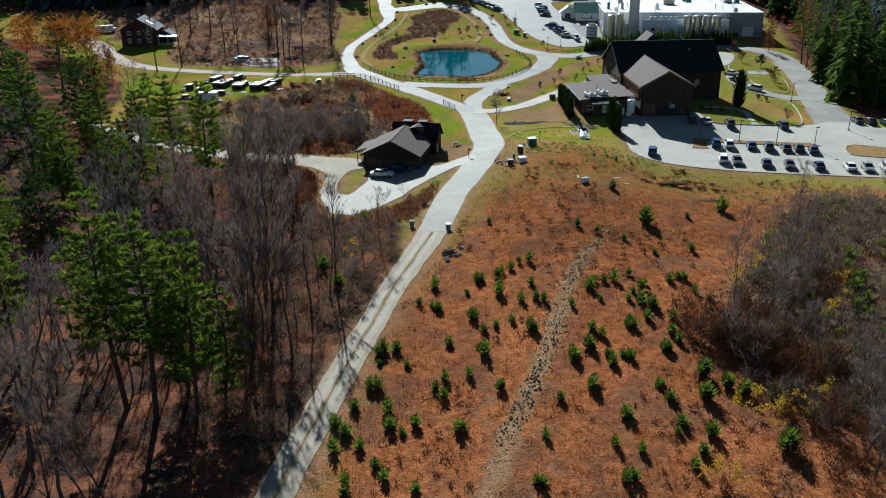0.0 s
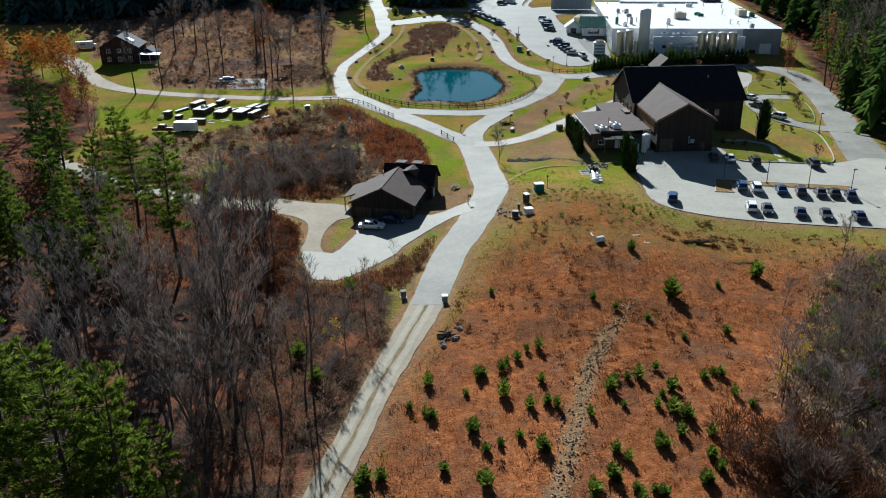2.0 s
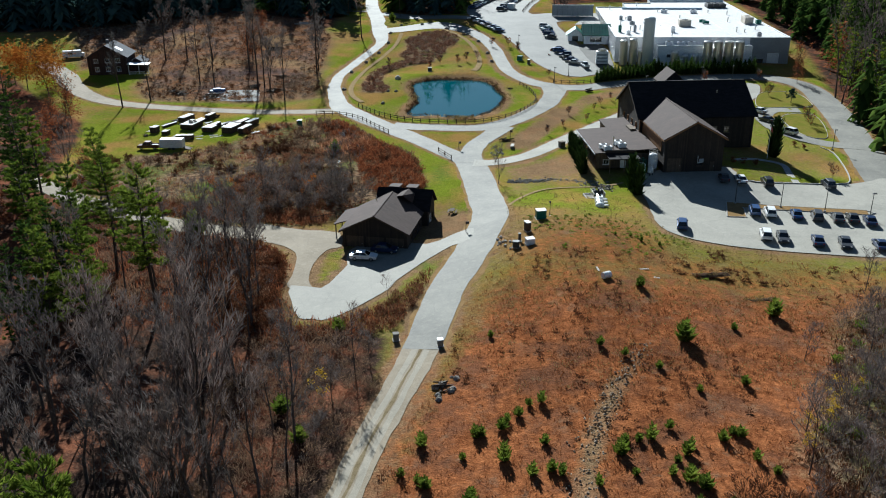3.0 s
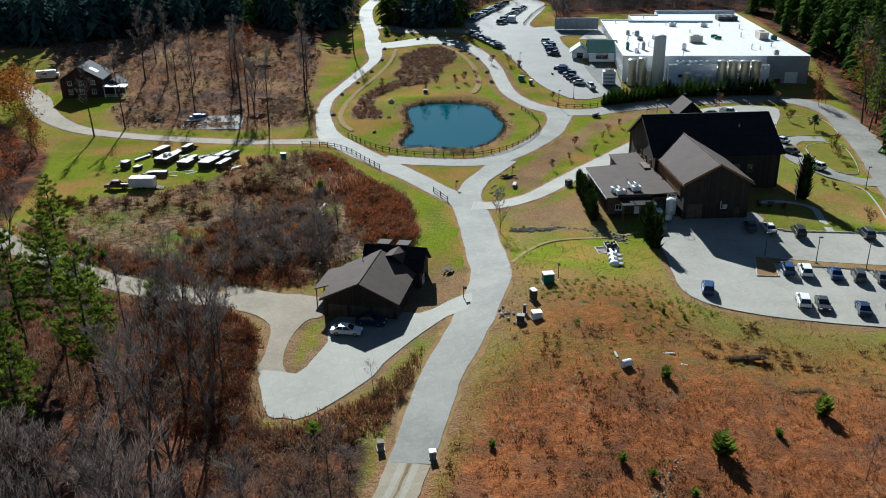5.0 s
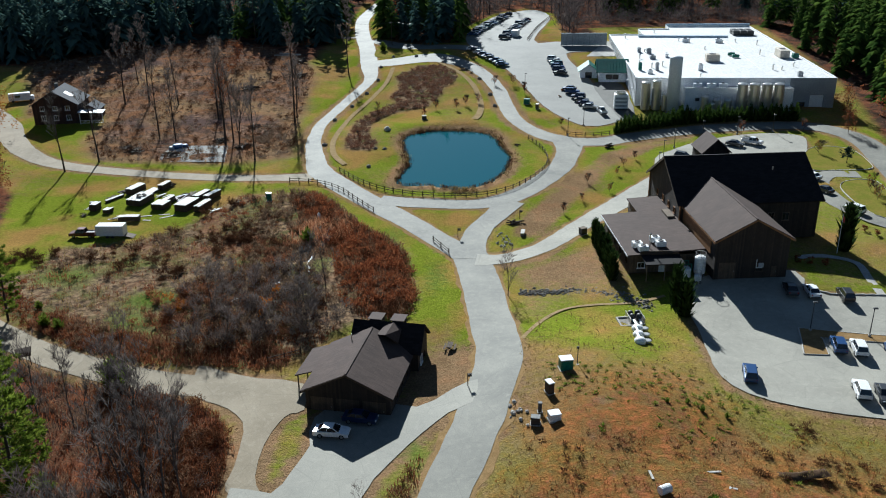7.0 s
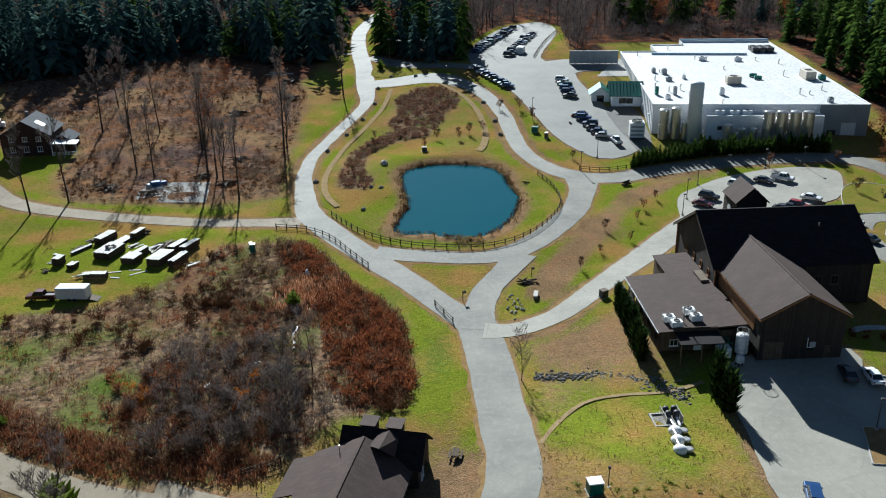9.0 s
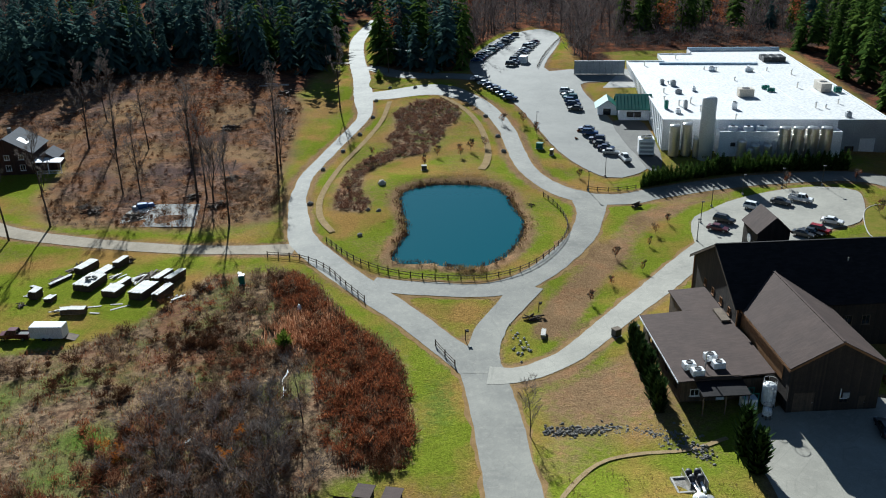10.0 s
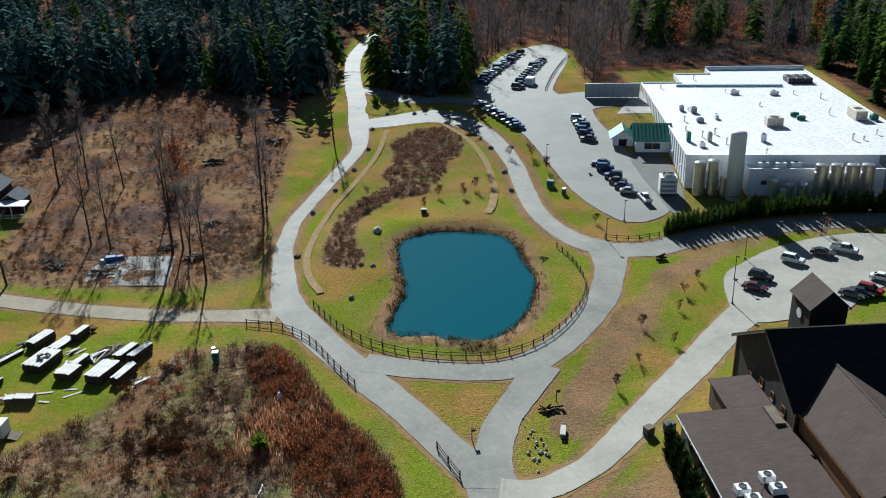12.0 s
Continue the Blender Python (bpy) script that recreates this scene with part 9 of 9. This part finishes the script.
# storage drum and scraps on the mound
o = thing("drum", pose(25.6, 147.2, ground_z(25.6, 147.2), 0, 0, 25), "pale plastic drum lying in the dry grass", "drum")
part("shell", Shape().tube((-0.65, 0, 0.5), (0.65, 0, 0.5), 0.5, n=14), WHITE, o)
for x in (-0.35, 0.0, 0.35):
    part("hoop", Shape().tube((x - 0.04, 0, 0.5), (x + 0.04, 0, 0.5), 0.53, n=14), WHITE, o)
for x, y, l, r in ((31.7, 151.2, 2.4, 3), (32.6, 148.3, 1.9, 40), (33.2, 148.9, 1.6, -20), (33.6, 147.8, 1.8, 75), (28.6, 146.2, 1.2, 60), (24.8, 150.0, 1.5, 95)):
    o = thing("plank", pose(x, y, ground_z(x, y) + 0.02, 0, 0, r), "grey weathered plank lying in dry grass", "plank", "scrap planks")
    part("board", Shape().box(0, 0, 0, l, 0.28, 0.07, 0, 0.01), STONE, o)

# row of pressure tanks and a pit on the mound
o = thing("valve_pit", pose(30.6, 190.6, ground_z(30.6, 190.6), 0, 0, 4), "open concrete valve pit sunk in the mound", "pit")
for a, b, c, d in ((-1.3, 0, 0.25, 3.0), (1.3, 0, 0.25, 3.0)):
    part("side", Shape().box(a, b, -0.5, c, d, 0.75), CONCRETE, o)
for y in (-1.4, 1.4):
    part("side", Shape().box(0, y, -0.5, 2.4, 0.25, 0.75), CONCRETE, o)
part("floor_plate", Shape().box(0, 0, 0.02, 2.3, 2.6, 0.05), DARK_STONE, o)
for k in range(3):
    o = thing("pressure_tank", pose(31.5 - 0.3 * k, 187.6 - 2.3 * k, ground_z(31.6, 187.6 - 2.3 * k), 0, 0, 4), "white domed tank half sunk in the mound", "tank", "domed tanks")
    part("dome", Shape().lathe(0, 0, 0, [(0.85, 0), (0.85, 0.45), (0.66, 0.72), (0.32, 0.88), (0.08, 0.92)], 16), WHITE, o, smooth=True)
    part("hatch", Shape().lathe(1.2, 0.1, 0, [(0.55, 0), (0.55, 0.3), (0.42, 0.36)], 12), STEEL, o)
    part("pipe", Shape().tube((0.0, 0, 0.7), (0.0, 1.9, 0.7), 0.12, n=8), STEEL, o)
o = thing("pump_set", pose(32.0, 191.0, ground_z(32.0, 191.0), 0, 0, 4), "dark upright pumps with white pipes beside the valve pit", "pump set")
part("pad", Shape().box(0, 0.4, -0.1, 2.4, 3.2, 0.25, 0, 0.03), CONCRETE, o)
for x in (-0.6, 0.5):
    for y in (0.0, 1.1):
        part("pump", Shape().lathe(x, y, 0.15, [(0.38, 0), (0.42, 0.1), (0.42, 1.0), (0.3, 1.2), (0.05, 1.25)], 14), DARK_METAL, o, "blue-black upright pump", smooth=True)
for x in (-0.6, 0.5):
    part("pipe", Shape().tube((x, -0.3, 0.55), (x * 0.6, -2.2, 0.55), 0.17, n=10), WHITE, o, "white feed pipe")
part("frame_rail", Shape().box(-1.1, 0.4, 0.15, 0.1, 3.0, 0.9).box(1.1, 0.4, 0.15, 0.1, 3.0, 0.9), STEEL, o)

# picnic table and bench
o = thing("picnic_table", pose(3.2, 185.2, ground_z(3.2, 185.2), 0, 0, 80), "dark weathered picnic table on brown grass", "table")
for k in range(4):
    part("top_board", Shape().box(0, -0.33 + 0.22 * k, 0.72, 1.8, 0.2, 0.05, 0, 0.01), DARK_WOOD, o)
for s in (-1, 1):
    part("bench_board", Shape().box(0, s * 0.75, 0.42, 1.8, 0.26, 0.05, 0, 0.01), DARK_WOOD, o)
    part("leg", Shape().tube((s * 0.7, -0.7, 0), (s * 0.7, 0.3, 0.72), 0.05, n=4).tube((s * 0.7, 0.7, 0), (s * 0.7, -0.3, 0.72), 0.05, n=4), DARK_WOOD, o)
o = thing("stone_bench", pose(18.3, 231.6, ground_z(18.3, 231.6), 0, 0, 80), "pale stone bench on dark legs in the grass", "bench")
part("seat", Shape().box(0, 0, 0.5, 2.4, 0.8, 0.2, 0, 0.04), STONE, o)
for s in (-0.8, 0.8):
    part("leg", Shape().box(s, 0, 0, 0.35, 0.7, 0.5), DARK_STONE, o)


def log_heap(x, y, count, length, radius, label, mat, name="log_heap", turn=0.0, spread=0.3):
    o = thing(name, pose(x, y, ground_z(x, y), 0, 0, turn), label, "wood heap")
    rng = random.Random(int(x * 7 + y))
    for k in range(count):
        a, l = rng.gauss(0, spread), length * rng.uniform(0.5, 1.1)
        cx, cy, cz = rng.gauss(0, length * 0.16), rng.gauss(0, length * 0.2), radius + (k / count) * radius * 5 * rng.uniform(0.4, 1.0)
        dx, dy = math.cos(a) * l / 2, math.sin(a) * l / 2
        part("log", Shape().tube((cx - dx, cy - dy, cz), (cx + dx, cy + dy, cz + rng.gauss(0, 0.1)), radius * rng.uniform(0.7, 1.2), n=6), mat, o)


log_heap(17.0, 237.0, 12, 2.4, 0.14, "heap of dark logs beside the road", DARK_WOOD, turn=20, spread=0.9)
log_heap(-56.3, 258.2, 34, 4.2, 0.09, "loose heap of grey poles on the lawn", WOOD, "pole_heap", 70, 0.25)
log_heap(-42.6, 252.6, 30, 2.4, 0.08, "tangled heap of dark brushwood", DARK_WOOD, "brushwood_heap", 40, 1.0)
log_heap(-62.0, 266.5, 20, 2.6, 0.08, "loose heap of dark brushwood beside the lane", DARK_WOOD, "brushwood_heap", 0, 0.7)
log_heap(-67.7, 294.8, 40, 3.4, 0.10, "heap of blue-grey scrap poles on a concrete pad", GREY_PANEL, "scrap_heap", 20, 0.9)
log_heap(-82.6, 298.5, 26, 3.0, 0.09, "heap of grey scrap poles among weeds", WOOD, "scrap_heap", -30, 0.9)
log_heap(-79, 295.5, 36, 4.0, 0.12, "heap of dark slash wood beside the concrete pad", DARK_WOOD, "brushwood_heap", 30, 1.4)
log_heap(-68.5, 291.5, 22, 4.5, 0.14, "heap of pale poles on the concrete pad", WOOD, "brushwood_heap", 55, 0.9)
log_heap(-58.5, 303.5, 30, 3.5, 0.12, "heap of dark slash wood behind the concrete pad", DARK_WOOD, "brushwood_heap", -20, 1.6)
log_heap(-51, 297, 34, 4.0, 0.12, "heap of dark slash wood in the cleared field", DARK_WOOD, "brushwood_heap", 10, 1.2)
log_heap(-51.5, 316, 26, 4.0, 0.12, "heap of pale slash wood in the cleared field", WOOD, "brushwood_heap", 80, 1.2)
log_heap(-46.9, 373.5, 30, 5.0, 0.16, "heap of dark slash wood in the cleared field", DARK_WOOD, "brushwood_heap", 20, 1.1)
log_heap(-61, 357.5, 34, 5.0, 0.16, "heap of dark slash wood in the cleared field", DARK_WOOD, "brushwood_heap", -15, 1.1)
log_heap(-50, 394, 30, 6.0, 0.2, "heap of dark slash wood at the wood's edge", DARK_WOOD, "brushwood_heap", 0, 1.2)
log_heap(-56, 406, 3, 8.0, 0.3, "pale felled trunk at the wood's edge", STONE, "felled_trunk", -8, 0.05)
for x0, y0, ln, hgt, turn in ((40.5, 152.6, 11.0, 0.55, 6), (47.0, 145.5, 8.0, 0.4, 10)):
    n, m, pts, faces = 28, 6, [], []
    for i in range(n + 1):
        for j in range(m + 1):
            u, v = i / n, j / m
            bulge = math.sin(math.pi * v) * (math.sin(math.pi * u) ** 0.4) * (0.75 + 0.5 * noise.noise((i * 0.45, j * 0.8, x0)))
            pts.append(((u - 0.5) * ln, (v - 0.5) * 1.5 + 0.25 * noise.noise((i * 0.3, 3.0, x0)), hgt * bulge - 0.12))
    for i in range(n):
        for j in range(m):
            a = i * (m + 1) + j
            faces.append((a, a + m + 1, a + m + 2, a + 1))
    o = thing("earth_bank", pose(x0, y0, ground_z(x0, y0), 0, 0, turn), "long low bank of dark earth on the mound", "bank")
    part("soil", numpy_mesh("soil", np.array(pts), np.array(faces), EARTH), EARTH, o)
    part("dry_grass", scatter_mesh("dry_grass", [tuft_arrays(s, 0.4, 8, 0.2, 0.04) for s in (140, 141)], [((q - 0.5) * ln, CR.gauss(0, 0.5), hgt * 0.35, CR.uniform(0.6, 1.2), 1.0, CR.uniform(0, 6), k) for k, q in enumerate(np.linspace(0.04, 0.96, 40))], STRAW), STRAW, o)
log_heap(1.2, 122.3, 9, 2.2, 0.12, "small heap of dark logs beside the road", DARK_WOOD, turn=55, spread=0.6)
log_heap(22.0, 276.0 + 13, 8, 1.6, 0.1, "few dark sticks beside the pond road", DARK_WOOD, turn=30, spread=0.8)
log_heap(46.5, 290, 8, 2.4, 0.16, "dark logs beside the road bend", DARK_WOOD, turn=40, spread=0.5)
sheet("concrete_pad", [(-70.5, 286.2), (-61, 285.4), (-53.2, 285.0), (-55.4, 298.9), (-63.5, 299.4), (-70.0, 299.8), (-71.6, 293)], SLAB, 0.09, "pale cracked concrete pad in the cleared field", "slab", 3.0, 0)


# Blue blocks stand in for bluish highlights on a pile of logs.
o = thing("tarpaulin_heap", pose(-68.6, 297.4, ground_z(-68.6, 297.4), 0, 0, 15), "blocky log pile on concrete, its bluish highlights put in as blue colour", "scrap heap")
for k, (x, y, sx, sy, sz) in enumerate(((0, 0, 2.6, 1.8, 1.1), (1.9, 0.5, 1.6, 1.4, 0.8), (-1.6, -0.4, 1.3, 1.6, 0.7))):
    part("tarpaulin" if k else "crate", Shape().box(x, y, 0.1, sx, sy, sz, 14 * k, 0.25), PAINTS["blue"] if k != 2 else GREY_PANEL, o)
o = thing("lane_sign", pose(-59.2, 183.4, ground_z(-59.2, 183.4), 0, 0, 25), "dark wooden board on two posts beside the drive", "sign")
for x in (-0.7, 0.7):
    part("post", Shape().box(x, 0, 0, 0.14, 0.14, 2.4, 0, 0.02), DARK_WOOD, o)
part("board", Shape().box(0, -0.05, 1.5, 1.9, 0.1, 0.9, 0, 0.02), DARK_WOOD, o)
part("cap", Shape().slab([(-1.1, -0.5, 2.4), (1.1, -0.5, 2.4), (1.1, 0.5, 2.75), (-1.1, 0.5, 2.75)], 0.06), DARK_WOOD, o)
o = thing("stream_rock", pose(-23.5, 242.0, ground_z(-23.5, 242.0), 0, 0, 10), "tall narrow white rock above the wet ditch", "rock")
part("stone", Shape().lathe(0, 0, -0.1, [(0.5, 0), (0.42, 0.6), (0.34, 1.3), (0.12, 1.7)], 7), WHITE, o)
for n, line in enumerate(([(-22.6, 222.5, 0.08), (-22.2, 221.0, 0.3), (-22.7, 219.2, 0.06), (-22.2, 217.0, 0.22), (-21.9, 214.9, 0.35), (-22.2, 213.6, 0.1)], [(-26.4, 210.6, 0.2), (-28.0, 209.4, 0.4), (-29.0, 208.2, 0.2)], [(-32.2, 204.8, 0.2), (-33.2, 203.8, 0.45), (-34.0, 202.2, 0.25)])):
    strip(f"ditch_{n + 1}", line, DITCH_WATER, 0.33, "thread of bright water in a ditch", "ditch", 3, 0.2)


def timber_stack(x, y, w, l, h, turn, label, top=PALE_BOARD, body=DARK_WOOD):
    """A stack of sawn boards under pale cover boards, on bearers."""
    o = thing("timber_stack", pose(x, y, ground_z(x, y), 0, 0, turn), label, "timber stack", "timber stacks")
    for s in (-0.35, 0.35):
        part("bearer", Shape().box(0, s * l, 0, w, 0.15, 0.15), WOOD, o)
    layers = max(2, int(h / 0.3))
    course = Shape().box(0, 0, 0, w, l, h / layers - 0.03, 0, 0.015).mesh("course", body)
    for k in range(layers):
        q = part("course", course, body, o)
        q.location = (CR.uniform(-0.05, 0.05), CR.uniform(-0.12, 0.12), 0.15 + k * h / layers)
    n = max(3, int(w / 0.35))
    board = Shape().box(0, 0, 0, w / n - 0.02, l * 1.02, 0.06, 0, 0.01).mesh("cover_board", top)
    for k in range(n):
        q = part("cover_board", board, top, o)
        q.matrix_basis = pose(-w / 2 + (k + 0.5) * w / n, CR.uniform(-0.2, 0.2), 0.16 + h + 0.02 * (k % 2), 0, 0, CR.uniform(-1.5, 1.5))


def loose_boards(x, y, count, length, turn, spread, label, mat):
    """Boards thrown across one another beside a stack."""
    o = thing("board_heap", pose(x, y, ground_z(x, y), 0, 0, turn), label, "wood heap", "heaps of loose boards")
    for k in range(count):
        l = length * CR.uniform(0.5, 1.1)
        q = part("board", Shape().box(0, 0, 0, l, CR.uniform(0.15, 0.4), 0.07, 0, 0.01), mat if k % 3 else DARK_WOOD, o)
        q.matrix_basis = pose(CR.gauss(0, spread), CR.gauss(0, spread * 0.7), 0.05 + 0.09 * k * 0.6, CR.uniform(-4, 4), CR.uniform(-5, 5), CR.gauss(0, 22))


for x, y, n, l, turn, sp in ((-71.5, 262.5, 9, 2.6, 60, 0.6), (-66.5, 258.6, 8, 3.0, 80, 0.5), (-60.6, 254.6, 10, 3.2, 70, 0.6), (-74.6, 252.0, 8, 2.4, 30, 0.7), (-66.8, 244.4, 8, 2.6, 10, 0.7), (-57.4, 257.0, 12, 4.0, 75, 0.6),
                             (-54.8, 259.8, 9, 3.6, 80, 0.5), (-62.0, 259.4, 8, 2.8, 65, 0.6), (-47.4, 248.6, 6, 3.0, 55, 0.4), (-73.0, 258.6, 7, 3.0, 70, 0.5)):
    loose_boards(x, y, n, l, turn, sp, "loose grey boards thrown beside a timber stack", WOOD if n % 2 else PALE_BOARD)
log_heap(-70.6, 264.8, 22, 2.4, 0.10, "heap of dark brushwood beside a timber stack", DARK_WOOD, "brushwood_heap", 60, 0.8)
log_heap(-74.8, 247.0, 14, 1.8, 0.09, "heap of grey scrap wood beside a timber stack", WOOD, "scrap_heap", 10, 0.9)
for x, y, w, l, h, turn in ((-53.6, 250.8, 3.0, 5.2, 1.5, -18), (-49.9, 250.2, 1.5, 5.0, 1.3, -18), (-52.0, 257.4, 1.5, 4.6, 1.2, -22), (-49.6, 257.2, 1.4, 4.8, 1.2, -22), (-65.2, 255.2, 3.6, 5.6, 1.3, -15), (-59.4, 251.2, 3.0, 3.2, 1.2, -15),
                            (-58.6, 254.4, 1.2, 3.4, 1.2, -20), (-68.6, 262.6, 2.0, 4.8, 1.3, -20), (-64.9, 262.0, 2.2, 4.2, 0.3, -20), (-62.6, 264.8, 1.3, 3.6, 1.2, -18), (-70.3, 249.0, 1.5, 1.9, 0.7, -15), (-73.6, 250.6, 1.6, 2.2, 1.4, -12),
                            (-71.8, 257.4, 0.8, 5.0, 0.4, -28), (-64.0, 243.8, 4.4, 1.4, 0.9, 2), (-75.5, 254.5, 0.7, 2.2, 0.25, 60)):
    timber_stack(x, y, w, l, h, turn, "stack of sawn timber under pale boards on the lawn")
for x, y, l, r in ((-61.3, 246.2, 2.6, 10), (-56.4, 245.6, 3.4, 35), (-57.5, 247.0, 2.2, 5), (-60.3, 243.6, 1.8, -10)):
    o = thing("plank", pose(x, y, ground_z(x, y) + 0.02, 0, 0, r), "pale plank lying on the lawn", "plank", "scrap planks")
    part("board", Shape().box(0, 0, 0, l, 0.4, 0.07, 0, 0.01), STONE, o)
o = thing("masonry_heap", pose(-64.8, 254.8, ground_z(-64.8, 254.8) + 1.55), "small heap of dusty stones on a timber stack", "stone heap")
for k in range(9):
    part("stone", turned(Shape().box(0, 0, 0.18 * (k // 4), 0.6, 0.5, 0.3, 20 * k, 0.08), 40 * k, CR.uniform(-0.7, 0.7), CR.uniform(-0.7, 0.7)), STONE if k % 2 else DARK_STONE, o)


def utility_pole(x, y, h, turn):
    o = thing("utility_pole", pose(x, y, ground_z(x, y), 0, 0, turn), "tall dark wooden utility pole with a crossarm", "utility pole", "utility poles")
    part("pole", Shape().tube((0, 0, -0.2), (0, 0, h), 0.16, 0.11, 8), DARK_WOOD, o)
    part("crossarm", Shape().box(0, 0, h - 0.8, 2.2, 0.12, 0.14), DARK_WOOD, o)
    for k in (-0.9, 0, 0.9):
        part("insulator", Shape().lathe(k, 0, h - 0.66, [(0.05, 0), (0.08, 0.08), (0.03, 0.2)], 6), STONE, o)
    return (x, y, ground_z(x, y) + h)


pole_tops = [utility_pole(-16.5, 418, 9.5, 60), utility_pole(-40, 428, 10, 60), utility_pole(10, 411, 9, 70)]
o = thing("overhead_cable", pose(0, 0, 0), "thin dark cables slung between utility poles", "cable")
for a, b in ((0, 1), (0, 2)):
    for k in (-0.9, 0.9):
        p, q = Vector(pole_tops[a]) + Vector((k * 0.5, k * 0.8, -0.5)), Vector(pole_tops[b]) + Vector((k * 0.5, k * 0.8, -0.5))
        pts = [p.lerp(q, t / 8) - Vector((0, 0, 1.2 * 4 * (t / 8) * (1 - t / 8))) for t in range(9)]
        sh = Shape()
        for m, n in zip(pts, pts[1:]):
            sh.tube(m, n, 0.025, n=3, caps=False)
        part("cable", sh, DARK_METAL, o)
